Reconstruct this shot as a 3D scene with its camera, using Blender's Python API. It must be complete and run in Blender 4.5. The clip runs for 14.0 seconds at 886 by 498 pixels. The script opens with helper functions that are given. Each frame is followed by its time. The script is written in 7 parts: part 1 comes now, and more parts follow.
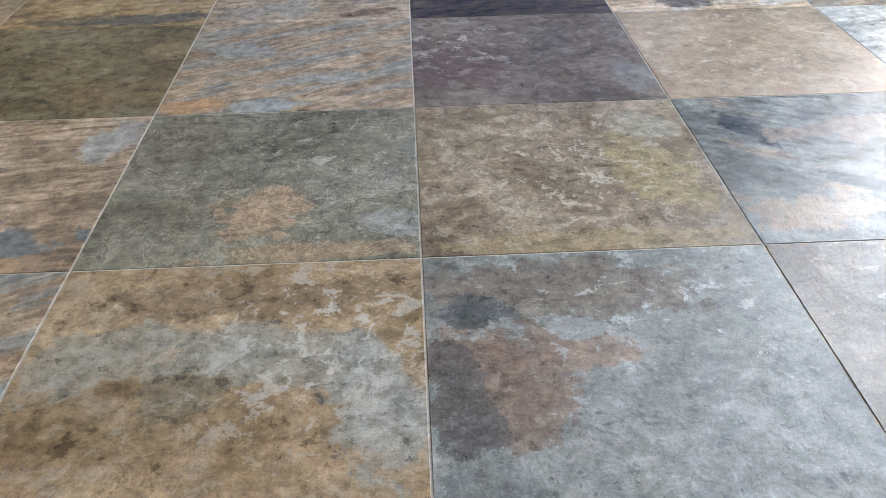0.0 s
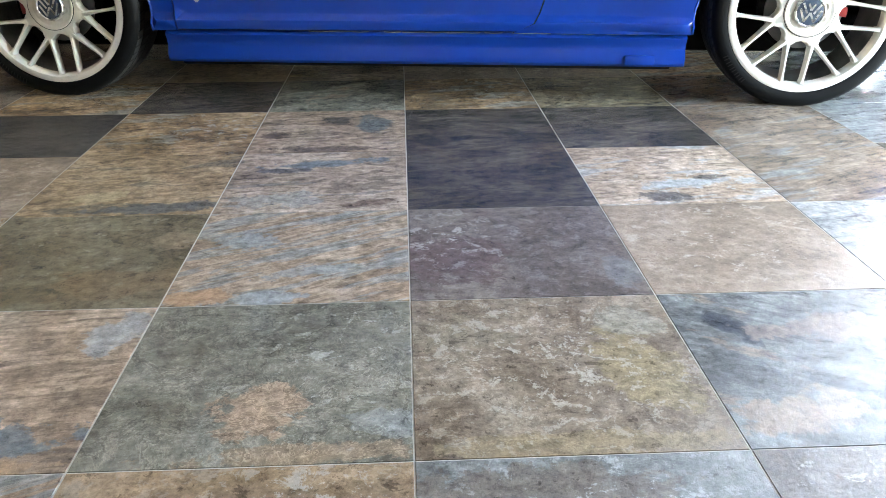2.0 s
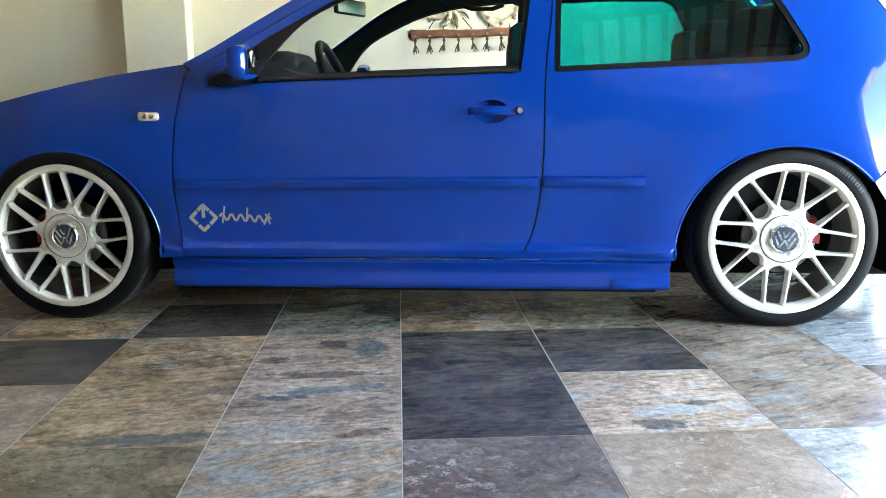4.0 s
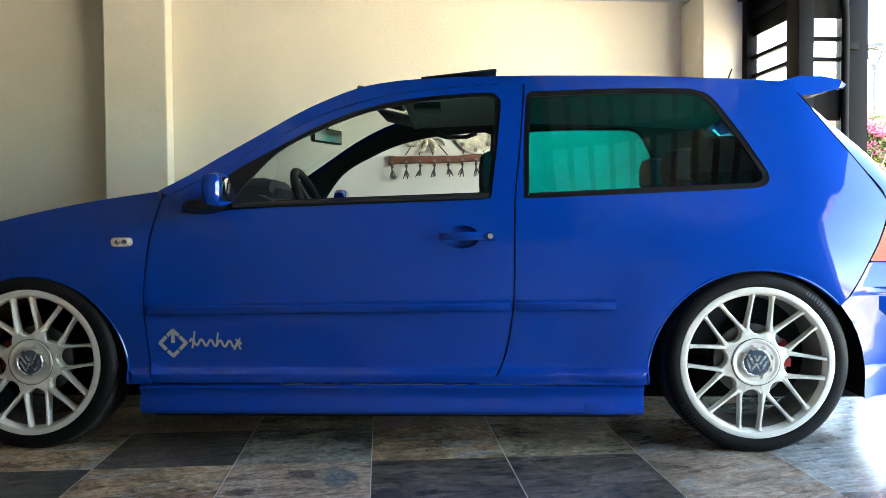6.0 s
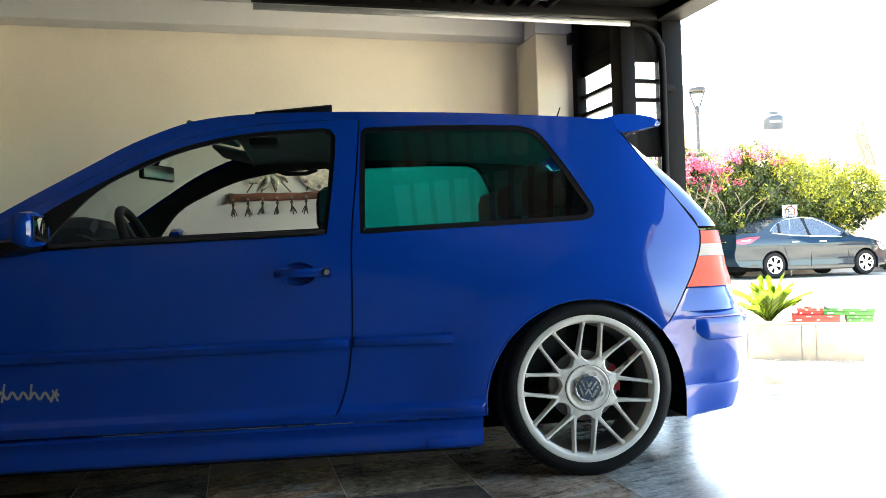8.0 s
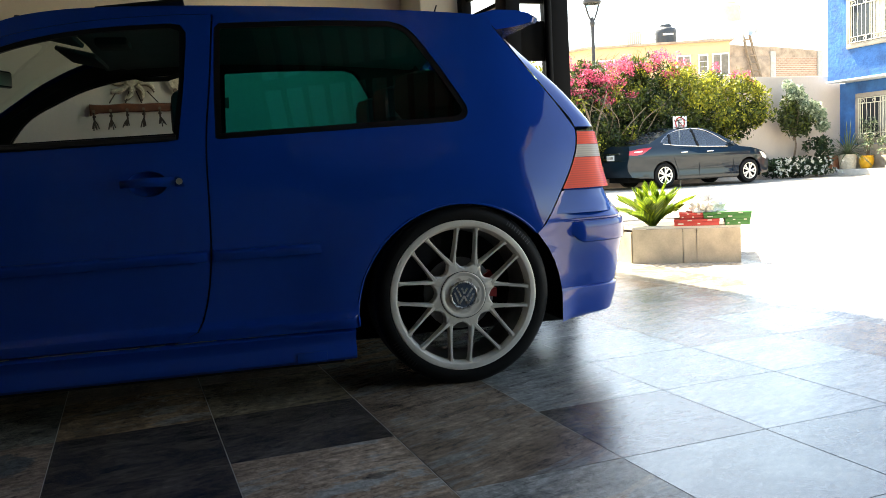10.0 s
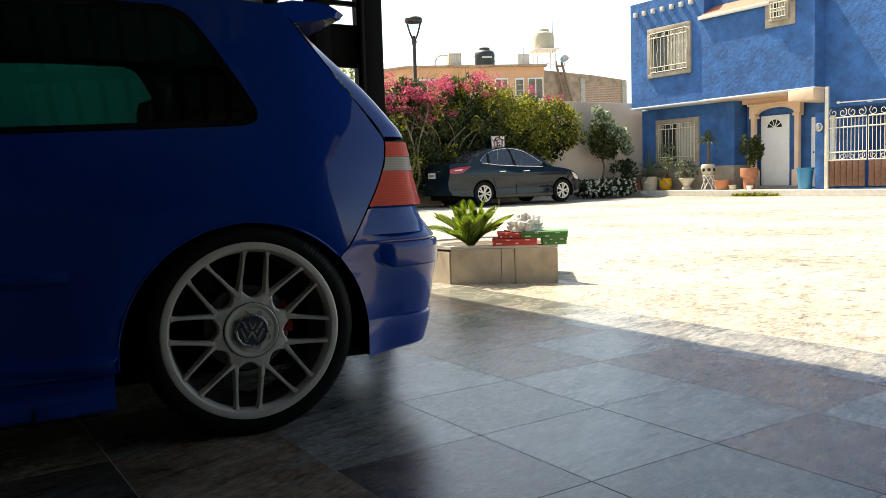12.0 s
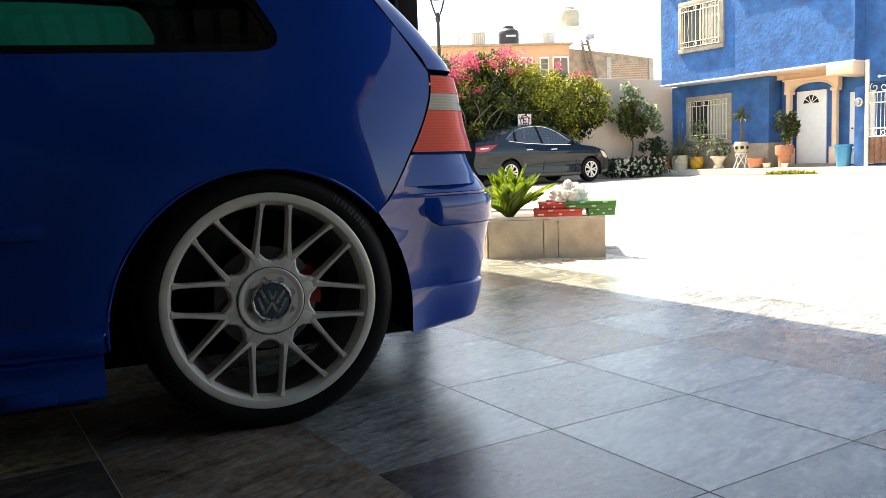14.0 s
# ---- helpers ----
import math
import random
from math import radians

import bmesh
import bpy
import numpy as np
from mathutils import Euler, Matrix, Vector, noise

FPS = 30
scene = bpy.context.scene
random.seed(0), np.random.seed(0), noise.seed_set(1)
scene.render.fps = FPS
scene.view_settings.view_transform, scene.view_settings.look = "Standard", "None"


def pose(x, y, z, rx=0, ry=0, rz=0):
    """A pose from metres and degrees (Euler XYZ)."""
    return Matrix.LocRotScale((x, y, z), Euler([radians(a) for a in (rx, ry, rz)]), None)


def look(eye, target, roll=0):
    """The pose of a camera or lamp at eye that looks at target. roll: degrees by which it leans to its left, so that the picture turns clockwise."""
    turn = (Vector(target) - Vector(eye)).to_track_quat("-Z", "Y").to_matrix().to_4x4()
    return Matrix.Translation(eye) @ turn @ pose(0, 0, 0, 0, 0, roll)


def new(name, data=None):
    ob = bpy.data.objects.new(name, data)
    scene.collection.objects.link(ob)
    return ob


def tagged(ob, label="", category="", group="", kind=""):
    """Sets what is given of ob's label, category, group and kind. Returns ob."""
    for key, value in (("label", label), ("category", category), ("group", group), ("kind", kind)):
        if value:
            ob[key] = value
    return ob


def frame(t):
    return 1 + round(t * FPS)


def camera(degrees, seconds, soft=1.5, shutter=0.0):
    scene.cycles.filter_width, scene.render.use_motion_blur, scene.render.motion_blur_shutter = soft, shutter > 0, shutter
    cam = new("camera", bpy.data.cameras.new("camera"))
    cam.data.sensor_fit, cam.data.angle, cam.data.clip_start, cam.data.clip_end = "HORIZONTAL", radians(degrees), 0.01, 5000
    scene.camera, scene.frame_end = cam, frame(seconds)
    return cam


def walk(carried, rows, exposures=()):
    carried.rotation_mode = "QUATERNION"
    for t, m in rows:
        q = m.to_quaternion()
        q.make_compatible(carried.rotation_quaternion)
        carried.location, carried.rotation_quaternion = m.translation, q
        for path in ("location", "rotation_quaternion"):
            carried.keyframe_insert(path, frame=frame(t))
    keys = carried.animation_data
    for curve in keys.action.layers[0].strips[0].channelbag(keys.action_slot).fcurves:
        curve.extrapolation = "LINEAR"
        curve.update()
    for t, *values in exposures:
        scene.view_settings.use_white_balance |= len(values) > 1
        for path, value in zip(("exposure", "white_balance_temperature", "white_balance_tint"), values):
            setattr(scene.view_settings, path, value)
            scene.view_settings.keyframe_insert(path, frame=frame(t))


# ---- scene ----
cam = camera(56.8, 14.0, 0.55, 0.0)
PATH = [
    (0, (-0.006, -0.863, 0.621), (0.059, 0.771, -0.531), -0.9),
    (0.5, (-0.006, -0.866, 0.633), (0.063, 0.798, -0.476), -0.8),
    (1, (-0.006, -0.868, 0.649), (0.072, 0.842, -0.385), -0.5),
    (1.5, (-0.002, -0.869, 0.669), (0.078, 0.897, -0.266), -0.5),
    (2, (-0.003, -0.867, 0.697), (0.084, 0.953, -0.126), -0.2),
    (2.5, (-0.004, -0.869, 0.719), (0.09, 1.001, 0.018), 0.0),
    (3, (-0.001, -0.873, 0.733), (0.094, 1.038, 0.152), -0.0),
    (3.5, (0.003, -0.877, 0.749), (0.099, 1.066, 0.285), -0.3),
    (4, (0.004, -0.896, 0.773), (0.107, 1.07, 0.418), -0.4),
    (4.2, (0.005, -0.899, 0.778), (0.11, 1.073, 0.461), -0.5),
    (6.3, (0.045, -0.9, 0.799), (0.222, 1.091, 0.748), -0.3),
    (6.5, (0.05, -0.899, 0.806), (0.265, 1.089, 0.761), -0.4),
    (7, (0.065, -0.898, 0.805), (0.376, 1.077, 0.774), -0.6),
    (7.5, (0.087, -0.897, 0.797), (0.493, 1.061, 0.787), -0.9),
    (8, (0.107, -0.893, 0.784), (0.604, 1.044, 0.801), -1.7),
    (8.5, (0.125, -0.89, 0.767), (0.721, 1.018, 0.713), -2.6),
    (8.7, (0.136, -0.888, 0.758), (0.766, 1.008, 0.67), -3.0),
    (10.8, (0.295, -0.729, 0.691), (1.163, 1.051, 0.416), -1.8),
    (10.9, (0.297, -0.72, 0.674), (1.298, 0.992, 0.407), -1.7),
    (11, (0.309, -0.702, 0.678), (1.333, 0.996, 0.416), -1.6),
    (11.5, (0.394, -0.642, 0.705), (1.427, 1.059, 0.498), -1.6),
    (12, (0.486, -0.496, 0.725), (1.577, 1.171, 0.555), -1.8),
    (12.5, (0.548, -0.371, 0.749), (1.611, 1.316, 0.587), -1.8),
    (13, (0.597, -0.209, 0.677), (1.636, 1.491, 0.498), -2.0),
    (13.5, (0.623, -0.122, 0.639), (1.663, 1.575, 0.44), -2.2),
    (14, (0.642, -0.083, 0.616), (1.685, 1.611, 0.408), -2.1),
]

# the exposure of the walk's own camera, in stops
EXPOSURES = [(0.0, 6.1, 8600, 9), (1.5, 6.25, 8200, 8), (3.0, 6.47, 7500, 6), (4.2, 6.2, 7200, 4), (6.3, 5.4, 6950, 3), (7.0, 5.1, 7000, 3), (8.0, 4.58, 7200, 3), (8.7, 4.22, 7300, 4),
             (10.8, 2.27, 7900, 6), (11.5, 1.78, 7900, 6), (12.0, 1.44, 7900, 6), (12.5, 1.37, 7750, 6), (13.2, 2.0, 7800, 7), (14.0, 2.22, 7900, 8)]
walk(cam, [(t, look(eye, target, roll)) for t, eye, target, roll in PATH], EXPOSURES)

# ---- daylight ----
SUN_TO = Vector((-0.10, 0.55, 0.83)).normalized()
world = bpy.data.worlds.new("sky")
scene.world = world
world.use_nodes = True
wn, wl = world.node_tree.nodes, world.node_tree.links
sky = wn.new("ShaderNodeTexSky")
sky.sky_type, sky.sun_disc = "NISHITA", False
sky.sun_elevation = math.asin(SUN_TO.z)
sky.sun_rotation = math.atan2(SUN_TO.x, SUN_TO.y)
sky.dust_density = 2.0
wl.new(sky.outputs[0], wn["Background"].inputs[0])
wn["Background"].inputs[1].default_value = 0.12
sun = new("sun", bpy.data.lights.new("sun", "SUN"))
sun.data.energy, sun.data.angle, sun.data.color = 4.0, radians(0.55), (1.0, 0.95, 0.86)
sun.matrix_world = look(SUN_TO * 40, (0, 0, 0))


# ---- materials ----
def material(name):
    m = bpy.data.materials.new(name)
    m.use_nodes = True
    return m, m.node_tree.nodes, m.node_tree.links, m.node_tree.nodes["Principled BSDF"]


def noise_node(n, l, coord, scale, detail=4.0, rough=0.55, distort=0.0):
    t = n.new("ShaderNodeTexNoise")
    t.inputs["Scale"].default_value = scale
    t.inputs["Detail"].default_value = detail
    t.inputs["Roughness"].default_value = rough
    t.inputs["Distortion"].default_value = distort
    l.new(coord, t.inputs["Vector"])
    return t


def ramp_node(n, l, fac, stops):
    r = n.new("ShaderNodeValToRGB")
    while len(r.color_ramp.elements) < len(stops):
        r.color_ramp.elements.new(0.5)
    for e, (p, c) in zip(r.color_ramp.elements, stops):
        e.position, e.color = p, (*c, 1)
    l.new(fac, r.inputs[0])
    return r


def mix_node(n, l, fac, a, b, kind="MIX"):
    x = n.new("ShaderNodeMix")
    x.data_type, x.blend_type = "RGBA", kind
    if isinstance(fac, float):
        x.inputs[0].default_value = fac
    else:
        l.new(fac, x.inputs[0])
    for i, v in ((6, a), (7, b)):
        if isinstance(v, tuple):
            x.inputs[i].default_value = (*v, 1)
        else:
            l.new(v, x.inputs[i])
    return x.outputs[2]


def bump_node(n, l, b, height, strength, distance=0.01):
    u = n.new("ShaderNodeBump")
    u.inputs["Strength"].default_value = strength
    u.inputs["Distance"].default_value = distance
    l.new(height, u.inputs["Height"])
    l.new(u.outputs[0], b.inputs["Normal"])


def plain(name, base, rough=0.5, metal=0.0, vary=0.12, scale=8.0, grain=120.0, bump=0.15, coat=0.0, spec=0.5, depth=0.004):
    """A surface with broad and fine variation of colour, gloss and relief."""
    m, n, l, b = material(name)
    co = n.new("ShaderNodeTexCoord").outputs["Object"]
    a, g = noise_node(n, l, co, scale, 5), noise_node(n, l, co, grain, 3)
    lo, hi = tuple(c * (1 - vary) for c in base), tuple(min(1, c * (1 + vary)) for c in base)
    c1 = ramp_node(n, l, a.outputs[0], [(0.3, lo), (0.7, hi)])
    c2 = ramp_node(n, l, g.outputs[0], [(0.25, (1 - vary * 0.6,) * 3), (0.75, (1, 1, 1))])
    l.new(mix_node(n, l, 1.0, c1.outputs[0], c2.outputs[0], "MULTIPLY"), b.inputs["Base Color"])
    r = ramp_node(n, l, a.outputs[0], [(0.2, (max(0, rough - 0.07),) * 3), (0.8, (min(1, rough + 0.07),) * 3)])
    l.new(r.outputs[0], b.inputs["Roughness"])
    b.inputs["Metallic"].default_value = metal
    b.inputs["Coat Weight"].default_value = coat
    b.inputs["Specular IOR Level"].default_value = spec
    if bump:
        bump_node(n, l, b, g.outputs[0], bump, depth)
    return m


def gravelly(name, base):
    """Worn pale concrete under loose grit, bare in patches."""
    m, n, l, b = material(name)
    co = n.new("ShaderNodeTexCoord").outputs["Object"]
    patch = noise_node(n, l, co, 0.45, 8, 0.62, 0.4)
    grit = noise_node(n, l, co, 7.0, 8, 0.75)
    fine = noise_node(n, l, co, 34.0, 5, 0.7)
    stone = noise_node(n, l, co, 17.0, 2, 0.5)
    grey = lambda v: (v,) * 3
    c = ramp_node(n, l, patch.outputs[0], [(0.35, tuple(x * 0.72 for x in base)), (0.5, base), (0.66, tuple(x * 1.2 for x in base))])
    g1 = ramp_node(n, l, grit.outputs[0], [(0.36, grey(0.36)), (0.46, grey(0.90)), (0.6, grey(1.15))])
    g2 = ramp_node(n, l, fine.outputs[0], [(0.36, grey(0.55)), (0.5, grey(1.0))])
    s1 = ramp_node(n, l, stone.outputs[0], [(0.30, grey(0.25)), (0.34, grey(1.0))])
    q = mix_node(n, l, 0.9, c.outputs[0], g1.outputs[0], "MULTIPLY")
    q = mix_node(n, l, 0.8, q, g2.outputs[0], "MULTIPLY")
    q = mix_node(n, l, 0.8, q, s1.outputs[0], "MULTIPLY")
    l.new(q, b.inputs["Base Color"])
    b.inputs["Roughness"].default_value = 0.95
    b.inputs["Specular IOR Level"].default_value = 0.2
    bump_node(n, l, b, mix_node(n, l, 0.5, grit.outputs[0], fine.outputs[0]), 0.8, 0.04)
    return m


def grouting(name, indoor_tone, outer_tone):
    """Cement joints, pale indoors; a darker colour toward the opening stands in for their low-angle shade."""
    m, n, l, b = material(name)
    co = n.new("ShaderNodeTexCoord").outputs["Object"]
    xyz = n.new("ShaderNodeSeparateXYZ")
    l.new(co, xyz.inputs[0])
    cloud = noise_node(n, l, co, 5.0, 6)
    away = math_node(n, l, "ADD", xyz.outputs[0], math_node(n, l, "MULTIPLY", math_node(n, l, "SUBTRACT", cloud.outputs[0], 0.5), 1.2))
    # soil: weight of the darker tone, growing with x
    soil = ramp_node(n, l, math_node(n, l, "DIVIDE", away, 4.0), [(0.24, (0, 0, 0)), (0.42, (1, 1, 1))])
    c = mix_node(n, l, soil.outputs[0], indoor_tone, outer_tone)
    fine = noise_node(n, l, co, 150.0, 4)
    f = ramp_node(n, l, fine.outputs[0], [(0.3, (0.75,) * 3), (0.7, (1.15,) * 3)])
    l.new(mix_node(n, l, 0.9, c, f.outputs[0], "MULTIPLY"), b.inputs["Base Color"])
    b.inputs["Roughness"].default_value = 0.98
    b.inputs["Specular IOR Level"].default_value = 0.02
    return m


def math_node(n, l, op, a, b=None):
    x = n.new("ShaderNodeMath")
    x.operation = op
    for k, v in enumerate((a, b)):
        if v is None:
            continue
        if isinstance(v, (int, float)):
            x.inputs[k].default_value = v
        else:
            l.new(v, x.inputs[k])
    return x.outputs[0]


def slate(name, dark, mid, light, flow=None, patches=(), flakes=None, pits=0.5, fibres=0.0, grain=1.0, gloss=0.20, drift=True, relief=0.45):
    """Glazed stone-look tile: a clouded ground, bands that flow across it, patches with ragged edges, pale flakes, pits and fibres.
    flow: (angle, stretch, colour, threshold); a patch: (x, y, half width, half depth, angle, colour); flakes: (colour, amount, x, y, reach)."""
    tone = lambda q: tuple(0.90 * 1.36 * v + 0.10 * 1.36 * sum(q) / 3 for v in q)
    dark, mid, light = tone(dark), tone(mid), tone(light)
    m, n, l, b = material(name)
    tc, info = n.new("ShaderNodeTexCoord"), n.new("ShaderNodeObjectInfo")
    own = tc.outputs["Object"]
    grey = lambda v: (v,) * 3
    if drift:
        mul = n.new("ShaderNodeVectorMath")
        mul.operation = "MULTIPLY_ADD"
        l.new(info.outputs["Random"], mul.inputs[0])
        mul.inputs[1].default_value = (37.0, 91.0, 53.0)
        l.new(own, mul.inputs[2])
        co = mul.outputs[0]
    else:
        mul = n.new("ShaderNodeVectorMath")
        mul.operation = "ADD"
        l.new(own, mul.inputs[0])
        k = sum(ord(c) for c in name)
        mul.inputs[1].default_value = (k * 0.37, k * 0.71, 0.0)
        co = mul.outputs[0]
    fine = noise_node(n, l, co, 42.0, 12, 0.74, 0.2)
    ragged = noise_node(n, l, co, 9.0, 14, 0.66, 0.35)
    crust = noise_node(n, l, co, 24.0, 14, 0.78, 0.3)
    # the clouded ground
    big = noise_node(n, l, co, 5.0, 10, 0.64, 0.5)
    c = ramp_node(n, l, big.outputs[0], [(0.36, dark), (0.5, mid), (0.63, light)]).outputs[0]
    # bands
    if flow:
        angle, stretch, colour, level = flow
        mp = n.new("ShaderNodeMapping")
        l.new(co, mp.inputs["Vector"])
        mp.vector_type = "TEXTURE"
        mp.inputs["Rotation"].default_value = (0, 0, radians(angle))
        mp.inputs["Scale"].default_value = (1.0, 1.0 / stretch, 1.0)
        colour = tone(colour)
        bands = noise_node(n, l, mp.outputs[0], 3.6, 13, 0.62, 0.35)
        f = ramp_node(n, l, bands.outputs[0], [(level, (0, 0, 0)), (level + 0.03, grey(0.6)), (level + 0.12, grey(0.9))])
        c = mix_node(n, l, f.outputs[0], c, colour)
        f = ramp_node(n, l, bands.outputs[0], [(level - 0.17, grey(0.55)), (level - 0.14, (0, 0, 0))])
        c = mix_node(n, l, f.outputs[0], c, tuple(q * 0.55 for q in dark))
        thin = noise_node(n, l, mp.outputs[0], 15.0, 10, 0.66, 0.4)
        f = ramp_node(n, l, thin.outputs[0], [(0.40, grey(0.66)), (0.47, grey(1.0)), (0.54, grey(1.0)), (0.60, grey(1.32))])
        c = mix_node(n, l, 0.85, c, f.outputs[0], "MULTIPLY")
    # ragged patches
    for px, py, rx, ry, angle, colour in patches:
        mp = n.new("ShaderNodeMapping")
        mp.vector_type = "TEXTURE"
        mp.inputs["Location"].default_value = (px, py, 0)
        mp.inputs["Rotation"].default_value = (0, 0, radians(angle))
        mp.inputs["Scale"].default_value = (rx, ry, 1.0)
        l.new(own, mp.inputs["Vector"])
        ln = n.new("ShaderNodeVectorMath")
        ln.operation = "LENGTH"
        l.new(mp.outputs[0], ln.inputs[0])
        torn = mix_node(n, l, 0.42, ragged.outputs[0], crust.outputs[0])
        edge = math_node(n, l, "ADD", ln.outputs["Value"], math_node(n, l, "MULTIPLY", math_node(n, l, "SUBTRACT", torn, 0.5), 5.2))
        f = ramp_node(n, l, edge, [(0.45, grey(0.95)), (0.88, grey(0.74)), (0.98, grey(0.30)), (1.18, (0, 0, 0))])
        c = mix_node(n, l, f.outputs[0], c, tone(colour))
    # grain
    f = ramp_node(n, l, fine.outputs[0], [(0.36, grey(1 - 0.42 * grain)), (0.5, grey(1.0)), (0.64, grey(1 + 0.42 * grain))])
    c = mix_node(n, l, 0.95, c, f.outputs[0], "MULTIPLY")
    # pale flakes, thick in one corner
    if flakes:
        colour, amount, fx, fy, reach = flakes
        colour = tone(colour)
        ds = n.new("ShaderNodeVectorMath")
        ds.operation = "DISTANCE"
        l.new(own, ds.inputs[0])
        ds.inputs[1].default_value = (fx, fy, 0)
        near = ramp_node(n, l, math_node(n, l, "DIVIDE", ds.outputs["Value"], reach), [(0.25, grey(1.0)), (1.0, grey(0.25))])
        f = ramp_node(n, l, crust.outputs[0], [(0.60 - 0.09 * amount, (0, 0, 0)), (0.615 - 0.09 * amount, grey(0.6)), (0.72, grey(0.85))])
        c = mix_node(n, l, mix_node(n, l, 1.0, f.outputs[0], near.outputs[0], "MULTIPLY"), c, colour)
    if fibres:
        f = ramp_node(n, l, ragged.outputs[0], [(0.440, grey(1.0)), (0.452, grey(1 + 0.55 * fibres)), (0.464, grey(1.0)), (0.492, grey(1 - 0.3 * fibres)), (0.503, grey(1 + 0.6 * fibres)), (0.516, grey(1.0)), (0.545, grey(1.0)), (0.556, grey(1 + 0.5 * fibres)), (0.568, grey(1.0))])
        c = mix_node(n, l, 0.9, c, f.outputs[0], "MULTIPLY")
    # pits
    f = ramp_node(n, l, crust.outputs[0], [(0.335 + 0.08 * pits, grey(0.42)), (0.352 + 0.08 * pits, grey(1.0))])
    c = mix_node(n, l, 0.85, c, f.outputs[0], "MULTIPLY")
    speck = noise_node(n, l, co, 260.0, 4, 0.7)
    f = ramp_node(n, l, speck.outputs[0], [(0.33, grey(0.55)), (0.42, grey(1.0)), (0.60, grey(1.0)), (0.68, grey(1.5))])
    c = mix_node(n, l, 0.9, c, f.outputs[0], "MULTIPLY")
    l.new(c, b.inputs["Base Color"])
    r = ramp_node(n, l, fine.outputs[0], [(0.3, grey(0.15)), (0.7, grey(0.28))])
    l.new(r.outputs[0], b.inputs["Roughness"])
    b.inputs["Specular IOR Level"].default_value = gloss
    bump_node(n, l, b, mix_node(n, l, 0.4, ragged.outputs[0], crust.outputs[0]), relief, 0.012)
    return m


def tinted(name, tint, rough=0.0, gloss=0.032):
    """Thin clear or tinted pane: what is behind shows through, with a surface gloss."""
    m, n, l, b = material(name)
    n.remove(b)
    tr, gl, lw, mx = (n.new("ShaderNode" + k) for k in ("BsdfTransparent", "BsdfGlossy", "LayerWeight", "MixShader"))
    tr.inputs[0].default_value = (*tint, 1)
    gl.inputs["Roughness"].default_value = rough
    lw.inputs[0].default_value = 0.5
    pw, ma = n.new("ShaderNodeMath"), n.new("ShaderNodeMath")
    pw.operation, ma.operation = "POWER", "MULTIPLY_ADD"
    pw.inputs[1].default_value = 5.0
    l.new(lw.outputs["Facing"], pw.inputs[0])
    l.new(pw.outputs[0], ma.inputs[0])
    ma.inputs[1].default_value, ma.inputs[2].default_value = 0.90, gloss
    l.new(ma.outputs[0], mx.inputs[0])
    l.new(tr.outputs[0], mx.inputs[1])
    l.new(gl.outputs[0], mx.inputs[2])
    l.new(mx.outputs[0], n["Material Output"].inputs[0])
    return m


def brickwork(name):
    """Coursed clay bricks in grey mortar, for a wall far off."""
    m, n, l, b = material(name)
    mp = n.new("ShaderNodeMapping")
    mp.inputs["Rotation"].default_value = (radians(90), 0, 0)
    l.new(n.new("ShaderNodeTexCoord").outputs["Object"], mp.inputs["Vector"])
    k = n.new("ShaderNodeTexBrick")
    l.new(mp.outputs[0], k.inputs["Vector"])
    for i, c in enumerate(((0.40, 0.24, 0.15), (0.30, 0.17, 0.11), (0.45, 0.40, 0.33))):
        k.inputs[1 + i].default_value = (*c, 1)
    k.inputs["Scale"].default_value = 1.0
    k.inputs["Brick Width"].default_value = 0.28
    k.inputs["Row Height"].default_value = 0.10
    k.inputs["Mortar Size"].default_value = 0.014
    l.new(k.outputs[0], b.inputs["Base Color"])
    b.inputs["Roughness"].default_value = 0.9
    bump_node(n, l, b, k.outputs["Fac"], -0.4, 0.02)
    return m


def foliage(name, dark, light, gloss=0.45):
    m, n, l, b = material(name)
    geo = n.new("ShaderNodeNewGeometry")
    c = ramp_node(n, l, geo.outputs["Random Per Island"], [(0.0, dark), (0.62, tuple(a * 0.68 + q * 0.32 for a, q in zip(dark, light))), (1.0, light)])
    l.new(c.outputs[0], b.inputs["Base Color"])
    b.inputs["Roughness"].default_value = gloss
    tl, mx = n.new("ShaderNodeBsdfTranslucent"), n.new("ShaderNodeMixShader")
    l.new(c.outputs[0], tl.inputs[0])
    mx.inputs[0].default_value = 0.42
    l.new(b.outputs[0], mx.inputs[1])
    l.new(tl.outputs[0], mx.inputs[2])
    l.new(mx.outputs[0], n["Material Output"].inputs[0])
    return m


def car_paint(name, base, flake=0.0, rough=0.32, gloss=1.46):
    m, n, l, b = material(name)
    co = n.new("ShaderNodeTexCoord").outputs["Object"]
    d = noise_node(n, l, co, 2.2, 6)
    g = noise_node(n, l, co, 30.0, 4)
    c = ramp_node(n, l, d.outputs[0], [(0.3, tuple(x * 0.93 for x in base)), (0.7, base)])
    l.new(c.outputs[0], b.inputs["Base Color"])
    r = ramp_node(n, l, d.outputs[0], [(0.3, (rough - 0.04,) * 3), (0.7, (rough + 0.06,) * 3)])
    l.new(r.outputs[0], b.inputs["Roughness"])
    b.inputs["Metallic"].default_value = flake
    b.inputs["Specular IOR Level"].default_value = 0.03
    b.inputs["Coat Weight"].default_value = 1.0
    b.inputs["Coat IOR"].default_value = gloss
    cr = ramp_node(n, l, g.outputs[0], [(0.35, (0.004,) * 3), (0.8, (0.016,) * 3)])
    l.new(cr.outputs[0], b.inputs["Coat Roughness"])
    return m


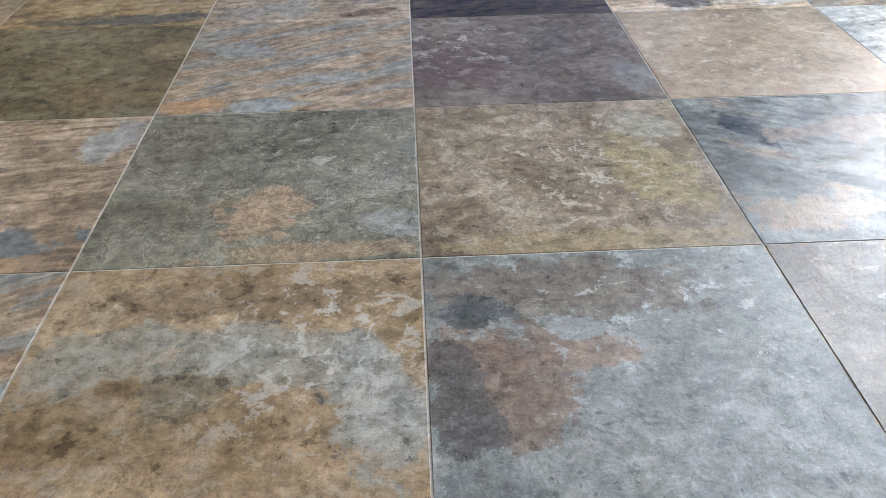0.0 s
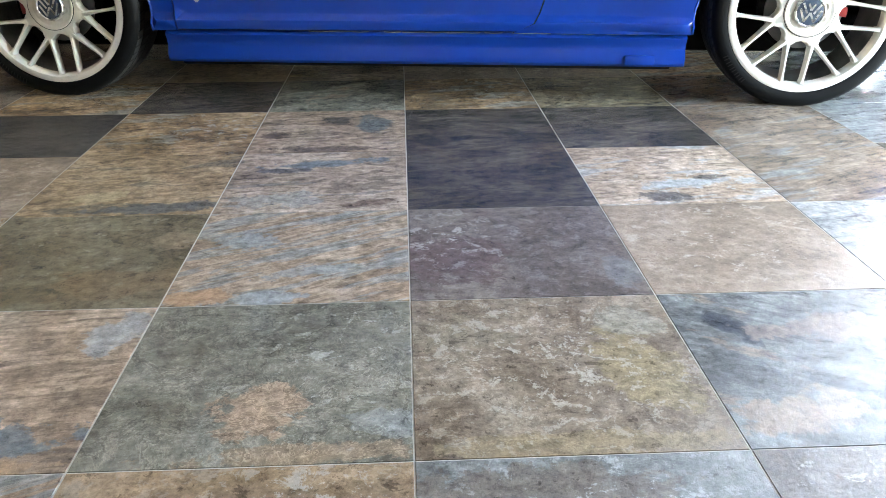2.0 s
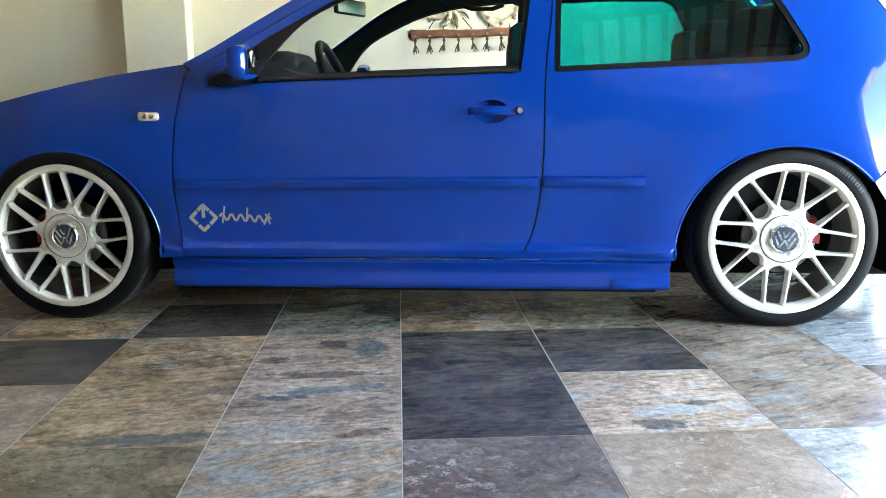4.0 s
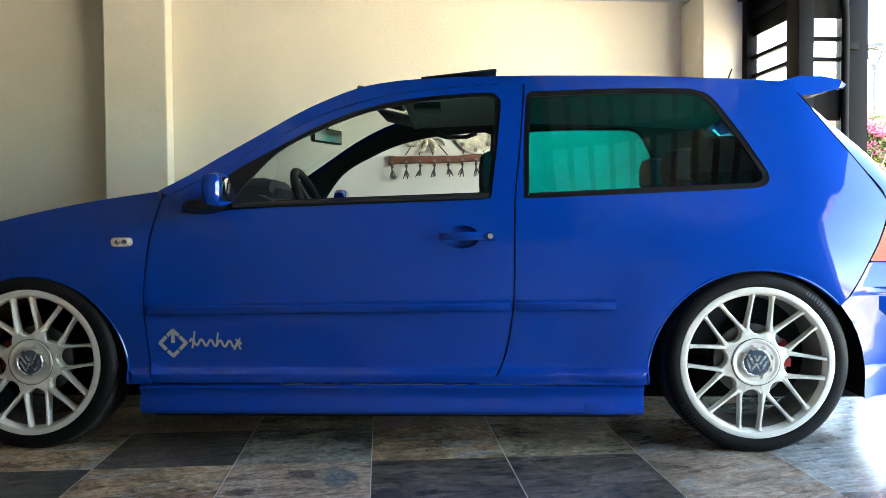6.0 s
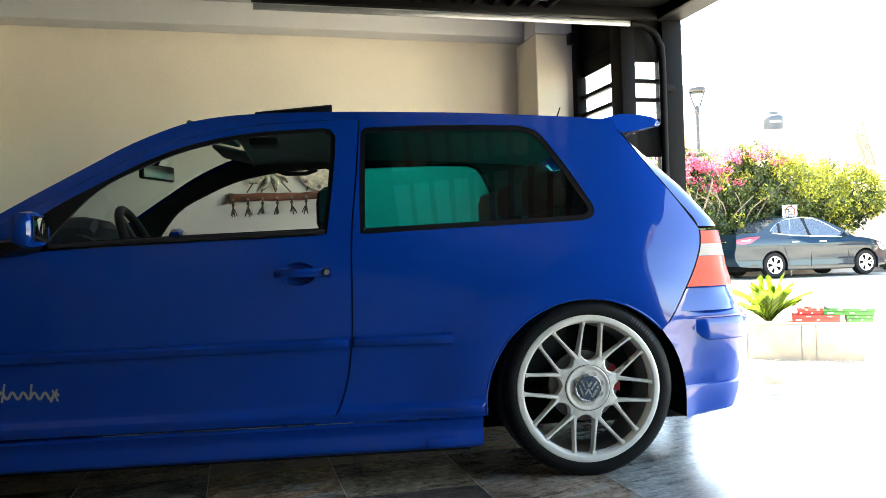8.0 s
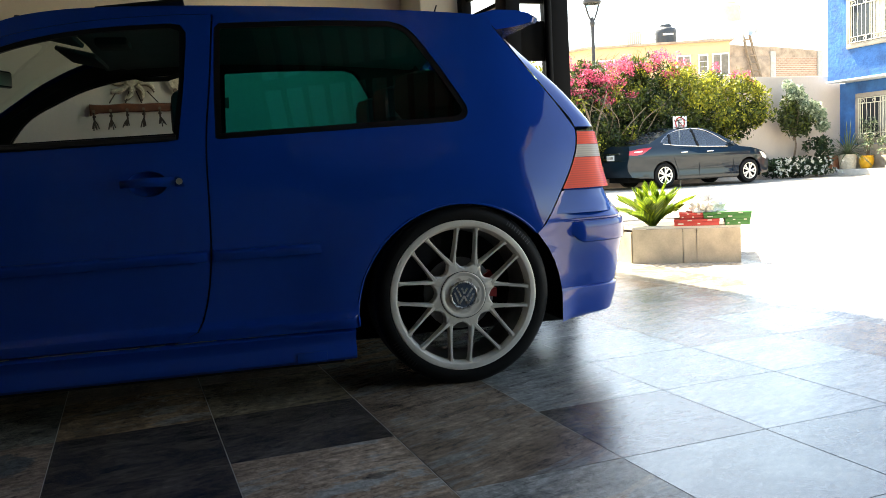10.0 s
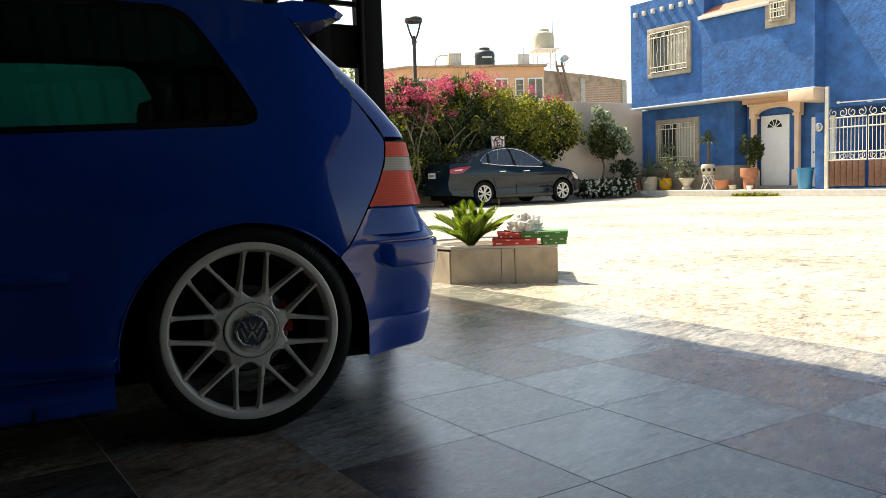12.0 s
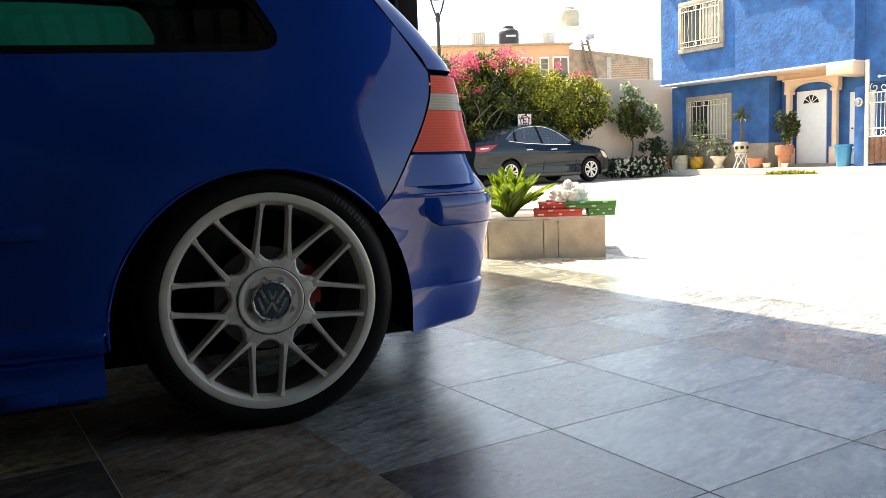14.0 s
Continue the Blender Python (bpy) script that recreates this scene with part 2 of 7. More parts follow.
def light_glass(name, base, glow=0.0):
    """Ribbed plastic lens of a lamp."""
    m, n, l, b = material(name)
    co = n.new("ShaderNodeTexCoord").outputs["Object"]
    w = n.new("ShaderNodeTexWave")
    w.bands_direction = "Z"
    w.inputs["Scale"].default_value = 40.0
    l.new(co, w.inputs["Vector"])
    c = ramp_node(n, l, w.outputs[0], [(0.0, tuple(x * 0.82 for x in base)), (1.0, base)])
    l.new(c.outputs[0], b.inputs["Base Color"])
    b.inputs["Roughness"].default_value = 0.08
    b.inputs["Specular IOR Level"].default_value = 0.22
    return m


M = {}
M["blue_paint"] = car_paint("blue_paint", (0.0003, 0.040, 0.300), gloss=1.45)
M["sedan_paint"] = car_paint("sedan_paint", (0.004, 0.012, 0.021), 0.2, gloss=1.43)
M["black_trim"] = plain("black_trim", (0.005, 0.005, 0.0055), 0.40, vary=0.2, bump=0.05, spec=0.25)
M["seal"] = plain("rubber_seal", (0.008, 0.008, 0.008), 0.6, vary=0.2, bump=0.1)
M["under"] = plain("underbody", (0.005, 0.005, 0.005), 0.95, vary=0.4, spec=0.1)
M["rubber"] = plain("tyre_rubber", (0.004, 0.004, 0.0042), 0.58, vary=0.3, scale=20, grain=200, bump=0.2, spec=0.16)
M["tread"] = plain("dusty_tread_rubber", (0.022, 0.022, 0.021), 0.8, vary=0.35, scale=25, grain=200, bump=0.2)
M["silver"] = plain("silver_rim_paint", (0.75, 0.70, 0.62), 0.38, 0.25, vary=0.08, scale=14, grain=300, bump=0.03, coat=0.3)
M["rim_dark"] = plain("dark_grey_barrel", (0.20, 0.19, 0.175), 0.5, 0.5, vary=0.3, scale=20)
M["dull_chrome"] = plain("worn_chrome", (0.66, 0.64, 0.60), 0.28, 0.85, vary=0.25, scale=40, bump=0.05)
M["chrome"] = plain("chrome", (0.75, 0.75, 0.76), 0.12, 1.0, vary=0.04, bump=0)
M["disc"] = plain("brake_disc_steel", (0.25, 0.25, 0.25), 0.4, 0.9, vary=0.2)
M["caliper"] = plain("red_caliper_paint", (0.26, 0.012, 0.016), 0.4, vary=0.15)
M["badge"] = plain("badge_blue_grey", (0.085, 0.115, 0.16), 0.25, 0.3, vary=0.1, coat=0.6)
M["decal"] = plain("grey_vinyl", (0.36, 0.36, 0.35), 0.45, vary=0.08, bump=0.0)
M["sealant"] = plain("old_sealant", (0.16, 0.165, 0.16), 0.6, vary=0.3, scale=30)
M["interior"] = plain("dark_interior_plastic", (0.022, 0.024, 0.026), 0.7, vary=0.2, grain=250, bump=0.2)
M["headliner"] = plain("grey_headliner_cloth", (0.15, 0.165, 0.17), 0.95, vary=0.1, grain=400, bump=0.2)
M["visor_cloth"] = plain("visor_cloth", (0.06, 0.07, 0.075), 0.95, vary=0.1, grain=400, bump=0.2)
M["seat_cloth"] = plain("dark_seat_cloth", (0.022, 0.024, 0.027), 0.9, vary=0.2, grain=350, bump=0.3)
M["quarter_glass"] = tinted("teal_tinted_glass", (0.03, 0.53, 0.53))
M["screen_glass"] = tinted("clear_windscreen", (0.78, 0.86, 0.84))
M["rear_glass"] = tinted("tinted_rear_glass", (0.30, 0.42, 0.42))
M["sedan_glass"] = tinted("sedan_smoked_glass", (0.62, 0.68, 0.67), gloss=0.15)
M["mirror"] = plain("mirror_face", (0.62, 0.63, 0.63), 0.02, 1.0, vary=0.0, bump=0)
# dull grey-beige stands in for the wall this mirror would reflect
M["dim_mirror"] = plain("wall_toned_mirror_face", (0.42, 0.40, 0.36), 0.35, 0.9, vary=0.1, bump=0)
M["lens_red"] = light_glass("red_lens", (0.86, 0.085, 0.016))
M["sedan_lens"] = plain("dark_red_lens", (0.36, 0.012, 0.016), 0.08, vary=0.2, scale=30, bump=0.0, coat=0.5)
M["lens_clear"] = light_glass("clear_lens", (0.48, 0.40, 0.31))
M["lens_white"] = light_glass("indicator_lens", (0.75, 0.70, 0.62))
M["wall_paint"] = plain("cream_wall_paint", (0.77, 0.69, 0.545), 0.85, vary=0.05, scale=1.6, grain=60, bump=0.2, depth=0.006)
M["white_paint"] = plain("white_ceiling_paint", (0.66, 0.65, 0.62), 0.85, vary=0.04, scale=2, grain=70, bump=0.2)
M["gate_metal"] = plain("dark_brown_gate_paint", (0.003, 0.0026, 0.0025), 0.55, 0.0, spec=0.06, vary=0.25, scale=6, grain=200, bump=0.1)
# dark paint for unseen walls, chosen to cut light bounced at the car
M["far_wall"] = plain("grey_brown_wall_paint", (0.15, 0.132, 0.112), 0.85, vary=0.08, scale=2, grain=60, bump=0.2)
M["south_wall"] = plain("grey_wall_paint", (0.60, 0.63, 0.64), 0.85, vary=0.06, scale=2, grain=60, bump=0.2)
M["galvanised"] = plain("galvanised_rail", (0.55, 0.55, 0.54), 0.4, 0.8, vary=0.15)
# second colour puts the joints' shade near the opening into the grout
M["grout"] = grouting("pale_grout", (0.56, 0.51, 0.44), (0.13, 0.125, 0.115))
M["concrete"] = gravelly("sunlit_street_concrete", (0.42, 0.395, 0.345))
M["planter_tile"] = plain("brown_planter_tile", (0.50, 0.40, 0.29), 0.5, vary=0.22, scale=7, grain=90, bump=0.2)
M["planter_cap"] = plain("planter_cement_cap", (0.62, 0.58, 0.52), 0.85, vary=0.1)
M["soil"] = plain("soil", (0.10, 0.07, 0.05), 0.95, vary=0.4, scale=20, bump=0.6)
M["house_blue"] = plain("blue_house_render", (0.034, 0.130, 0.355), 0.88, vary=0.30, scale=2.6, grain=11, bump=0.45, depth=0.03)
M["stone_band"] = plain("grey_stone_plinth", (0.36, 0.31, 0.25), 0.85, vary=0.2, scale=4, grain=40, bump=0.4)
M["peach"] = plain("peach_render", (0.77, 0.56, 0.40), 0.85, vary=0.08, scale=2, grain=40)
M["pale_render"] = plain("pale_blue_white_render", (0.62, 0.66, 0.70), 0.85, vary=0.08, scale=2, grain=40)
M["orange_house"] = plain("orange_house_render", (0.66, 0.38, 0.22), 0.9, vary=0.1, scale=0.8, grain=12)
M["white_door"] = plain("white_door_paint", (0.80, 0.82, 0.82), 0.45, vary=0.04)
M["cream_iron"] = plain("cream_ironwork", (0.72, 0.66, 0.52), 0.5, vary=0.1)
M["window_glass"] = plain("window_glass", (0.03, 0.035, 0.04), 0.06, vary=0.1, bump=0)
M["tan_pane"] = plain("tan_blind_behind_glass", (0.17, 0.135, 0.095), 0.25, vary=0.3, scale=5, bump=0.0)
M["curtain"] = plain("pale_curtain", (0.50, 0.47, 0.40), 0.9, vary=0.1, scale=3)
M["roof_tile"] = plain("red_roof_tile", (0.50, 0.17, 0.11), 0.8, vary=0.2, scale=4)
M["garden_wall"] = plain("beige_pink_garden_wall", (0.58, 0.48, 0.40), 0.9, vary=0.1, scale=0.7, grain=20, bump=0.4)
M["brick"] = brickwork("clay_brick")
M["mortar"] = plain("mortar", (0.45, 0.41, 0.35), 0.95, vary=0.15)
M["rubble"] = plain("rough_rubble_render", (0.40, 0.295, 0.21), 0.95, vary=0.35, scale=2.5, grain=18, bump=0.8, depth=0.04)
M["tank_black"] = plain("black_tank_plastic", (0.03, 0.035, 0.04), 0.5, vary=0.2)
M["tank_beige"] = plain("beige_tank_plastic", (0.47, 0.42, 0.31), 0.6, vary=0.12)
M["wood"] = plain("varnished_wood", (0.19, 0.068, 0.028), 0.45, vary=0.4, scale=12, grain=60, coat=0.3)
M["gate_boards"] = plain("dark_varnished_boards", (0.115, 0.048, 0.026), 0.45, vary=0.35, scale=12, grain=60)
M["old_wood"] = plain("weathered_wood", (0.25, 0.18, 0.12), 0.85, vary=0.3, scale=8)
M["rope"] = plain("rope", (0.085, 0.058, 0.036), 0.95, vary=0.25, grain=400, bump=0.5)
M["clay_relief"] = plain("painted_clay", (0.66, 0.57, 0.39), 0.8, vary=0.4, scale=28, bump=0.4)
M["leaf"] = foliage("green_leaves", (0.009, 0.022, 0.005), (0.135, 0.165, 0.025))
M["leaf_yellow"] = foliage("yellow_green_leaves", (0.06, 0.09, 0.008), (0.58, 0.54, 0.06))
M["leaf_shrub"] = foliage("grey_green_leaves", (0.04, 0.075, 0.03), (0.46, 0.52, 0.32))
M["leaf_pale"] = foliage("pale_grey_leaves", (0.07, 0.12, 0.06), (0.62, 0.68, 0.50))
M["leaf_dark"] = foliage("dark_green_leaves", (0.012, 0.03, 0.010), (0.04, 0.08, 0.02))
M["petal"] = foliage("pink_bracts", (0.40, 0.03, 0.09), (0.85, 0.24, 0.36), 0.7)
M["petal_white"] = foliage("white_petals", (0.6, 0.6, 0.5), (0.85, 0.85, 0.78), 0.7)
M["cycad"] = foliage("cycad_fronds", (0.03, 0.08, 0.008), (0.36, 0.45, 0.03), 0.35)
M["bark"] = plain("bark", (0.16, 0.11, 0.075), 0.95, vary=0.3, scale=12, bump=0.6)
M["pale_bark"] = plain("pale_grey_bark", (0.22, 0.165, 0.12), 0.95, vary=0.3, scale=12, bump=0.6)
M["terracotta"] = plain("terracotta", (0.42, 0.17, 0.09), 0.85, vary=0.15)
M["yellow_glaze"] = plain("yellow_glaze", (0.70, 0.36, 0.02), 0.3, vary=0.12)
M["stone_pot"] = plain("cast_stone_pot", (0.52, 0.46, 0.36), 0.9, vary=0.2, scale=14)
M["blue_plastic"] = plain("blue_plastic", (0.03, 0.20, 0.36), 0.45, vary=0.08)
M["sign_white"] = plain("sign_white", (0.80, 0.78, 0.74), 0.5, vary=0.05)
M["sign_red"] = plain("sign_red", (0.55, 0.03, 0.03), 0.5, vary=0.05)
M["sign_black"] = plain("sign_black", (0.02, 0.02, 0.02), 0.5, vary=0.05)
M["card_red"] = plain("red_carton", (0.50, 0.05, 0.04), 0.55, vary=0.15, scale=18)
M["card_green"] = plain("green_carton", (0.06, 0.20, 0.05), 0.55, vary=0.15, scale=18)
M["card_print"] = plain("pale_print", (0.62, 0.58, 0.48), 0.6, vary=0.1)
M["bag"] = plain("crumpled_plastic_bag", (0.66, 0.61, 0.56), 0.45, vary=0.3, scale=30, grain=60, bump=0.5)
M["lamp_iron"] = plain("dark_lamp_iron", (0.03, 0.03, 0.032), 0.5, 0.3, vary=0.2)
M["plate"] = plain("plate_white", (0.7, 0.7, 0.68), 0.5, vary=0.05)

PALE = (0.40, 0.375, 0.33)
SLATES = {
    # kinds laid at large
    "ochre": slate("ochre_slate_tile", (0.135, 0.088, 0.045), (0.24, 0.150, 0.078), (0.34, 0.225, 0.125), (12, 2.6, (0.22, 0.20, 0.165), 0.55), flakes=(PALE, 0.4, 0.1, 0.1, 0.3)),
    "blue": slate("blue_grey_slate_tile", (0.070, 0.068, 0.062), (0.155, 0.152, 0.138), (0.235, 0.235, 0.215), (8, 2.0, (0.19, 0.135, 0.095), 0.56)),
    "olive": slate("olive_brown_slate_tile", (0.090, 0.070, 0.040), (0.165, 0.125, 0.072), (0.25, 0.195, 0.125), (5, 2.0, (0.115, 0.095, 0.062), 0.58), flakes=((0.34, 0.28, 0.20), 0.4, -0.1, 0, 0.3)),
    "green": slate("grey_green_slate_tile", (0.085, 0.082, 0.060), (0.140, 0.133, 0.100), (0.205, 0.19, 0.15), (20, 2.0, (0.24, 0.175, 0.12), 0.62), fibres=0.8, gloss=0.32),
    "rust": slate("rust_and_blue_streaked_tile", (0.19, 0.12, 0.075), (0.28, 0.19, 0.125), (0.36, 0.26, 0.18), (24, 6.0, (0.21, 0.215, 0.205), 0.50)),
    "pink": slate("pink_tan_slate_tile", (0.20, 0.135, 0.092), (0.31, 0.215, 0.148), (0.40, 0.29, 0.205), (9, 4.0, (0.115, 0.108, 0.105), 0.57), fibres=0.4),
    "tan": slate("tan_slate_tile", (0.174, 0.121, 0.083), (0.234, 0.166, 0.115), (0.289, 0.212, 0.151), pits=0.2, grain=0.6, flakes=((0.42, 0.34, 0.26), 0.3, 0, 0, 0.4)),
    "purple": slate("purple_grey_slate_tile", (0.078, 0.058, 0.046), (0.125, 0.095, 0.077), (0.185, 0.145, 0.118), grain=0.8, flakes=((0.32, 0.275, 0.235), 0.4, -0.1, 0.1, 0.25)),
    "dark": slate("dark_slate_tile", (0.036, 0.029, 0.024), (0.056, 0.045, 0.038), (0.080, 0.066, 0.057), (10, 3.0, (0.076, 0.060, 0.049), 0.55), pits=0.2, grain=0.6, gloss=0.18),
    # lighter colours put the sunlight into the outermost tiles
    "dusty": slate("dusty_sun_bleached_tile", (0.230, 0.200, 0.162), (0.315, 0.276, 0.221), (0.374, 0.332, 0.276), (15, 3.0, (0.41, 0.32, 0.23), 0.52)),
    "grey": slate("light_grey_streaked_tile", (0.132, 0.128, 0.115), (0.212, 0.206, 0.187), (0.289, 0.276, 0.246), (14, 4.0, (0.34, 0.275, 0.21), 0.54), gloss=0.3),
    # sheen kinds: extra gloss to carry the sky's sheen near the opening
    "grey_sheen": slate("polished_grey_tile", (0.132, 0.128, 0.115), (0.195, 0.192, 0.178), (0.25, 0.242, 0.22), (14, 4.0, (0.25, 0.215, 0.175), 0.58), grain=0.6, pits=0.2, gloss=0.66, relief=0.16),
    "green_sheen": slate("polished_green_grey_tile", (0.085, 0.090, 0.075), (0.130, 0.132, 0.112), (0.18, 0.178, 0.15), (20, 2.0, (0.19, 0.155, 0.115), 0.62), fibres=0.5, grain=0.6, pits=0.2, gloss=0.66, relief=0.16),
    "rust_sheen": slate("polished_rust_streaked_tile", (0.11, 0.075, 0.050), (0.175, 0.122, 0.084), (0.235, 0.170, 0.122), (24, 5.0, (0.17, 0.16, 0.145), 0.54), grain=0.7, pits=0.3, gloss=0.6, relief=0.25),
    "dark_sheen": slate("polished_dark_tile", (0.045, 0.037, 0.031), (0.068, 0.056, 0.047), (0.095, 0.080, 0.069), (10, 3.0, (0.09, 0.072, 0.059), 0.55), pits=0.2, grain=0.6, gloss=0.7, relief=0.2),
    # tiles with marks of their own
    "ochre_grey": slate("ochre_tile_with_grey_flaking", (0.175, 0.110, 0.056), (0.265, 0.172, 0.098), (0.335, 0.228, 0.138), None,
                        [(0.02, 0.155, 0.21, 0.040, 4, (0.185, 0.120, 0.070)), (-0.13, 0.05, 0.10, 0.055, 20, (0.235, 0.205, 0.160)), (0.06, 0.045, 0.16, 0.055, -12, (0.225, 0.200, 0.160)), (0.17, -0.03, 0.05, 0.10, 10, (0.23, 0.215, 0.185)), (-0.04, -0.01, 0.06, 0.03, 0, (0.165, 0.125, 0.080))],
                        ((0.45, 0.41, 0.36), 0.75, 0.10, 0.075, 0.20), 0.9, grain=1.1, drift=False),
    "blue_rust": slate("blue_grey_tile_with_rust_edge", (0.105, 0.103, 0.093), (0.160, 0.158, 0.145), (0.215, 0.213, 0.196), None,
                       [(-0.14, -0.01, 0.085, 0.10, 10, (0.150, 0.095, 0.068)), (-0.06, 0.15, 0.17, 0.06, -6, (0.135, 0.108, 0.085)), (-0.185, -0.05, 0.035, 0.10, 8, (0.080, 0.070, 0.064)), (-0.16, 0.11, 0.04, 0.03, 0, (0.070, 0.074, 0.074)), (-0.19, -0.19, 0.06, 0.03, 20, (0.07, 0.064, 0.06)), (-0.04, 0.03, 0.06, 0.03, 15, (0.195, 0.125, 0.090))],
                       ((0.36, 0.35, 0.32), 0.4, 0.05, 0.12, 0.25), 0.8, 0.4, drift=False),
    "green_swirl": slate("grey_green_tile_with_pink_swirl", (0.090, 0.081, 0.058), (0.142, 0.126, 0.094), (0.203, 0.182, 0.140), None,
                         [(0.005, -0.10, 0.060, 0.075, -25, (0.285, 0.190, 0.122)), (0.07, -0.205, 0.17, 0.028, 2, (0.235, 0.165, 0.105)), (0.19, -0.14, 0.05, 0.03, 0, (0.20, 0.195, 0.17))],
                         ((0.31, 0.29, 0.24), 0.35, 0.15, 0.05, 0.3), 0.5, 1.0, gloss=0.32, drift=False),
    "olive_speck": slate("olive_brown_tile_with_pale_specks", (0.115, 0.080, 0.050), (0.176, 0.126, 0.084), (0.250, 0.188, 0.132), None,
                         [(0.13, -0.01, 0.075, 0.11, 15, (0.205, 0.150, 0.078)), (0.15, 0.14, 0.06, 0.05, -30, (0.22, 0.185, 0.135)), (0.0, -0.2, 0.2, 0.03, 0, (0.215, 0.155, 0.088)), (-0.15, 0.1, 0.08, 0.07, 0, (0.19, 0.145, 0.095))],
                         ((0.40, 0.34, 0.26), 0.65, -0.02, 0.0, 0.3), 0.8, 0.5, drift=False),
    "blue_crack": slate("dark_blue_grey_tile_with_curved_crack", (0.063, 0.062, 0.055), (0.105, 0.103, 0.092), (0.155, 0.155, 0.141), (-25, 3.0, (0.19, 0.135, 0.095), 0.60),
                        [(-0.12, -0.15, 0.10, 0.05, 10, (0.215, 0.155, 0.110)), (-0.13, 0.10, 0.028, 0.06, 25, (0.030, 0.034, 0.038)), (0.02, -0.10, 0.10, 0.018, -32, (0.040, 0.044, 0.048)), (0.02, 0.10, 0.12, 0.05, 10, (0.16, 0.12, 0.095))], None, 0.4, 0.5, drift=False),
    "rust_bands": slate("tan_tile_with_blue_grey_bands", (0.18, 0.120, 0.078), (0.265, 0.182, 0.120), (0.335, 0.240, 0.165), (27, 6.0, (0.205, 0.195, 0.172), 0.50),
                        [(-0.12, 0.06, 0.07, 0.045, 10, (0.215, 0.212, 0.195)), (0.04, -0.09, 0.11, 0.022, 14, (0.215, 0.210, 0.190)), (-0.17, -0.19, 0.06, 0.03, 0, (0.33, 0.19, 0.10)), (-0.02, -0.2, 0.07, 0.025, 8, (0.23, 0.235, 0.225))], None, 0.4, drift=False),
    "purple_speck": slate("purple_grey_tile_with_white_specks", (0.082, 0.062, 0.050), (0.118, 0.090, 0.074), (0.155, 0.121, 0.100), None,
                          [(-0.14, -0.06, 0.10, 0.11, 0, (0.100, 0.066, 0.058)), (0.19, -0.12, 0.04, 0.08, 0, (0.14, 0.125, 0.115))], ((0.36, 0.315, 0.275), 0.62, -0.14, 0.06, 0.17), 0.4, grain=0.8, drift=False),
    "pink_brown": slate("pink_tan_tile_with_brown_streaks", (0.215, 0.145, 0.098), (0.325, 0.225, 0.152), (0.40, 0.285, 0.200), (8, 5.0, (0.115, 0.082, 0.062), 0.595),
                        [(0.17, 0.13, 0.045, 0.07, -20, (0.265, 0.245, 0.225)), (0.02, -0.16, 0.20, 0.045, 3, (0.130, 0.145, 0.152)), (0.05, -0.21, 0.18, 0.02, 0, (0.30, 0.19, 0.11))], None, 0.4, drift=False),
    "pink_blue": slate("pink_tan_tile_with_slate_blue_streak", (0.19, 0.135, 0.098), (0.285, 0.205, 0.148), (0.365, 0.275, 0.205), (6, 3.5, (0.155, 0.135, 0.118), 0.57),
                       [(0.0, 0.12, 0.15, 0.030, 7, (0.115, 0.130, 0.142)), (-0.12, 0.07, 0.09, 0.022, 4, (0.085, 0.078, 0.080)), (0.14, -0.17, 0.07, 0.035, 10, (0.130, 0.082, 0.058)), (-0.08, -0.14, 0.12, 0.05, 0, (0.24, 0.215, 0.185))], None, 0.5, 0.4, drift=False),
    "pink_blot": slate("pink_tan_tile_with_dark_blots", (0.19, 0.130, 0.090), (0.275, 0.192, 0.134), (0.35, 0.255, 0.185), (8, 3.0, (0.18, 0.15, 0.12), 0.60),
                       [(0.02, 0.10, 0.05, 0.07, 30, (0.075, 0.062, 0.052)), (0.13, 0.06, 0.055, 0.10, 0, (0.090, 0.102, 0.100)), (-0.17, -0.05, 0.05, 0.03, 0, (0.09, 0.062, 0.048)), (0.0, -0.19, 0.18, 0.025, 0, (0.12, 0.085, 0.065))], None, 0.5, drift=False),
    "pink_grey": slate("pink_tan_tile_with_grey_white_vein", (0.215, 0.148, 0.100), (0.315, 0.215, 0.145), (0.40, 0.285, 0.20), (10, 3.5, (0.30, 0.285, 0.255), 0.56),
                       [(0.05, -0.08, 0.14, 0.035, 8, (0.30, 0.29, 0.262)), (-0.05, -0.17, 0.06, 0.03, 0, (0.10, 0.085, 0.072)), (0.1, -0.04, 0.05, 0.02, 12, (0.12, 0.095, 0.075))], (PALE, 0.4, 0.1, -0.05, 0.25), 0.6, drift=False),
    "ochre_swept": slate("ochre_tile_with_dark_sweeping_bands", (0.17, 0.110, 0.058), (0.262, 0.172, 0.094), (0.34, 0.235, 0.140), (14, 3.2, (0.112, 0.092, 0.064), 0.57),
                         [(0.10, -0.18, 0.16, 0.035, 4, (0.095, 0.090, 0.080)), (-0.06, -0.10, 0.07, 0.04, 25, (0.34, 0.25, 0.135))], None, 0.5, 0.3, drift=False),
    "olive_dim": slate("dull_olive_brown_tile", (0.085, 0.064, 0.034), (0.130, 0.099, 0.056), (0.185, 0.145, 0.090), None,
                       [(0.12, -0.12, 0.12, 0.07, 5, (0.155, 0.105, 0.056)), (0.18, 0.08, 0.05, 0.04, 0, (0.20, 0.14, 0.08))], ((0.27, 0.225, 0.15), 0.35, 0.0, 0.1, 0.3), 0.8, drift=False),
}


# ---- mesh tools ----
def part(name, bm, mat, parent=None, label="", smooth=True, angle=38):
    """Links a bmesh as one mesh object, under a thing or a part."""
    me = bpy.data.meshes.new(name)
    bmesh.ops.recalc_face_normals(bm, faces=bm.faces)
    bm.to_mesh(me)
    bm.free()
    return mesh_part(name, me, mat, parent, label, smooth, angle)


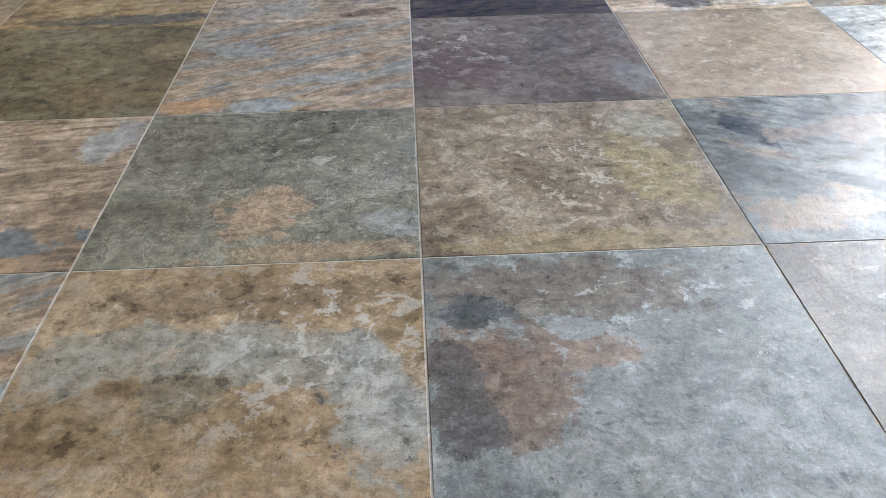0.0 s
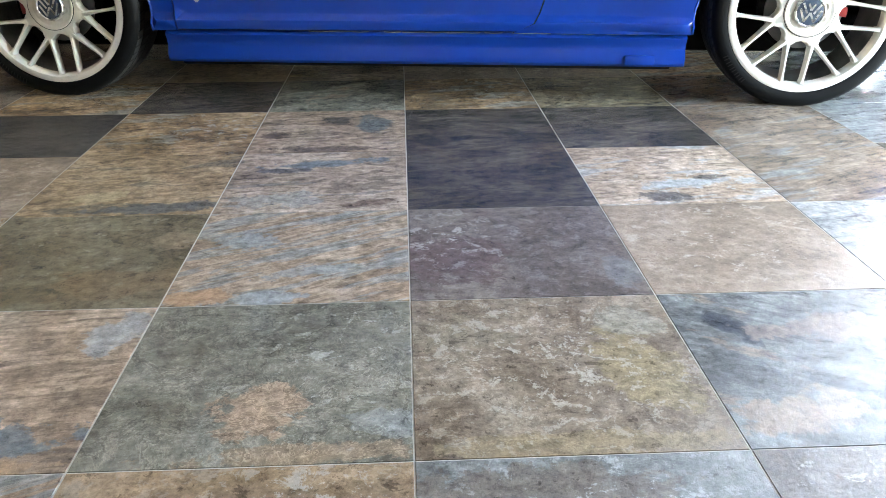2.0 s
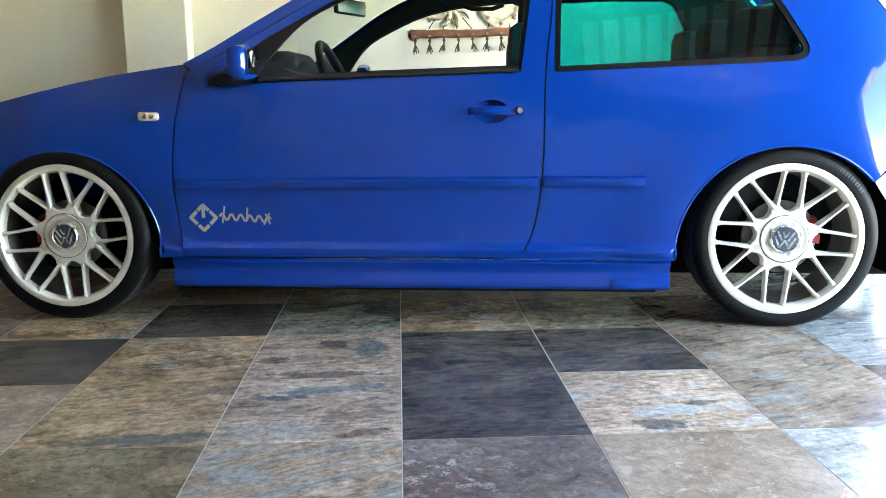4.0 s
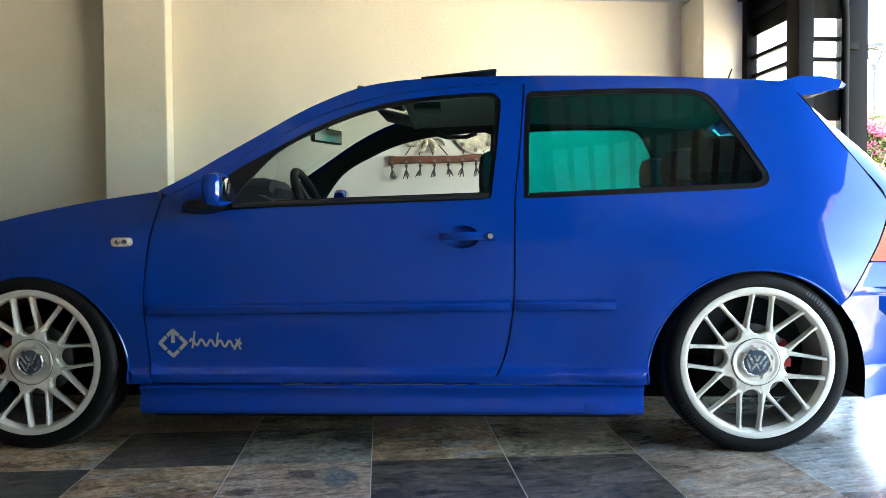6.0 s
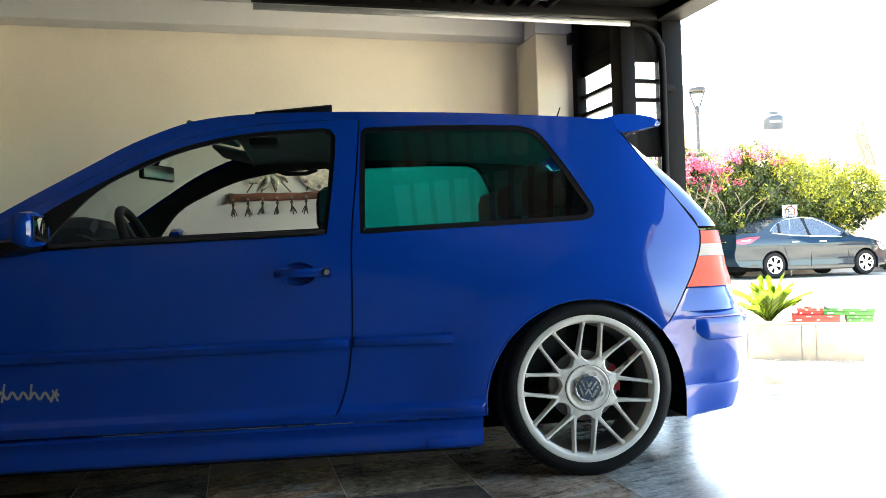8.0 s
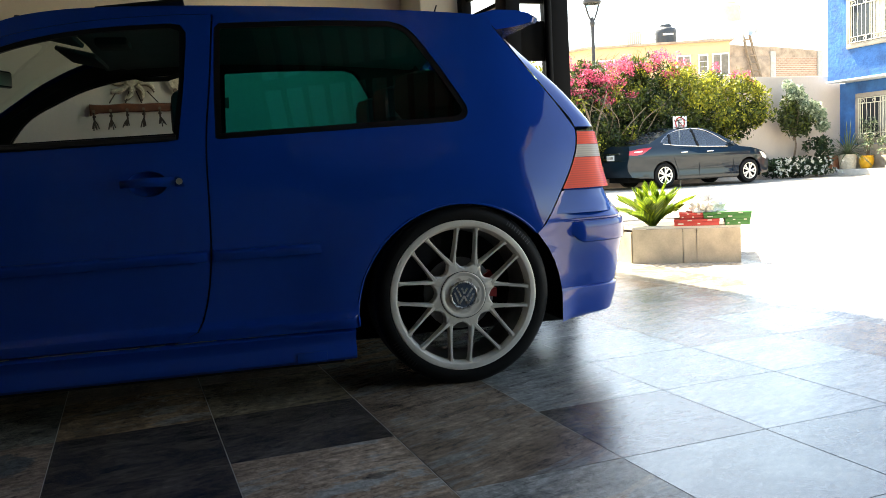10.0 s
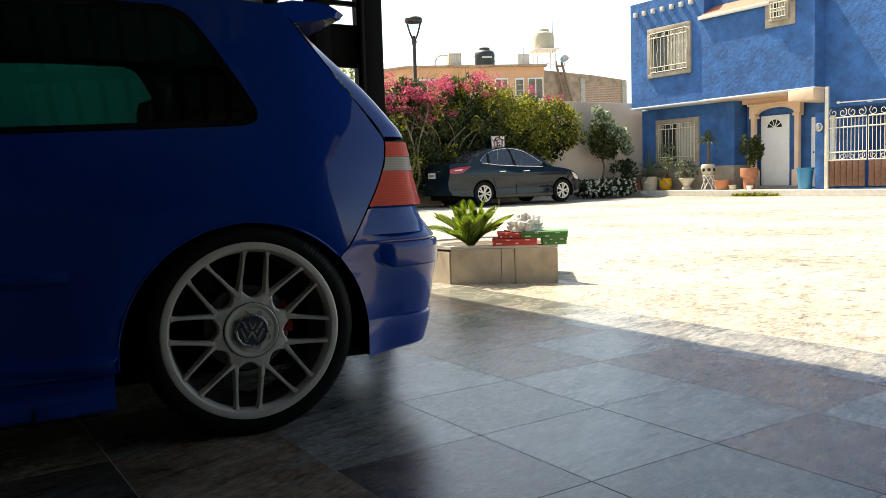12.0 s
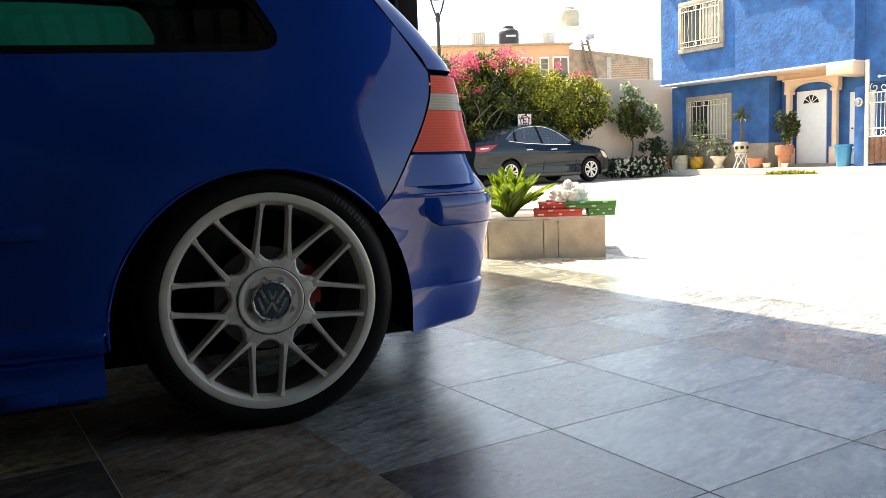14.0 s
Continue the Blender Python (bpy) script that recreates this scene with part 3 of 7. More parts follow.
def mesh_part(name, me, mat, parent=None, label="", smooth=True, angle=38):
    if not me.materials:
        me.materials.append(M[mat] if isinstance(mat, str) else mat)
    if smooth and len(me.polygons):
        me.polygons.foreach_set("use_smooth", [True] * len(me.polygons))
        me.set_sharp_from_angle(angle=radians(angle))
    ob = new(name, me)
    ob.parent = parent
    if label:
        tagged(ob, label)
    return ob


def thing(name, label, category, m=None, group="", kind=""):
    ob = new(name)
    ob.empty_display_size = 0.1
    ob.matrix_world = m if m is not None else Matrix()
    return tagged(ob, label, category, group, kind)


def merge(bm, other):
    """Adds another bmesh to bm and frees it."""
    made = [bm.verts.new(v.co) for v in other.verts]
    other.verts.index_update()
    for f in other.faces:
        bm.faces.new([made[v.index] for v in f.verts])
    other.free()
    return bm


def box(x0, x1, y0, y1, z0, z1, bevel=0.0, bm=None, seg=2):
    b = bmesh.new()
    bmesh.ops.create_cube(b, size=1.0)
    for v in b.verts:
        v.co = ((x0 + x1) / 2 + v.co.x * (x1 - x0), (y0 + y1) / 2 + v.co.y * (y1 - y0), (z0 + z1) / 2 + v.co.z * (z1 - z0))
    if bevel:
        bmesh.ops.bevel(b, geom=b.edges[:], offset=bevel, segments=seg, profile=0.5, affect="EDGES")
    return merge(bm, b) if bm else b


def moved(bm, m):
    bmesh.ops.transform(bm, matrix=m, verts=bm.verts)
    return bm


def lathe(profile, n=32, m=None, bm=None, closed=False):
    """Turns (radius, height) points about z."""
    b = bmesh.new()
    rings = []
    for r, h in profile:
        if r < 1e-5:
            rings.append([b.verts.new((0, 0, h))])
        else:
            rings.append([b.verts.new((r * math.cos(2 * math.pi * i / n), r * math.sin(2 * math.pi * i / n), h)) for i in range(n)])
    pairs = list(zip(rings, rings[1:])) + ([(rings[-1], rings[0])] if closed else [])
    for a, c in pairs:
        for i in range(n):
            j = (i + 1) % n
            if len(a) == 1 and len(c) == 1:
                continue
            if len(a) == 1:
                b.faces.new((a[0], c[i], c[j]))
            elif len(c) == 1:
                b.faces.new((a[i], c[0], a[j]))
            else:
                b.faces.new((a[i], c[i], c[j], a[j]))
    if m is not None:
        moved(b, m)
    return merge(bm, b) if bm else b


def grid(rows, bm=None, close=False):
    """A skin over rows of points."""
    b = bm or bmesh.new()
    vs = [[b.verts.new(p) for p in r] for r in rows]
    for a, c in zip(vs, vs[1:]):
        n = len(a)
        for i in range(n if close else n - 1):
            j = (i + 1) % n
            b.faces.new((a[i], a[j], c[j], c[i]))
    return b


def loft(rings, bm=None):
    """A closed skin over rings of points, with both ends capped."""
    b = bmesh.new()
    vs = [[b.verts.new(p) for p in r] for r in rings]
    for a, c in zip(vs, vs[1:]):
        for i in range(len(a)):
            j = (i + 1) % len(a)
            b.faces.new((a[i], a[j], c[j], c[i]))
    b.faces.new(vs[0][::-1])
    b.faces.new(vs[-1])
    return merge(bm, b) if bm else b


def tube(points, r, n=8, bm=None, taper=None):
    pts = [Vector(p) for p in points]
    rings = []
    for i, p in enumerate(pts):
        d = (pts[min(i + 1, len(pts) - 1)] - pts[max(i - 1, 0)]).normalized()
        s = d.cross(Vector((0.31, 0.17, 0.93))).normalized()
        u = d.cross(s)
        rr = r if taper is None else r + (taper - r) * i / (len(pts) - 1)
        rings.append([p + rr * (math.cos(2 * math.pi * k / n) * s + math.sin(2 * math.pi * k / n) * u) for k in range(n)])
    return loft(rings, bm)


def smooth_line(pts, step=0.03):
    """A Catmull-Rom curve through the points."""
    P = [Vector(p) for p in pts]
    out = []
    for i in range(len(P) - 1):
        a, b, c, d = P[max(i - 1, 0)], P[i], P[i + 1], P[min(i + 2, len(P) - 1)]
        n = max(1, round((c - b).length / step))
        for k in range(n):
            t = k / n
            out.append(0.5 * (2 * b + (c - a) * t + (2 * a - 5 * b + 4 * c - d) * t * t + (3 * b - a - 3 * c + d) * t ** 3))
    return [tuple(v) for v in out + [P[-1]]]


def inside(p, poly):
    x, y = p
    odd, j = False, len(poly) - 1
    for i in range(len(poly)):
        (xi, yi), (xj, yj) = poly[i], poly[j]
        if (yi > y) != (yj > y) and x < (xj - xi) * (y - yi) / (yj - yi) + xi:
            odd = not odd
        j = i
    return odd


def sheet(outline, holes, lift, res=0.035, flange=0.0, ledges=()):
    """A curved panel: the flat outline (x, z) with holes, each point set to y = lift(x, z); its rims turn inwards by flange."""
    from mathutils.geometry import delaunay_2d_cdt
    loops = [outline] + list(holes)
    pts, edges = [], []
    for lp in loops:
        k = len(pts)
        pts += [Vector(p) for p in lp]
        edges += [(k + i, k + (i + 1) % len(lp)) for i in range(len(lp))]
    rim = list(pts)
    x0, x1 = min(p[0] for p in outline), max(p[0] for p in outline)
    z0, z1 = min(p[1] for p in outline), max(p[1] for p in outline)
    near = np.array([tuple(p) for p in rim])
    gz = z0 + res / 2
    row = 0
    while gz < z1:
        gx = x0 + (res / 2 if row % 2 else res)
        while gx < x1:
            if not any(abs(gz - q) < 0.012 for q in ledges) and inside((gx, gz), outline) and not any(inside((gx, gz), h) for h in holes):
                if ((near - (gx, gz)) ** 2).sum(1).min() > (0.45 * res) ** 2:
                    pts.append(Vector((gx, gz)))
            gx += res
        gz += res * 0.87
        row += 1
    for gz in ledges:
        for gx in np.arange(x0 + 0.01, x1, 0.03):
            if inside((gx, gz), outline) and not any(inside((gx, gz), h) for h in holes) and ((near - (gx, gz)) ** 2).sum(1).min() > 0.006 ** 2:
                pts.append(Vector((gx, gz)))
    vs, _, fs, *_ = delaunay_2d_cdt(pts, edges, [], 0, 1e-6)
    b = bmesh.new()
    made = [b.verts.new((v[0], lift(v[0], v[1]), v[1])) for v in vs]
    for f in fs:
        c = sum((vs[i] for i in f), Vector((0, 0))) / 3
        if inside(c, outline) and not any(inside(c, h) for h in holes):
            b.faces.new([made[i] for i in f])
    for v in [v for v in b.verts if not v.link_faces]:
        b.verts.remove(v)
    if flange:
        edge = [e for e in b.edges if e.is_boundary]
        got = bmesh.ops.extrude_edge_only(b, edges=edge)["geom"]
        for v in got:
            if isinstance(v, bmesh.types.BMVert):
                v.co.y += flange
    return b


def pchip(xs, ys):
    xs, ys = np.array(xs), np.array(ys)
    h, d = np.diff(xs), np.diff(ys) / np.diff(xs)
    m = np.zeros_like(ys)
    m[0], m[-1] = d[0], d[-1]
    for i in range(1, len(xs) - 1):
        m[i] = 0 if d[i - 1] * d[i] <= 0 else 2 * d[i - 1] * d[i] / (d[i - 1] + d[i])

    def f(x):
        i = int(np.clip(np.searchsorted(xs, x) - 1, 0, len(h) - 1))
        t = min(max((x - xs[i]) / h[i], 0), 1)
        return float((1 + 2 * t) * (1 - t) ** 2 * ys[i] + t * (1 - t) ** 2 * h[i] * m[i] + t * t * (3 - 2 * t) * ys[i + 1] + t * t * (t - 1) * h[i] * m[i + 1])
    return f


def arc(cx, cz, r, a0, a1, n=16):
    return [(cx + r * math.cos(radians(a0 + (a1 - a0) * i / n)), cz + r * math.sin(radians(a0 + (a1 - a0) * i / n))) for i in range(n + 1)]


def flip(bm, width):
    """Mirrors a part of the car to its other side."""
    for v in bm.verts:
        v.co.y = width - v.co.y
    bmesh.ops.reverse_faces(bm, faces=bm.faces)
    return bm


# ---- the garage ----
TILE = 0.45
WALL_Y, BACK_Y, END_X, GATE_X, CEIL = 4.5, -3.6, -3.15, 2.65, 2.40


def structure(name, bm, mat, label, category="wall"):
    return tagged(part(name, bm, mat, smooth=False), label, category, kind="structure")


structure("ground", box(-300, 500, -400, 500, -0.6, -0.022), "concrete", "sunlit pale concrete street and ground", "ground")
floor = structure("floor", box(END_X - 0.2, 4.28, BACK_Y - 0.2, WALL_Y + 0.2, -0.021, -0.0009), "grout", "floor of slate-look tiles with pale grout", "floor")
structure("wall_north", box(END_X - 0.15, 2.29, WALL_Y, WALL_Y + 0.15, -0.02, CEIL - 0.002), "wall_paint", "cream painted garage wall")
structure("wall_west", box(END_X - 0.15, END_X, BACK_Y, WALL_Y, -0.02, CEIL - 0.002), "far_wall", "unseen grey-brown end wall, dark to cut bounced light")
structure("wall_south", box(END_X - 0.15, GATE_X, BACK_Y - 0.15, BACK_Y, -0.02, CEIL - 0.002), "south_wall", "plain grey painted wall closing the garage")
# unseen block over the ceiling, added to keep the sun out
structure("upper_storey", box(END_X - 0.15, 2.56, BACK_Y - 0.15, WALL_Y + 0.15, 2.552, 5.6), "wall_paint", "unseen cream block added over the garage to block the sun", "house")
structure("ceiling", box(END_X - 0.15, 2.95, BACK_Y - 0.15, WALL_Y + 0.15, CEIL, 2.55), "white_paint", "white painted garage ceiling slab", "ceiling")
# unseen slab, added to stop sun slanting in from the north
structure("canopy", box(2.29, 2.95, WALL_Y + 0.152, 5.8, CEIL, 2.55), "white_paint", "unseen white slab added to shade the floor by the side entrance", "canopy")
structure("beam", box(END_X, 2.29, 4.32, WALL_Y - 0.002, 2.245, CEIL - 0.002, 0.006), "white_paint", "white painted beam along the top of the wall", "beam")
structure("pillar", box(-1.66, -1.28, 4.34, WALL_Y - 0.002, -0.02, 2.243, 0.008), "wall_paint", "cream painted pillar standing proud of the wall", "pillar")
structure("corner_pillar", box(2.055, 2.31, 4.11, WALL_Y - 0.002, -0.02, 2.218, 0.008), "wall_paint", "cream painted pillar beside the gate", "pillar")
structure("lintel_north", box(2.055, 2.31, 4.11, 4.318, 2.22, CEIL - 0.002), "white_paint", "white painted block over the pillar", "beam")
# unseen wall; where it ends sets how much daylight enters
structure("wall_east", box(GATE_X - 0.12, GATE_X + 0.05, BACK_Y + 0.001, -0.12, -0.02, CEIL - 0.002), "far_wall", "unseen grey-brown wall added to limit the opening's daylight")

# tiles, by column and row
NAMED = {
    (-2, -1): "rust", (-1, -1): "ochre_grey", (0, -1): "blue_rust", (1, -1): "purple", (2, -1): "pink",
    (-3, 0): "pink", (-2, 0): "pink_brown", (-1, 0): "green_swirl", (0, 0): "olive_speck", (1, 0): "blue_crack", (2, 0): "purple",
    (-3, 1): "ochre", (-2, 1): "olive_dim", (-1, 1): "rust_bands", (0, 1): "purple_speck", (1, 1): "tan", (2, 1): "grey",
    (-3, 2): "tan", (-2, 2): "ochre_swept", (-1, 2): "pink_blue", (0, 2): "dark", (1, 2): "pink_grey", (2, 2): "rust_sheen", (3, 2): "dark_sheen",
    (-4, 3): "tan", (-3, 3): "dark", (-2, 3): "ochre", (-1, 3): "pink_blot", (0, 3): "dark", (1, 3): "dark", (2, 3): "rust_sheen", (3, 3): "grey_sheen", (4, 3): "green_sheen",
    (-4, 4): "purple", (-3, 4): "ochre", (-2, 4): "dark", (-1, 4): "green", (0, 4): "ochre", (1, 4): "olive", (2, 4): "rust_sheen", (3, 4): "grey_sheen",
}
tile_mesh = {}


def tile_for(kind, x0, x1):
    key = (kind, round(x0, 3), round(x1, 3))
    if key not in tile_mesh:
        b = bmesh.new()
        h, e, g = TILE / 2, 0.0005, 0.0012
        ring = lambda d, z: [b.verts.new(p) for p in ((x0 + d, -h + d, z), (x1 - d, -h + d, z), (x1 - d, h - d, z), (x0 + d, h - d, z))]
        lo, mid, top = ring(g, -0.008), ring(g, -0.0008), ring(g + e, 0.0)
        for a, c in ((lo, mid), (mid, top)):
            for i in range(4):
                b.faces.new((a[i], a[(i + 1) % 4], c[(i + 1) % 4], c[i]))
        b.faces.new(top)
        me = bpy.data.meshes.new("tile")
        b.to_mesh(me)
        b.free()
        me.materials.append(SLATES[kind])
        tile_mesh[key] = me
    return tile_mesh[key]


def lay_tiles():
    rnd = random.Random(5)
    kinds = ["ochre", "blue", "olive", "green", "rust", "pink", "tan", "purple", "grey", "grey", "tan", "dark"]
    for j in range(-8, 10):
        for i in range(-7, 10):
            kind = NAMED.get((i, j), rnd.choice(kinds))
            # greyer, glossier kinds toward the opening stand in for reflected sky
            if i > 2 and (i, j) not in NAMED:
                # columns past the shadow edge take the kind with sunlight in its colour
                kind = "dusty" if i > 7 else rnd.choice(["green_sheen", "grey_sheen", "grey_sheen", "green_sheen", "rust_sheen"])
            if j * TILE + 0.2 > WALL_Y or i * TILE < END_X - 0.1:
                continue
            right = TILE / 2 if i < 9 else 4.275 - 9.5 * TILE
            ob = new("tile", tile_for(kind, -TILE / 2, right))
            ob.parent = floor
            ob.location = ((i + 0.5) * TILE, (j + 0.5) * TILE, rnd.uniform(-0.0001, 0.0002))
            ob.rotation_euler = (rnd.uniform(-0.0003, 0.0003), rnd.uniform(-0.0003, 0.0003), 0)


# ---- the gate and the raised garage door ----
def fixed_gate():
    g = thing("side_gate", "dark brown steel side gate with horizontal slats", "gate", kind="structure")
    z0, z1 = 0.0, 2.38
    # leaf along y
    x, ya, yb = 2.36, 4.108, 3.56
    part("gate_frame", box(2.313, x + 0.02, ya - 0.05, ya + 0.06, z0, z1, 0.003), "gate_metal", g)
    part("gate_frame", box(x - 0.05, 2.398, yb - 0.14, yb, z0, z1, 0.003), "gate_metal", g)
    for a, b in ((2.07, z1), (1.92, 2.02), (0.0, 0.35), (0.9, 1.0)):
        part("panel", box(x - 0.008, x + 0.008, yb + 0.001, ya - 0.051, a, b, 0.002), "gate_metal", g)
    part("gate_rail", box(x - 0.018, x + 0.018, yb + 0.001, ya - 0.051, 2.021, 2.069, 0.003), "gate_metal", g)
    for k in range(11):
        z = 1.789 - k * 0.115
        if 0.88 < z < 1.02:
            continue
        part("slat", box(x - 0.016, x + 0.016, yb + 0.001, ya - 0.051, z - 0.013, z + 0.013, 0.003), "gate_metal", g)
    # leaf along x
    y, xa, xb = 3.47, 2.40, 2.575
    for a, b in ((1.889, z1), (1.33, 1.555), (0.0, 0.3), (0.85, 0.98)):
        part("panel", box(xa, xb, y - 0.008, y + 0.008, a, b, 0.002), "gate_metal", g)
    for z in (1.776, 1.665, 1.21, 1.09, 0.74, 0.62, 0.5, 0.38):
        part("slat", box(xa, xb, y - 0.016, y + 0.016, z - 0.012, z + 0.012, 0.003), "gate_metal", g)
    part("gate_post", box(xb + 0.001, xb + 0.13, y - 0.05, y + 0.05, z0, z1, 0.004), "gate_metal", g)
    return g


def raised_door():
    d = thing("garage_door", "dark brown steel garage door raised under the ceiling", "garage door")
    z, y0, y1, x0, x1 = 2.14, -2.85, 3.36, 0.28, 2.49
    part("edge_rail", box(x0, x1, y1 - 0.05, y1, z - 0.04, z + 0.03, 0.004), "gate_metal", d)
    part("edge_rail", box(x0, x1, y0, y0 + 0.05, z - 0.04, z + 0.03, 0.004), "gate_metal", d)
    part("edge_rail", box(x0 - 0.05, x0 - 0.001, y0, y1, z - 0.04, z + 0.03, 0.004), "gate_metal", d)
    part("edge_rail", box(x1 + 0.001, x1 + 0.05, y0, y1, z - 0.04, z + 0.03, 0.004), "gate_metal", d)
    for k in range(8):
        y = y0 + 0.70 + k * 0.70
        part("crossbar", box(x0, x1 - 0.001, y - 0.02, y + 0.02, z - 0.03, z + 0.02, 0.003), "gate_metal", d)
    part("panel", box(1.88, x1 - 0.002, y0 + 0.051, y1 - 0.051, z + 0.021, z + 0.029), "gate_metal", d)
    part("panel", box(x0 + 0.001, 0.68, y0 + 0.051, y1 - 0.051, z + 0.021, z + 0.029), "gate_metal", d)
    for k in range(11):
        x = 0.77 + k * 0.105
        part("slat", box(x - 0.014, x + 0.014, y0 + 0.051, y1 - 0.051, z - 0.012, z + 0.018, 0.002), "gate_metal", d)
    t = thing("door_track", "steel track and curved guide of the garage door", "track")
    part("rail", box(0.24, 2.36, 3.385, 3.40, 2.075, 2.105, 0.002), "galvanised", t, "galvanised rail")
    bend = [(2.36, 3.392, 2.09), (2.44, 3.392, 2.085), (2.50, 3.392, 2.05), (2.54, 3.392, 1.98), (2.555, 3.392, 1.88), (2.555, 3.392, 1.2), (2.555, 3.392, 0.02)]
    part("guide", tube(smooth_line(bend, 0.05), 0.022, 10), "gate_metal", t)
    part("bracket", box(2.55, 2.64, 3.40, 3.419, 1.71, 1.75, 0.002), "gate_metal", t)
    structure("gate_lintel", box(GATE_X - 0.06, GATE_X + 0.06, 0.552, 3.419, 2.13, CEIL - 0.002, 0.004), "gate_metal", "dark steel beam over the garage opening", "beam")


def coat_rack():
    r = thing("key_rack", "wooden key rack with rope tassels hung on the wall", "rack")
    y = WALL_Y - 0.012
    rows = []
    for i in range(17):
        t = i / 16
        x = 0.094 + t * 0.80
        dip = -0.038 + 0.028 * t + 0.004 * math.sin(t * 9) + 0.002 * math.sin(t * 31)
        e = 0.010 if i in (0, 16) else 0.0
        rows.append([(x, y + o, z + dip) for o, z in ((0.008, 1.201 - e), (-0.014, 1.201 - e), (-0.018, 1.206 - e), (-0.018, 1.245 + e), (-0.014, 1.250 + e), (0.008, 1.250 + e))])
    part("board", loft(rows), "wood", r, angle=25)
    rnd = random.Random(3)
    for k in range(9):
        x = 0.117 + k * 0.0915
        zt = -0.038 + 0.0032 * k
        part("peg", lathe([(0, 0.035), (0.009, 0.035), (0.007, 0.02), (0.007, 0)], 10, pose(x, y - 0.018, 1.215 + zt, 90)), "old_wood", r)
        b = tube([(x, y - 0.038, 1.222 + zt), (x + rnd.uniform(-0.004, 0.004), y - 0.04, 1.185 + zt), (x, y - 0.036, 1.160 + zt)], 0.0055, 6)
        merge(b, lathe([(0, 0.010), (0.009, 0.006), (0.010, -0.004), (0, -0.010)], 8, pose(x, y - 0.038, 1.185 + zt)))
        lean = rnd.uniform(-0.012, 0.012)
        for q in range(5):
            s = (q - 2) * rnd.uniform(0.006, 0.011) + lean
            tube([(x, y - 0.037, 1.166 + zt), (x + s * 0.6, y - 0.038, 1.140 + zt), (x + s, y - 0.034, 1.112 + zt + rnd.uniform(-0.01, 0.012))], 0.0034, 5, b)
        part("tassel", b, "rope", r)
    # hung reliefs above the rack
    s = thing("clay_sun", "painted clay sun ornament hanging on ropes above the rack", "ornament")
    cx, cz = 0.340, 1.356
    b = lathe([(0, 0.02), (0.03, 0.018), (0.05, 0.0)], 20, pose(cx, y, cz, 90))
    part("face", b, "clay_relief", s)
    for k in range(9):
        a = k * 2 * math.pi / 9 + 0.15
        p = [(cx + math.cos(a + 0.35 * math.sin(q * 22)) * q, y - 0.010, cz + math.sin(a + 0.35 * math.sin(q * 22)) * q * 0.8) for q in (0.045, 0.07, 0.095, 0.12, 0.14)]
        b = tube(p, 0.017, 8, taper=0.009)
        part("ray", b, "clay_relief", s)
        part("ray_edge", tube([(x, yy + 0.004, z - 0.013) for x, yy, z in p], 0.006, 5), "old_wood", s)
    for x0, x1 in ((-0.09, -0.135), (-0.02, -0.045), (0.02, 0.045), (0.08, 0.14)):
        part("cord", tube([(cx + x0, y - 0.006, cz - 0.06), (cx + x1, y - 0.02, 1.225)], 0.004, 5), "rope", s)
    d = thing("clay_disc", "painted clay disc ornament hung above the rack", "ornament")
    cx, cz = 0.665, 1.378
    part("rim", lathe([(0.135, 0.0), (0.14, 0.015), (0.12, 0.022), (0.1, 0.015), (0.098, 0)], 40, pose(cx, y, cz, 90)), "clay_relief", d)
    part("plate", lathe([(0, 0.006), (0.1, 0.006), (0.1, 0)], 32, pose(cx, y, cz, 90)), "clay_relief", d)
    for k in range(8):
        a = k * math.pi / 4
        part("spot", lathe([(0, 0.012), (0.011, 0.008), (0.014, 0)], 10, pose(cx + 0.118 * math.cos(a), y - 0.018, cz + 0.118 * math.sin(a), 90)), "old_wood", d)
    for x1 in (-0.07, 0.05):
        part("cord", tube([(cx + x1, y - 0.006, cz - 0.11), (cx + x1 * 1.2, y - 0.02, 1.232)], 0.004, 5), "rope", d)
    q = thing("wall_box", "small black box on the pillar beside the gate", "box")
    part("body", box(2.27, 2.32, 4.05, 4.108, 2.145, 2.215, 0.004), "black_trim", q)


fixed_gate()
raised_door()
coat_rack()


# ---- the blue hatchback ----
CAR_W = 1.72
CAR = pose(1.302, 1.778, 0, 0, 0, -7.0)
_side = pchip([0.08, 0.20, 0.235, 0.262, 0.268, 0.282, 0.29, 0.38, 0.52, 0.64, 0.76, 0.86, 0.95, 1.10, 1.25, 1.31, 1.345, 1.37],
              [0.030, 0.010, -0.006, -0.013, -0.012, 0.005, 0.007, 0.004, -0.004, 0.000, 0.016, 0.045, 0.085, 0.160, 0.235, 0.275, 0.315, 0.40])


LEDGES = (0.255, 0.262, 0.2665, 0.2835, 0.290, 0.305)


def side(x, z):
    """How far the left flank lies inside the tyre's face, at x along the car and height z."""
    y = _side(z) + 0.62 * max(0, x - 0.18) ** 2 + 0.5 * max(0, -2.55 - x) ** 2
    for cx in (0.0, -2.520):
        r = math.hypot(x - cx, z - 0.255)
        y -= (0.021 if cx == 0.0 else 0.009) * max(0.0, 1 - ((r - 0.39) / (0.30 if r > 0.39 else 0.13)) ** 2) ** 3
    return y


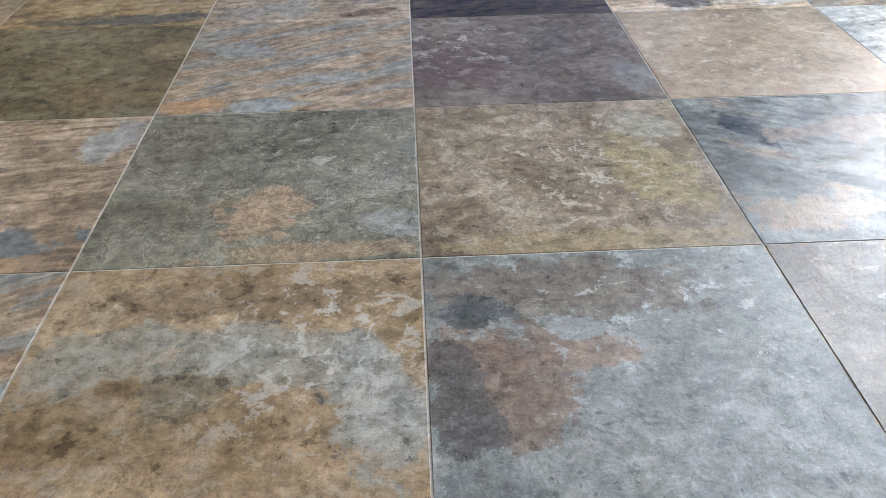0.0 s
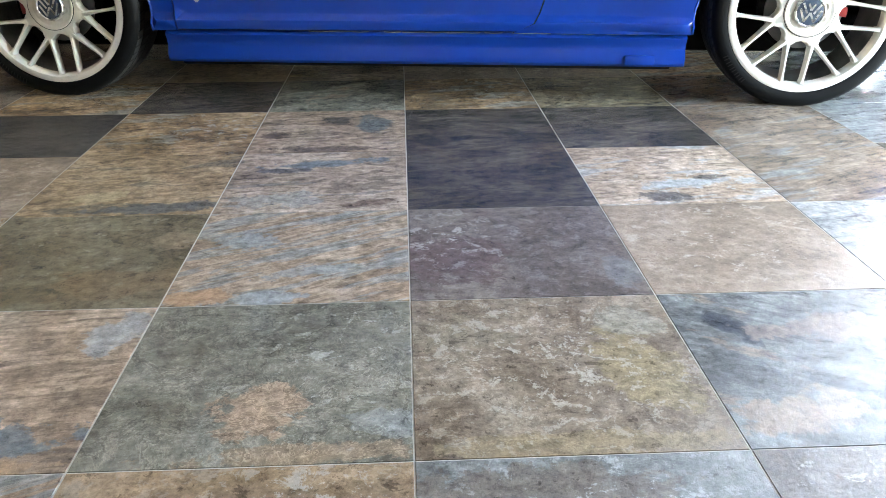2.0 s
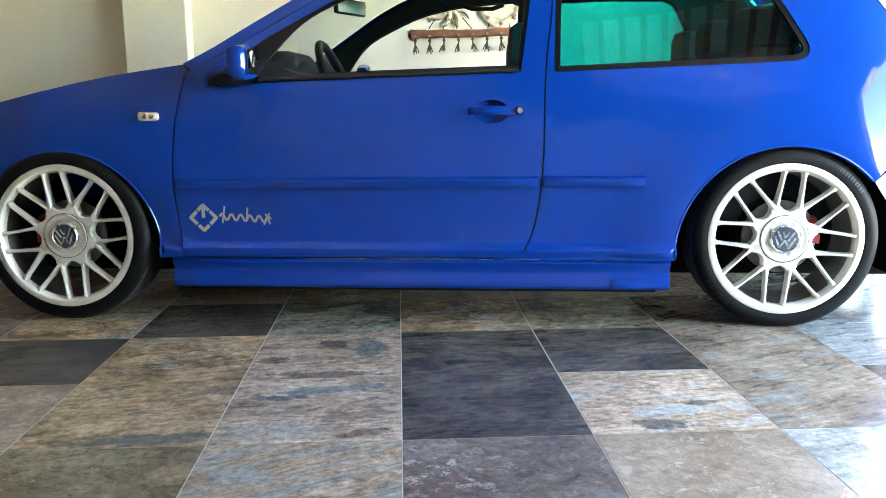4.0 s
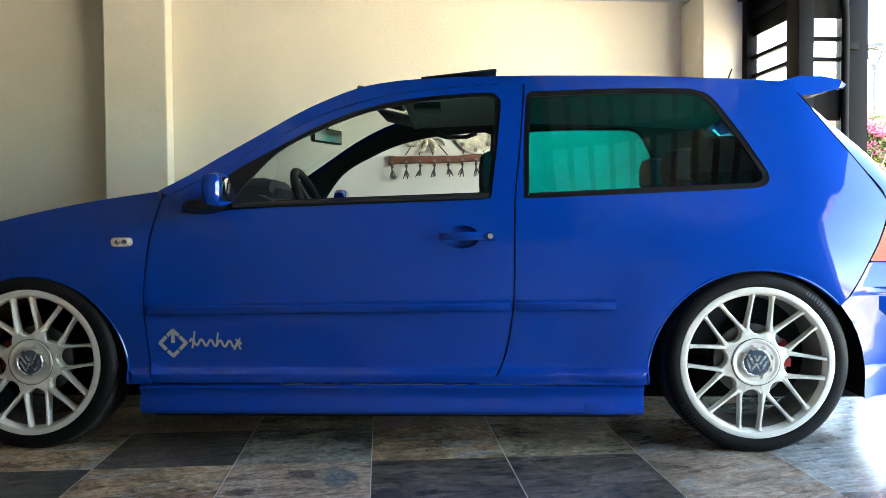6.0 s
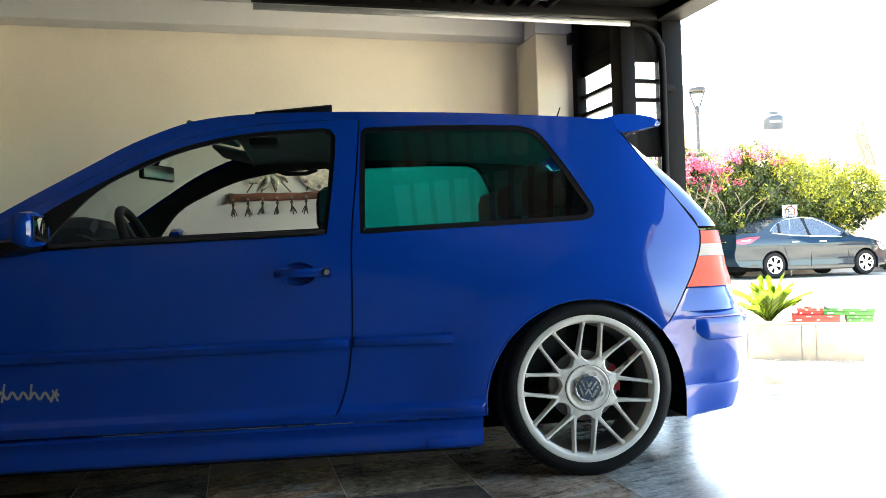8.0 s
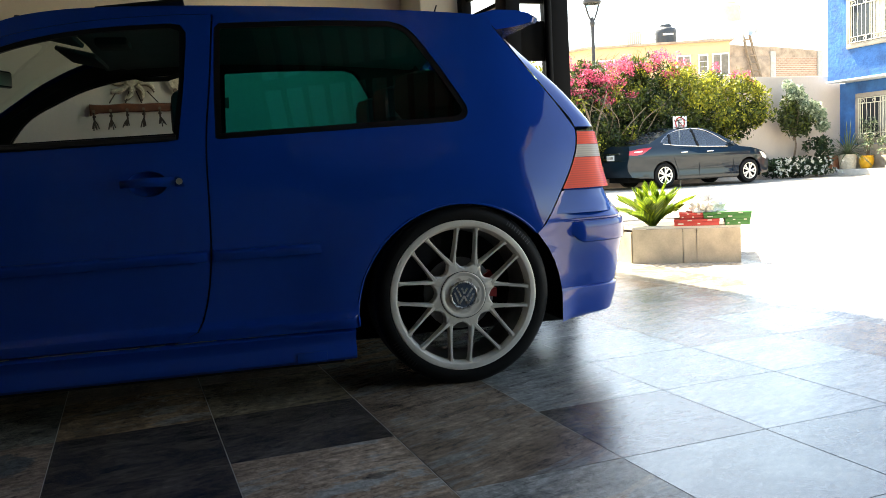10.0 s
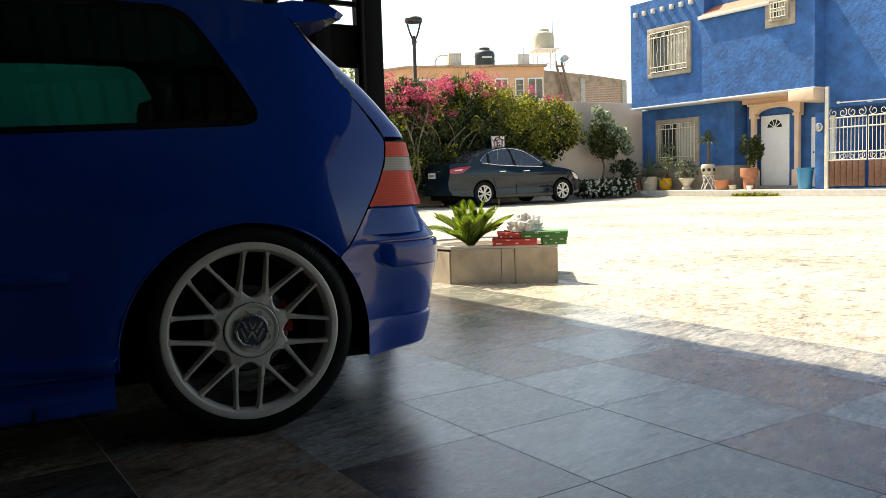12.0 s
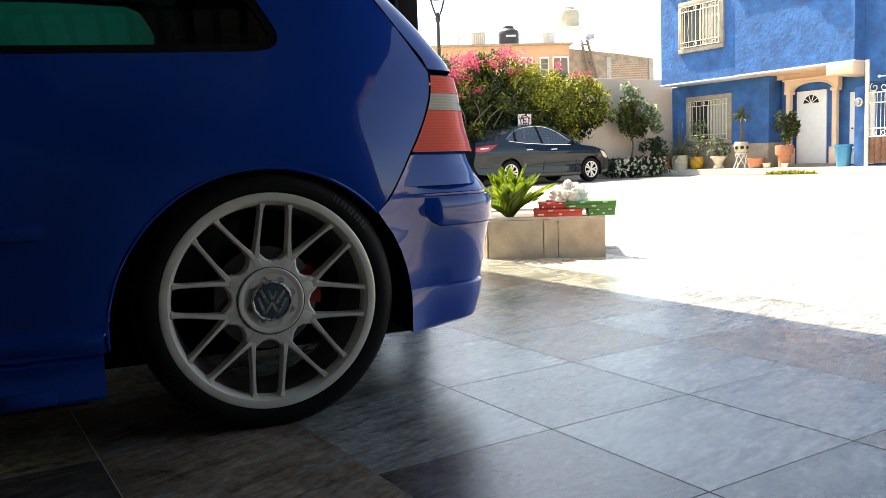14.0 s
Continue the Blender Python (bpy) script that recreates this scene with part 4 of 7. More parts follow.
ROOF = smooth_line([(-2.075, 0.909), (-1.971, 0.966), (-1.874, 1.028), (-1.716, 1.125), (-1.561, 1.217), (-1.395, 1.290), (-1.27, 1.318), (-1.144, 1.330),
                    (-0.975, 1.336), (-0.767, 1.338), (-0.547, 1.334), (-0.33, 1.328), (-0.111, 1.316), (0.066, 1.306), (0.215, 1.292)], 0.05)
HOOD = smooth_line([(-2.97, 0.715), (-2.80, 0.765), (-2.544, 0.825), (-2.424, 0.851), (-2.285, 0.876), (-2.081, 0.905)], 0.05)
DOOR_REAR = smooth_line([(-0.768, 1.300), (-0.790, 1.06), (-0.812, 0.854), (-0.820, 0.524), (-0.846, 0.345), (-0.880, 0.262), (-0.930, 0.236)], 0.04)
DOOR_FRONT = smooth_line([(-2.077, 0.236), (-2.098, 0.40), (-2.105, 0.539), (-2.092, 0.70), (-2.075, 0.80), (-2.058, 0.872)], 0.04)
WINDOW = smooth_line([(-1.990, 0.828), (-1.838, 0.960), (-1.672, 1.062), (-1.495, 1.158), (-1.337, 1.216), (-1.139, 1.252), (-0.90, 1.268)], 0.04) + \
    smooth_line([(-0.872, 1.262), (-0.853, 1.235), (-0.868, 1.06), (-0.893, 0.872)], 0.04) + smooth_line([(-0.93, 0.866), (-1.4, 0.852), (-1.80, 0.838), (-1.93, 0.823)], 0.06)
DOOR_TOP = smooth_line([(-2.040, 0.885), (-1.862, 0.985), (-1.690, 1.089), (-1.508, 1.186), (-1.345, 1.243), (-1.140, 1.279), (-0.90, 1.298), (-0.776, 1.301)], 0.04)
QUARTER = smooth_line([(-0.780, 0.872), (-0.774, 1.06), (-0.762, 1.250)], 0.05) + smooth_line([(-0.745, 1.268), (-0.45, 1.276), (-0.160, 1.272)], 0.05) + \
    smooth_line([(-0.118, 1.258), (-0.080, 1.225), (-0.005, 1.10), (0.055, 0.982), (0.069, 0.948), (0.066, 0.922), (0.046, 0.904), (0.010, 0.897)], 0.015) + smooth_line([(-0.1, 0.892), (-0.45, 0.880), (-0.765, 0.868)], 0.06)
BOWL = [(-0.993 + 0.060 * math.cos(a), 0.7375 + 0.040 * math.sin(a)) for a in np.linspace(0, 2 * math.pi, 28, endpoint=False)]
SEAM = smooth_line([(0.222, 1.245), (0.30, 1.12), (0.398, 0.975), (0.471, 0.862)], 0.04)
LAMP_EDGE = smooth_line([(0.474, 0.853), (0.465, 0.80), (0.430, 0.722), (0.378, 0.643)], 0.03)


def inset(poly, d):
    """The outline moved inwards by d."""
    n, out = len(poly), []
    area = sum(poly[i][0] * poly[(i + 1) % n][1] - poly[(i + 1) % n][0] * poly[i][1] for i in range(n))
    for i in range(n):
        a, b = Vector(poly[i - 1]), Vector(poly[(i + 1) % n])
        t = (b - a).normalized()
        nrm = Vector((-t.y, t.x)) * (1 if area > 0 else -1)
        out.append((poly[i][0] + nrm.x * d, poly[i][1] + nrm.y * d))
    return out


def rear_skin(z, x_seam, x_back, y_start, reach=1.0):
    """A half line across the tail at height z, from the flank's seam round the corner to the car's middle."""
    mid = CAR_W / 2
    return smooth_line([(x_seam, y_start), (x_seam + (x_back - x_seam) * 0.62, y_start + 0.032), (x_back - 0.012, y_start + 0.105),
                        (x_back + 0.018, y_start + 0.25), (x_back + 0.05, mid)], 0.04)


def make_hatchback():
    car = thing("hatchback_car", "lowered blue three-door hatchback car with silver wheels on the tiled floor", "car", CAR)
    W = CAR_W
    arch = lambda cx, r, a0, a1, n=22: arc(cx, 0.255, r, a0, a1, n)
    front_arch = arch(-2.520, 0.352, -4, 184)
    rear_arch = arch(0.0, 0.365, 49, 183)
    fender = front_arch[::1] + [(-2.93, 0.24), (-2.95, 0.58)] + HOOD + [(-2.066, 0.878)] + [(x - 0.0055, z) for x, z in DOOR_FRONT[::-1][1:]] + [(-2.083, 0.232)]
    door = DOOR_FRONT + [(-2.052, 0.884)] + DOOR_TOP[1:] + DOOR_REAR
    quarter = ROOF + SEAM + [(x, z) for x, z in LAMP_EDGE] + smooth_line([(0.358, 0.612), (0.330, 0.570), (0.300, 0.530), (0.283, 0.508)], 0.03) + \
        arch(0.0, 0.365, 42, 183) + [(-0.372, 0.232), (-0.945, 0.230)] + [(x + 0.0055, z) for x, z in DOOR_REAR[::-1][1:]] + [(x, z + 0.002) for x, z in DOOR_TOP[::-1][1:]]
    belt_liner = [(-2.05, 0.23), (-2.05, 0.83), (-0.86, 0.84), (-0.79, 0.84), (0.06, 0.87), (0.10, 0.62), (-0.30, 0.50), (-0.36, 0.23)]
    for sgn in (1, -1):
        put = (lambda b: b) if sgn == 1 else (lambda b: flip(b, W))
        part("fender", put(sheet(fender, [], side, 0.026, 0.03, LEDGES)), "blue_paint", car)
        d = part("door", put(sheet(door, [WINDOW, BOWL], side, 0.026, 0.03, LEDGES)), "blue_paint", car)
        part("body_side", put(sheet(quarter, [QUARTER], side, 0.024, 0.03, LEDGES)), "blue_paint", car)
        # black window surround of the door, with its opening
        opening = smooth_line([(-1.815, 0.864), (-1.668, 1.043), (-1.492, 1.140), (-1.336, 1.199), (-1.140, 1.236), (-0.905, 1.252)], 0.04) + \
            smooth_line([(-0.873, 1.240), (-0.884, 1.06), (-0.907, 0.893)], 0.04) + [(-1.4, 0.879)]
        wf = part("window_frame", put(sheet(WINDOW, [opening], lambda x, z: side(x, z) + 0.004, 0.03, 0.02)), "black_trim", d, "black window surround")
        part("frame_trim", put(sheet(inset(WINDOW, -0.034), [inset(opening, -0.004)], lambda x, z: side(x, z) + 0.028, 0.03, 0.010)), "interior", d, "dark lining of the window frame")
        part("quarter_light_divider", put(tube([(-1.862, side(-1.862, 0.86) + 0.01, 0.862), (-1.842, side(-1.842, 0.945) + 0.01, 0.945)], 0.009, 6)), "black_trim", d)
        part("waist_seal", put(tube([(-1.80, side(-1.8, 0.85) - 0.003, 0.853), (-1.4, side(-1.4, 0.866) - 0.003, 0.866), (-0.90, side(-0.9, 0.879) - 0.003, 0.879)], 0.009, 8)), "seal", d)
        part("window_frame", put(sheet(inset(QUARTER, -0.004), [inset(QUARTER, 0.020)], lambda x, z: side(x, z) + 0.003, 0.03, 0.015)), "black_trim", car, "black window surround")
        part("quarter_window", put(sheet(inset(QUARTER, 0.018), [], lambda x, z: side(x, z) + 0.010, 0.06)), "quarter_glass", car, "teal tinted quarter window")
        # black strips behind the door gaps, added as the shade inside them
        for ln, dx in ((DOOR_REAR, 0.002), (DOOR_FRONT, -0.002)):
            part("door_seal", put(tube([(x + dx, side(x, z) + 0.018, z) for x, z in ln[1:-1]], 0.0085, 6)), "seal", d, "black strip darkening the door gap")
        # inner trim
        part("inner_panel", put(sheet(belt_liner, [], lambda x, z: side(x, z) + 0.075, 0.09)), "interior", car, "dark inner trim panel")
        rail = [(x, z - 0.024) for x, z in ROOF[2:]] + [(0.20, 1.25), (0.34, 1.02), (0.42, 0.86), (0.10, 0.86)]
        inner = rail + [(-0.765, 0.84), (-0.80, 0.84), (-0.825, 1.282), (-0.9, 1.292), (-1.14, 1.282), (-1.337, 1.248), (-1.5, 1.192), (-1.68, 1.096), (-1.85, 0.992), (-1.99, 0.895), (-2.03, 0.905)]
        part("pillar_trim", put(sheet(inner, [inset(QUARTER, 0.012)], lambda x, z: side(x, z) + 0.045, 0.03)), "interior", car, "dark pillar trim")
        # sill skirt
        rings = []
        for i in range(31):
            x = -2.128 + i * (1.752 / 30)
            e = 0.012 if i in (0, 30) else 0.0
            prof = [(0.02, 0.228), (-0.012, 0.227), (-0.022, 0.219), (-0.010, 0.198), (-0.008, 0.178), (-0.018, 0.153), (-0.016, 0.134), (-0.005, 0.124), (0.05, 0.123), (0.06, 0.228)]
            rings.append([(x, y + 0.004 + e * 0.5, z) for y, z in prof])
        part("side_skirt", put(loft(rings)), "blue_paint", car)
        part("jack_cover", put(box(-0.575, -0.475, -0.0190, -0.010, 0.131, 0.163, 0.003)), "blue_paint", car)
        b = bmesh.new()
        rn = random.Random(8)
        for k in range(15):
            x = -1.62 + k * 0.075 + rn.uniform(-0.02, 0.02)
            tube([(x, -0.007, 0.2310), (x + 0.03, -0.0085, 0.2295), (x + rn.uniform(0.05, 0.085), -0.007, 0.2312)], 0.0014, 5, b)
        part("sealant_bead", put(b), "sealant", car, "peeling grey sealant along the sill")["kind"] = "stuff"
        # rubbing strips
        strip = lambda x: 0.4925 + 0.0105 * (x + 2.09) / 1.6
        for a, c, own in ((-2.090, -0.832, d), (-0.812, -0.474, car)):
            rings = []
            n = max(8, round((c - a) / 0.05))
            for i in range(n + 1):
                x = a + (c - a) * i / n
                k = 0.5 if i in (0, n) else 1.0
                z, y = strip(x), side(x, strip(x))
                rings.append([(x, y + o * k, z + h) for o, h in ((0.004, -0.0180), (-0.004, -0.0180), (-0.013, -0.0165), (-0.0165, -0.012), (-0.0215, 0.006), (-0.0205, 0.0105), (-0.0165, 0.0135), (-0.004, 0.0180), (0.004, 0.0182))])
            part("side_moulding", put(loft(rings)), "blue_paint", own, angle=25)
        # door handle with its hollow and lock
        y = side(-0.98, 0.74)
        rows = [[(-0.993 + (x + 0.993) * k, side(x, z) + dp, 0.7375 + (z - 0.7375) * k) for x, z in BOWL] for k, dp in ((1.0, 0.0), (0.97, 0.005), (0.85, 0.016), (0.6, 0.023), (0.3, 0.025), (0.02, 0.026))]
        part("handle_recess", put(grid(rows, close=True)), "blue_paint", d)
        rings = []
        for i in range(15):
            t = i / 14
            x = -1.072 + t * 0.190
            bow = 0.013 + 0.020 * math.sin(math.pi * min(1, t * 1.15)) ** 0.6 if t < 0.87 else 0.026
            hh = 0.0125 + 0.004 * t
            z = 0.7395 + 0.002 * math.sin(math.pi * t)
            rings.append([(x, y - bow + 0.009 * math.cos(q), z + hh * math.sin(q)) for q in np.linspace(0, 2 * math.pi, 10, endpoint=False)])
        h = part("handle", put(loft(rings)), "blue_paint", d)
        part("lock", put(lathe([(0, 0.004), (0.010, 0.004), (0.012, 0.0)], 18, pose(-0.896, y - 0.034, 0.741, 90))), "chrome", h, "chrome lock")
        ind = part("side_indicator", put(box(-2.223, -2.149, side(-2.19, 0.717) - 0.012, side(-2.19, 0.717) + 0.004, 0.712, 0.744, 0.0135, seg=4)), "lens_white", car, "clear side indicator")
        for dx in (-0.2, 0.0):
            part("reflector", put(lathe([(0, 0.0015), (0.008, 0.001), (0.0095, 0.0)], 14, pose(-2.174 + dx * 0.12, side(-2.18, 0.717) - 0.0125, 0.728, 90))), "chrome", ind)
        # door mirror
        shift, up = (0.0, 0.0) if sgn == 1 else (0.10, 0.012)
        mi = part("door_mirror", put(loft([[(-1.815 + shift + sx * math.copysign(abs(math.cos(q)) ** 0.6, math.cos(q)), yy, 0.905 + up + sz * math.copysign(abs(math.sin(q)) ** 0.6, math.sin(q)) + dz) for q in np.linspace(0, 2 * math.pi, 20, endpoint=False)]
                                           for yy, sx, sz, dz in ((-0.165, 0.020, 0.034, 0.0), (-0.155, 0.030, 0.050, 0.0), (-0.10, 0.036, 0.058, 0.0), (-0.03, 0.036, 0.056, 0.0), (0.01, 0.030, 0.044, -0.005))])), "blue_paint", d)
        part("mirror_glass", put(box(-1.7815 + shift, -1.7785 + shift, -0.145, -0.02, 0.865 + up, 0.945 + up, 0.001)), "mirror", mi, "mirror glass")
        part("mirror_foot", put(loft([[(-1.90 + 0.085 * math.cos(q) * k, yy, 0.853 + 0.032 * math.sin(q) * k) for q in np.linspace(0, 2 * math.pi, 14, endpoint=False)] for yy, k in ((0.06, 1.0), (0.025, 0.9), (-0.03, 0.5))])), "black_trim", d)
        # rolled edge of the wheel arches
        for lip in ([p for p in arch(0.0, 0.366, 44, 183, 40)], [p for p in arch(-2.520, 0.353, -4, 184, 44)]):
            part("arch_lip", put(tube([(x, side(x, z) + 0.001, z) for x, z in lip], 0.0042, 6)), "blue_paint", car)
        # wheel house
        for cx in (0.0, -2.520):
            pts = arc(cx, 0.255, 0.395, -12, 192, 20)
            rows = [[(x, yy, z) for x, z in pts] for yy in (0.03, 0.40)]
            part("wheel_liner", put(grid(rows)), "under", car, "black wheel-house liner")
    decal(car)
    # roof, bonnet, screens
    mid = W / 2
    crown = [0, 0.06, 0.16, 0.32, 0.55, 0.8, 1.0]

    def across(x, z, rise, forward=0.0, inner=0.0):
        y0 = side(x, z) + inner
        half = [(x + forward * (1 - (1 - s) ** 2), y0 + (mid - y0) * s, z + rise * (1 - (1 - s) ** 2)) for s in crown]
        return half + [(a, W - b, c) for a, b, c in half[::-1][1:]]
    roof = part("roof", grid([across(x, z, 0.045, 0.0) for x, z in ROOF if x > -1.29]), "blue_paint", car)
    part("headliner", grid([across(x, z - 0.055, 0.045, 0.0, 0.02) for x, z in ROOF if x > -1.30]), "headliner", car, "grey cloth headliner")
    glass_rows = []
    for x, z in ROOF:
        if x < -1.25:
            f = min(1.0, (x + 2.075) / 0.80)
            glass_rows.append(across(x, z, 0.02 + 0.025 * f, -0.13 * (1 - f) - 0.01 * f))
    part("windscreen", grid(glass_rows), "screen_glass", car, "clear windscreen")
    part("bonnet", grid([across(x, z, 0.05, -0.02) for x, z in HOOD] + [across(-2.045, 0.912, 0.03, -0.14)]), "blue_paint", car)
    sun_panel = box(-0.15, 0.15, 0.44, 1.28, -0.006, 0.006, 0.005)
    part("sunroof_panel", moved(sun_panel, pose(-1.012, 0, 1.372, 0, -5.5, 0)), "black_trim", roof, "black glass sunroof panel tilted open")
    part("antenna", tube([(0.135, 0.86, 1.340), (0.175, 0.86, 1.450)], 0.0055, 8, taper=0.003), "black_trim", roof, "black stub antenna")
    # tail: hatch with its window
    back = pchip([0.55, 0.64, 0.75, 0.862, 0.93, 1.026, 1.14, 1.243, 1.285], [0.640, 0.618, 0.608, 0.600, 0.556, 0.476, 0.350, 0.242, 0.215])
    seam = pchip([0.55, 0.643, 0.722, 0.80, 0.853, 0.975, 1.12, 1.245, 1.285], [0.30, 0.382, 0.434, 0.469, 0.478, 0.404, 0.306, 0.228, 0.2])

    def hatch_row(z, push=0.0):
        xs = seam(z)
        half = rear_skin(z, xs, back(z) + push, side(xs, z))
        return [(x, y, z) for x, y in half], [(x, W - y, z) for x, y in half[::-1][1:]]
    zs = [1.27, 1.243, 1.20, 1.14, 1.08, 1.026, 0.98, 0.93, 0.895, 0.867]
    def even(pts, count=12):
        """The same line with points at even steps."""
        out = []
        for q in np.linspace(0, len(pts) - 1, count):
            k = int(min(q, len(pts) - 2))
            out.append(tuple(Vector(pts[k]).lerp(Vector(pts[k + 1]), q - k)))
        return out
    for flipped in (False, True):
        put = (lambda b: flip(b, W)) if flipped else (lambda b: b)
        part("tailgate_side", put(grid([even([p for p in hatch_row(z)[0] if p[1] < 0.36]) for z in zs])), "blue_paint", car)
        part("hatch_trim", put(grid([even([(x, y, z) for x, y in rear_skin(z, seam(z) - 0.07, back(z) - 0.045, side(seam(z), z) + 0.035) if y < 0.38]) for z in [1.255] + zs[1:]])), "interior", car, "dark inner trim of the hatch")
    part("tailgate_top", grid([[(back(z) + 0.018 + 0.032 * (1 - ((y - mid) / (mid - 0.31)) ** 2), y, z) for y in np.linspace(0.31, W - 0.31, 14)] for z in (1.27, 1.243, 1.215)]), "blue_paint", car)
    part("tailgate_waist", grid([[(back(z) + 0.018 + 0.032 * (1 - ((y - mid) / (mid - 0.31)) ** 2), y, z) for y in np.linspace(0.31, W - 0.31, 14)] for z in (0.965, 0.93, 0.895, 0.867)]), "blue_paint", car)
    part("hatch_lining", grid([[(back(z) - 0.03, y, z) for y in np.linspace(0.30, W - 0.30, 8)] for z in (0.95, 0.88, 0.80, 0.72, 0.64)]), "interior", car, "dark inner lining of the hatch")
    lower = [0.860, 0.80, 0.74, 0.69, 0.646]
    part("tailgate_lower", grid([[(back(z) + 0.018 + 0.032 * (1 - ((y - mid) / (mid - 0.31)) ** 2), y, z) for y in np.linspace(0.31, W - 0.31, 14)] for z in lower]), "blue_paint", car)
    glass = [[(back(z) + 0.022 + 0.032 * (1 - ((y - mid) / (mid - 0.3)) ** 2), y, z) for y in np.linspace(0.33, W - 0.33, 12)] for z in (1.225, 1.14, 1.05, 0.96)]
    part("rear_window", grid(glass), "rear_glass", car, "tinted rear window")
    rows = []
    for z in (0.648, 0.62, 0.59, 0.56):
        half = [(x, y, z) for x, y in rear_skin(z, seam(z) + 0.015, back(z) - 0.012, side(seam(z), z) + 0.012)]
        rows.append(half + [(x, W - y, zz) for x, y, zz in half[::-1][1:]])
    n = min(len(r) for r in rows)
    part("tail_panel", grid([[r[round(k * (len(r) - 1) / (n - 1))] for k in range(n)] for r in rows]), "blue_paint", car)
    # tail lamps in three bands
    for sgn in (1, -1):
        lamp = part("tail_lamp", flip(tail_band(hatch_row, 0.850, 0.852), W) if sgn < 0 else tail_band(hatch_row, 0.850, 0.852), "seal", car, "red and clear tail lamp")
        for lo, hi, mt, lab in ((0.803, 0.8495, "lens_red", "red lens"), (0.757, 0.802, "lens_clear", "clear lens"), (0.647, 0.756, "lens_red", "red lens")):
            b = tail_band(hatch_row, lo, hi, 0.004)
            part("lens", flip(b, W) if sgn < 0 else b, mt, lamp, lab)
    # rear bumper
    plan = [(0.36, 0.016), (0.46, 0.028), (0.55, 0.048), (0.62, 0.090), (0.668, 0.160), (0.698, 0.27), (0.722, 0.43), (0.736, 0.62), (0.742, mid)]
    push = pchip([0.178, 0.188, 0.21, 0.284, 0.288, 0.2935, 0.296, 0.40, 0.446, 0.530, 0.5335, 0.538, 0.5405, 0.560, 0.60, 0.645],
                 [-0.060, -0.042, -0.034, -0.017, -0.017, -0.026, -0.023, -0.002, 0.006, 0.006, -0.003, -0.003, 0.003, -0.010, -0.040, -0.066])
    bumper_skin(car, plan, push, [0.178, 0.182, 0.188, 0.198, 0.21, 0.25, 0.284, 0.288, 0.2935, 0.296, 0.35, 0.40, 0.444, 0.50, 0.530, 0.5335, 0.538, 0.5405, 0.56, 0.60, 0.640], 0.0, 1, "rear_bumper")
    moulding_strip(car, plan, push, 1)
    fplan = [(-2.935, 0.075), (-3.05, 0.12), (-3.18, 0.22), (-3.27, 0.38), (-3.31, 0.6), (-3.325, mid)]
    bumper_skin(car, fplan, push, [0.150, 0.20, 0.288, 0.294, 0.40, 0.444, 0.50, 0.541, 0.575], 0.0, -1, "front_bumper")
    part("grille", box(-3.26, -3.22, 0.42, W - 0.42, 0.585, 0.69, 0.02), "black_trim", car)
    for y in (0.14, W - 0.44):
        part("headlamp", box(-3.24, -2.97, y, y + 0.30, 0.585, 0.712, 0.04), "lens_white", car, "clear headlamp")
    part("bonnet_nose", grid([[(x, y, z) for y in np.linspace(0.22, W - 0.22, 10)] for x, z in ((-2.965, 0.722), (-3.12, 0.715), (-3.225, 0.695), (-3.26, 0.66))]), "blue_paint", car)
    # spoiler
    rings = []
    for t in np.linspace(0, 1, 15):
        y = 0.285 + t * (W - 0.57)
        e = min(1.0, (0.5 - abs(t - 0.5)) * 9 + 0.35)
        bulge = 0.035 * (1 - (2 * t - 1) ** 2)
        lift = 0.030 * (1 - (2 * t - 1) ** 2)
        rings.append([(x + bulge * g, y, z + lift) for x, z, g in ((0.180, 1.302, 0), (0.25, 1.318, 0.2), (0.33, 1.316, 0.6), (0.36 + 0.06 * e, 1.306, 1), (0.375 + 0.07 * e, 1.290, 1), (0.37 + 0.06 * e, 1.272, 1), (0.33, 1.256, 0.6), (0.25, 1.245, 0))])
    part("roof_spoiler", loft(rings), "blue_paint", car)
    # underside
    part("underbody", box(-3.1, 0.55, 0.30, W - 0.30, 0.12, 0.26, 0.02), "under", car, "dark underside")
    part("underbody", box(-2.10, -0.41, 0.04, W - 0.04, 0.105, 0.225, 0.01), "under", car, "dark underside")
    part("bulkhead", box(-2.12, -2.06, 0.1, W - 0.1, 0.26, 0.86, 0.02), "under", car)
    part("load_floor", box(-0.40, 0.56, 0.40, W - 0.40, 0.262, 0.60, 0.02), "interior", car)
    part("parcel_shelf", box(0.02, 0.50, 0.20, W - 0.20, 0.83, 0.855, 0.008), "interior", car)
    part("rear_valance", box(0.40, 0.56, 0.22, W - 0.22, 0.20, 0.56, 0.03), "under", car)
    cabin(car)
    for cx in (0.0, -2.520):
        for s in (1, -1):
            wheel(car, cx, s)
    return car


def tail_band(row, lo, hi, push=0.0):
    rows = []
    for z in np.linspace(lo, hi, 5):
        a, _ = row(z, push)
        xs = [p for p in a if p[1] < 0.335]
        # even count along the band
        k = np.linspace(0, len(xs) - 1, 12)
        pts = []
        for q in k:
            i = int(min(q, len(xs) - 2))
            pts.append(tuple(Vector(xs[i]).lerp(Vector(xs[i + 1]), q - i) + Vector((0, -push, 0))))
        rows.append(pts)
    return grid(rows)


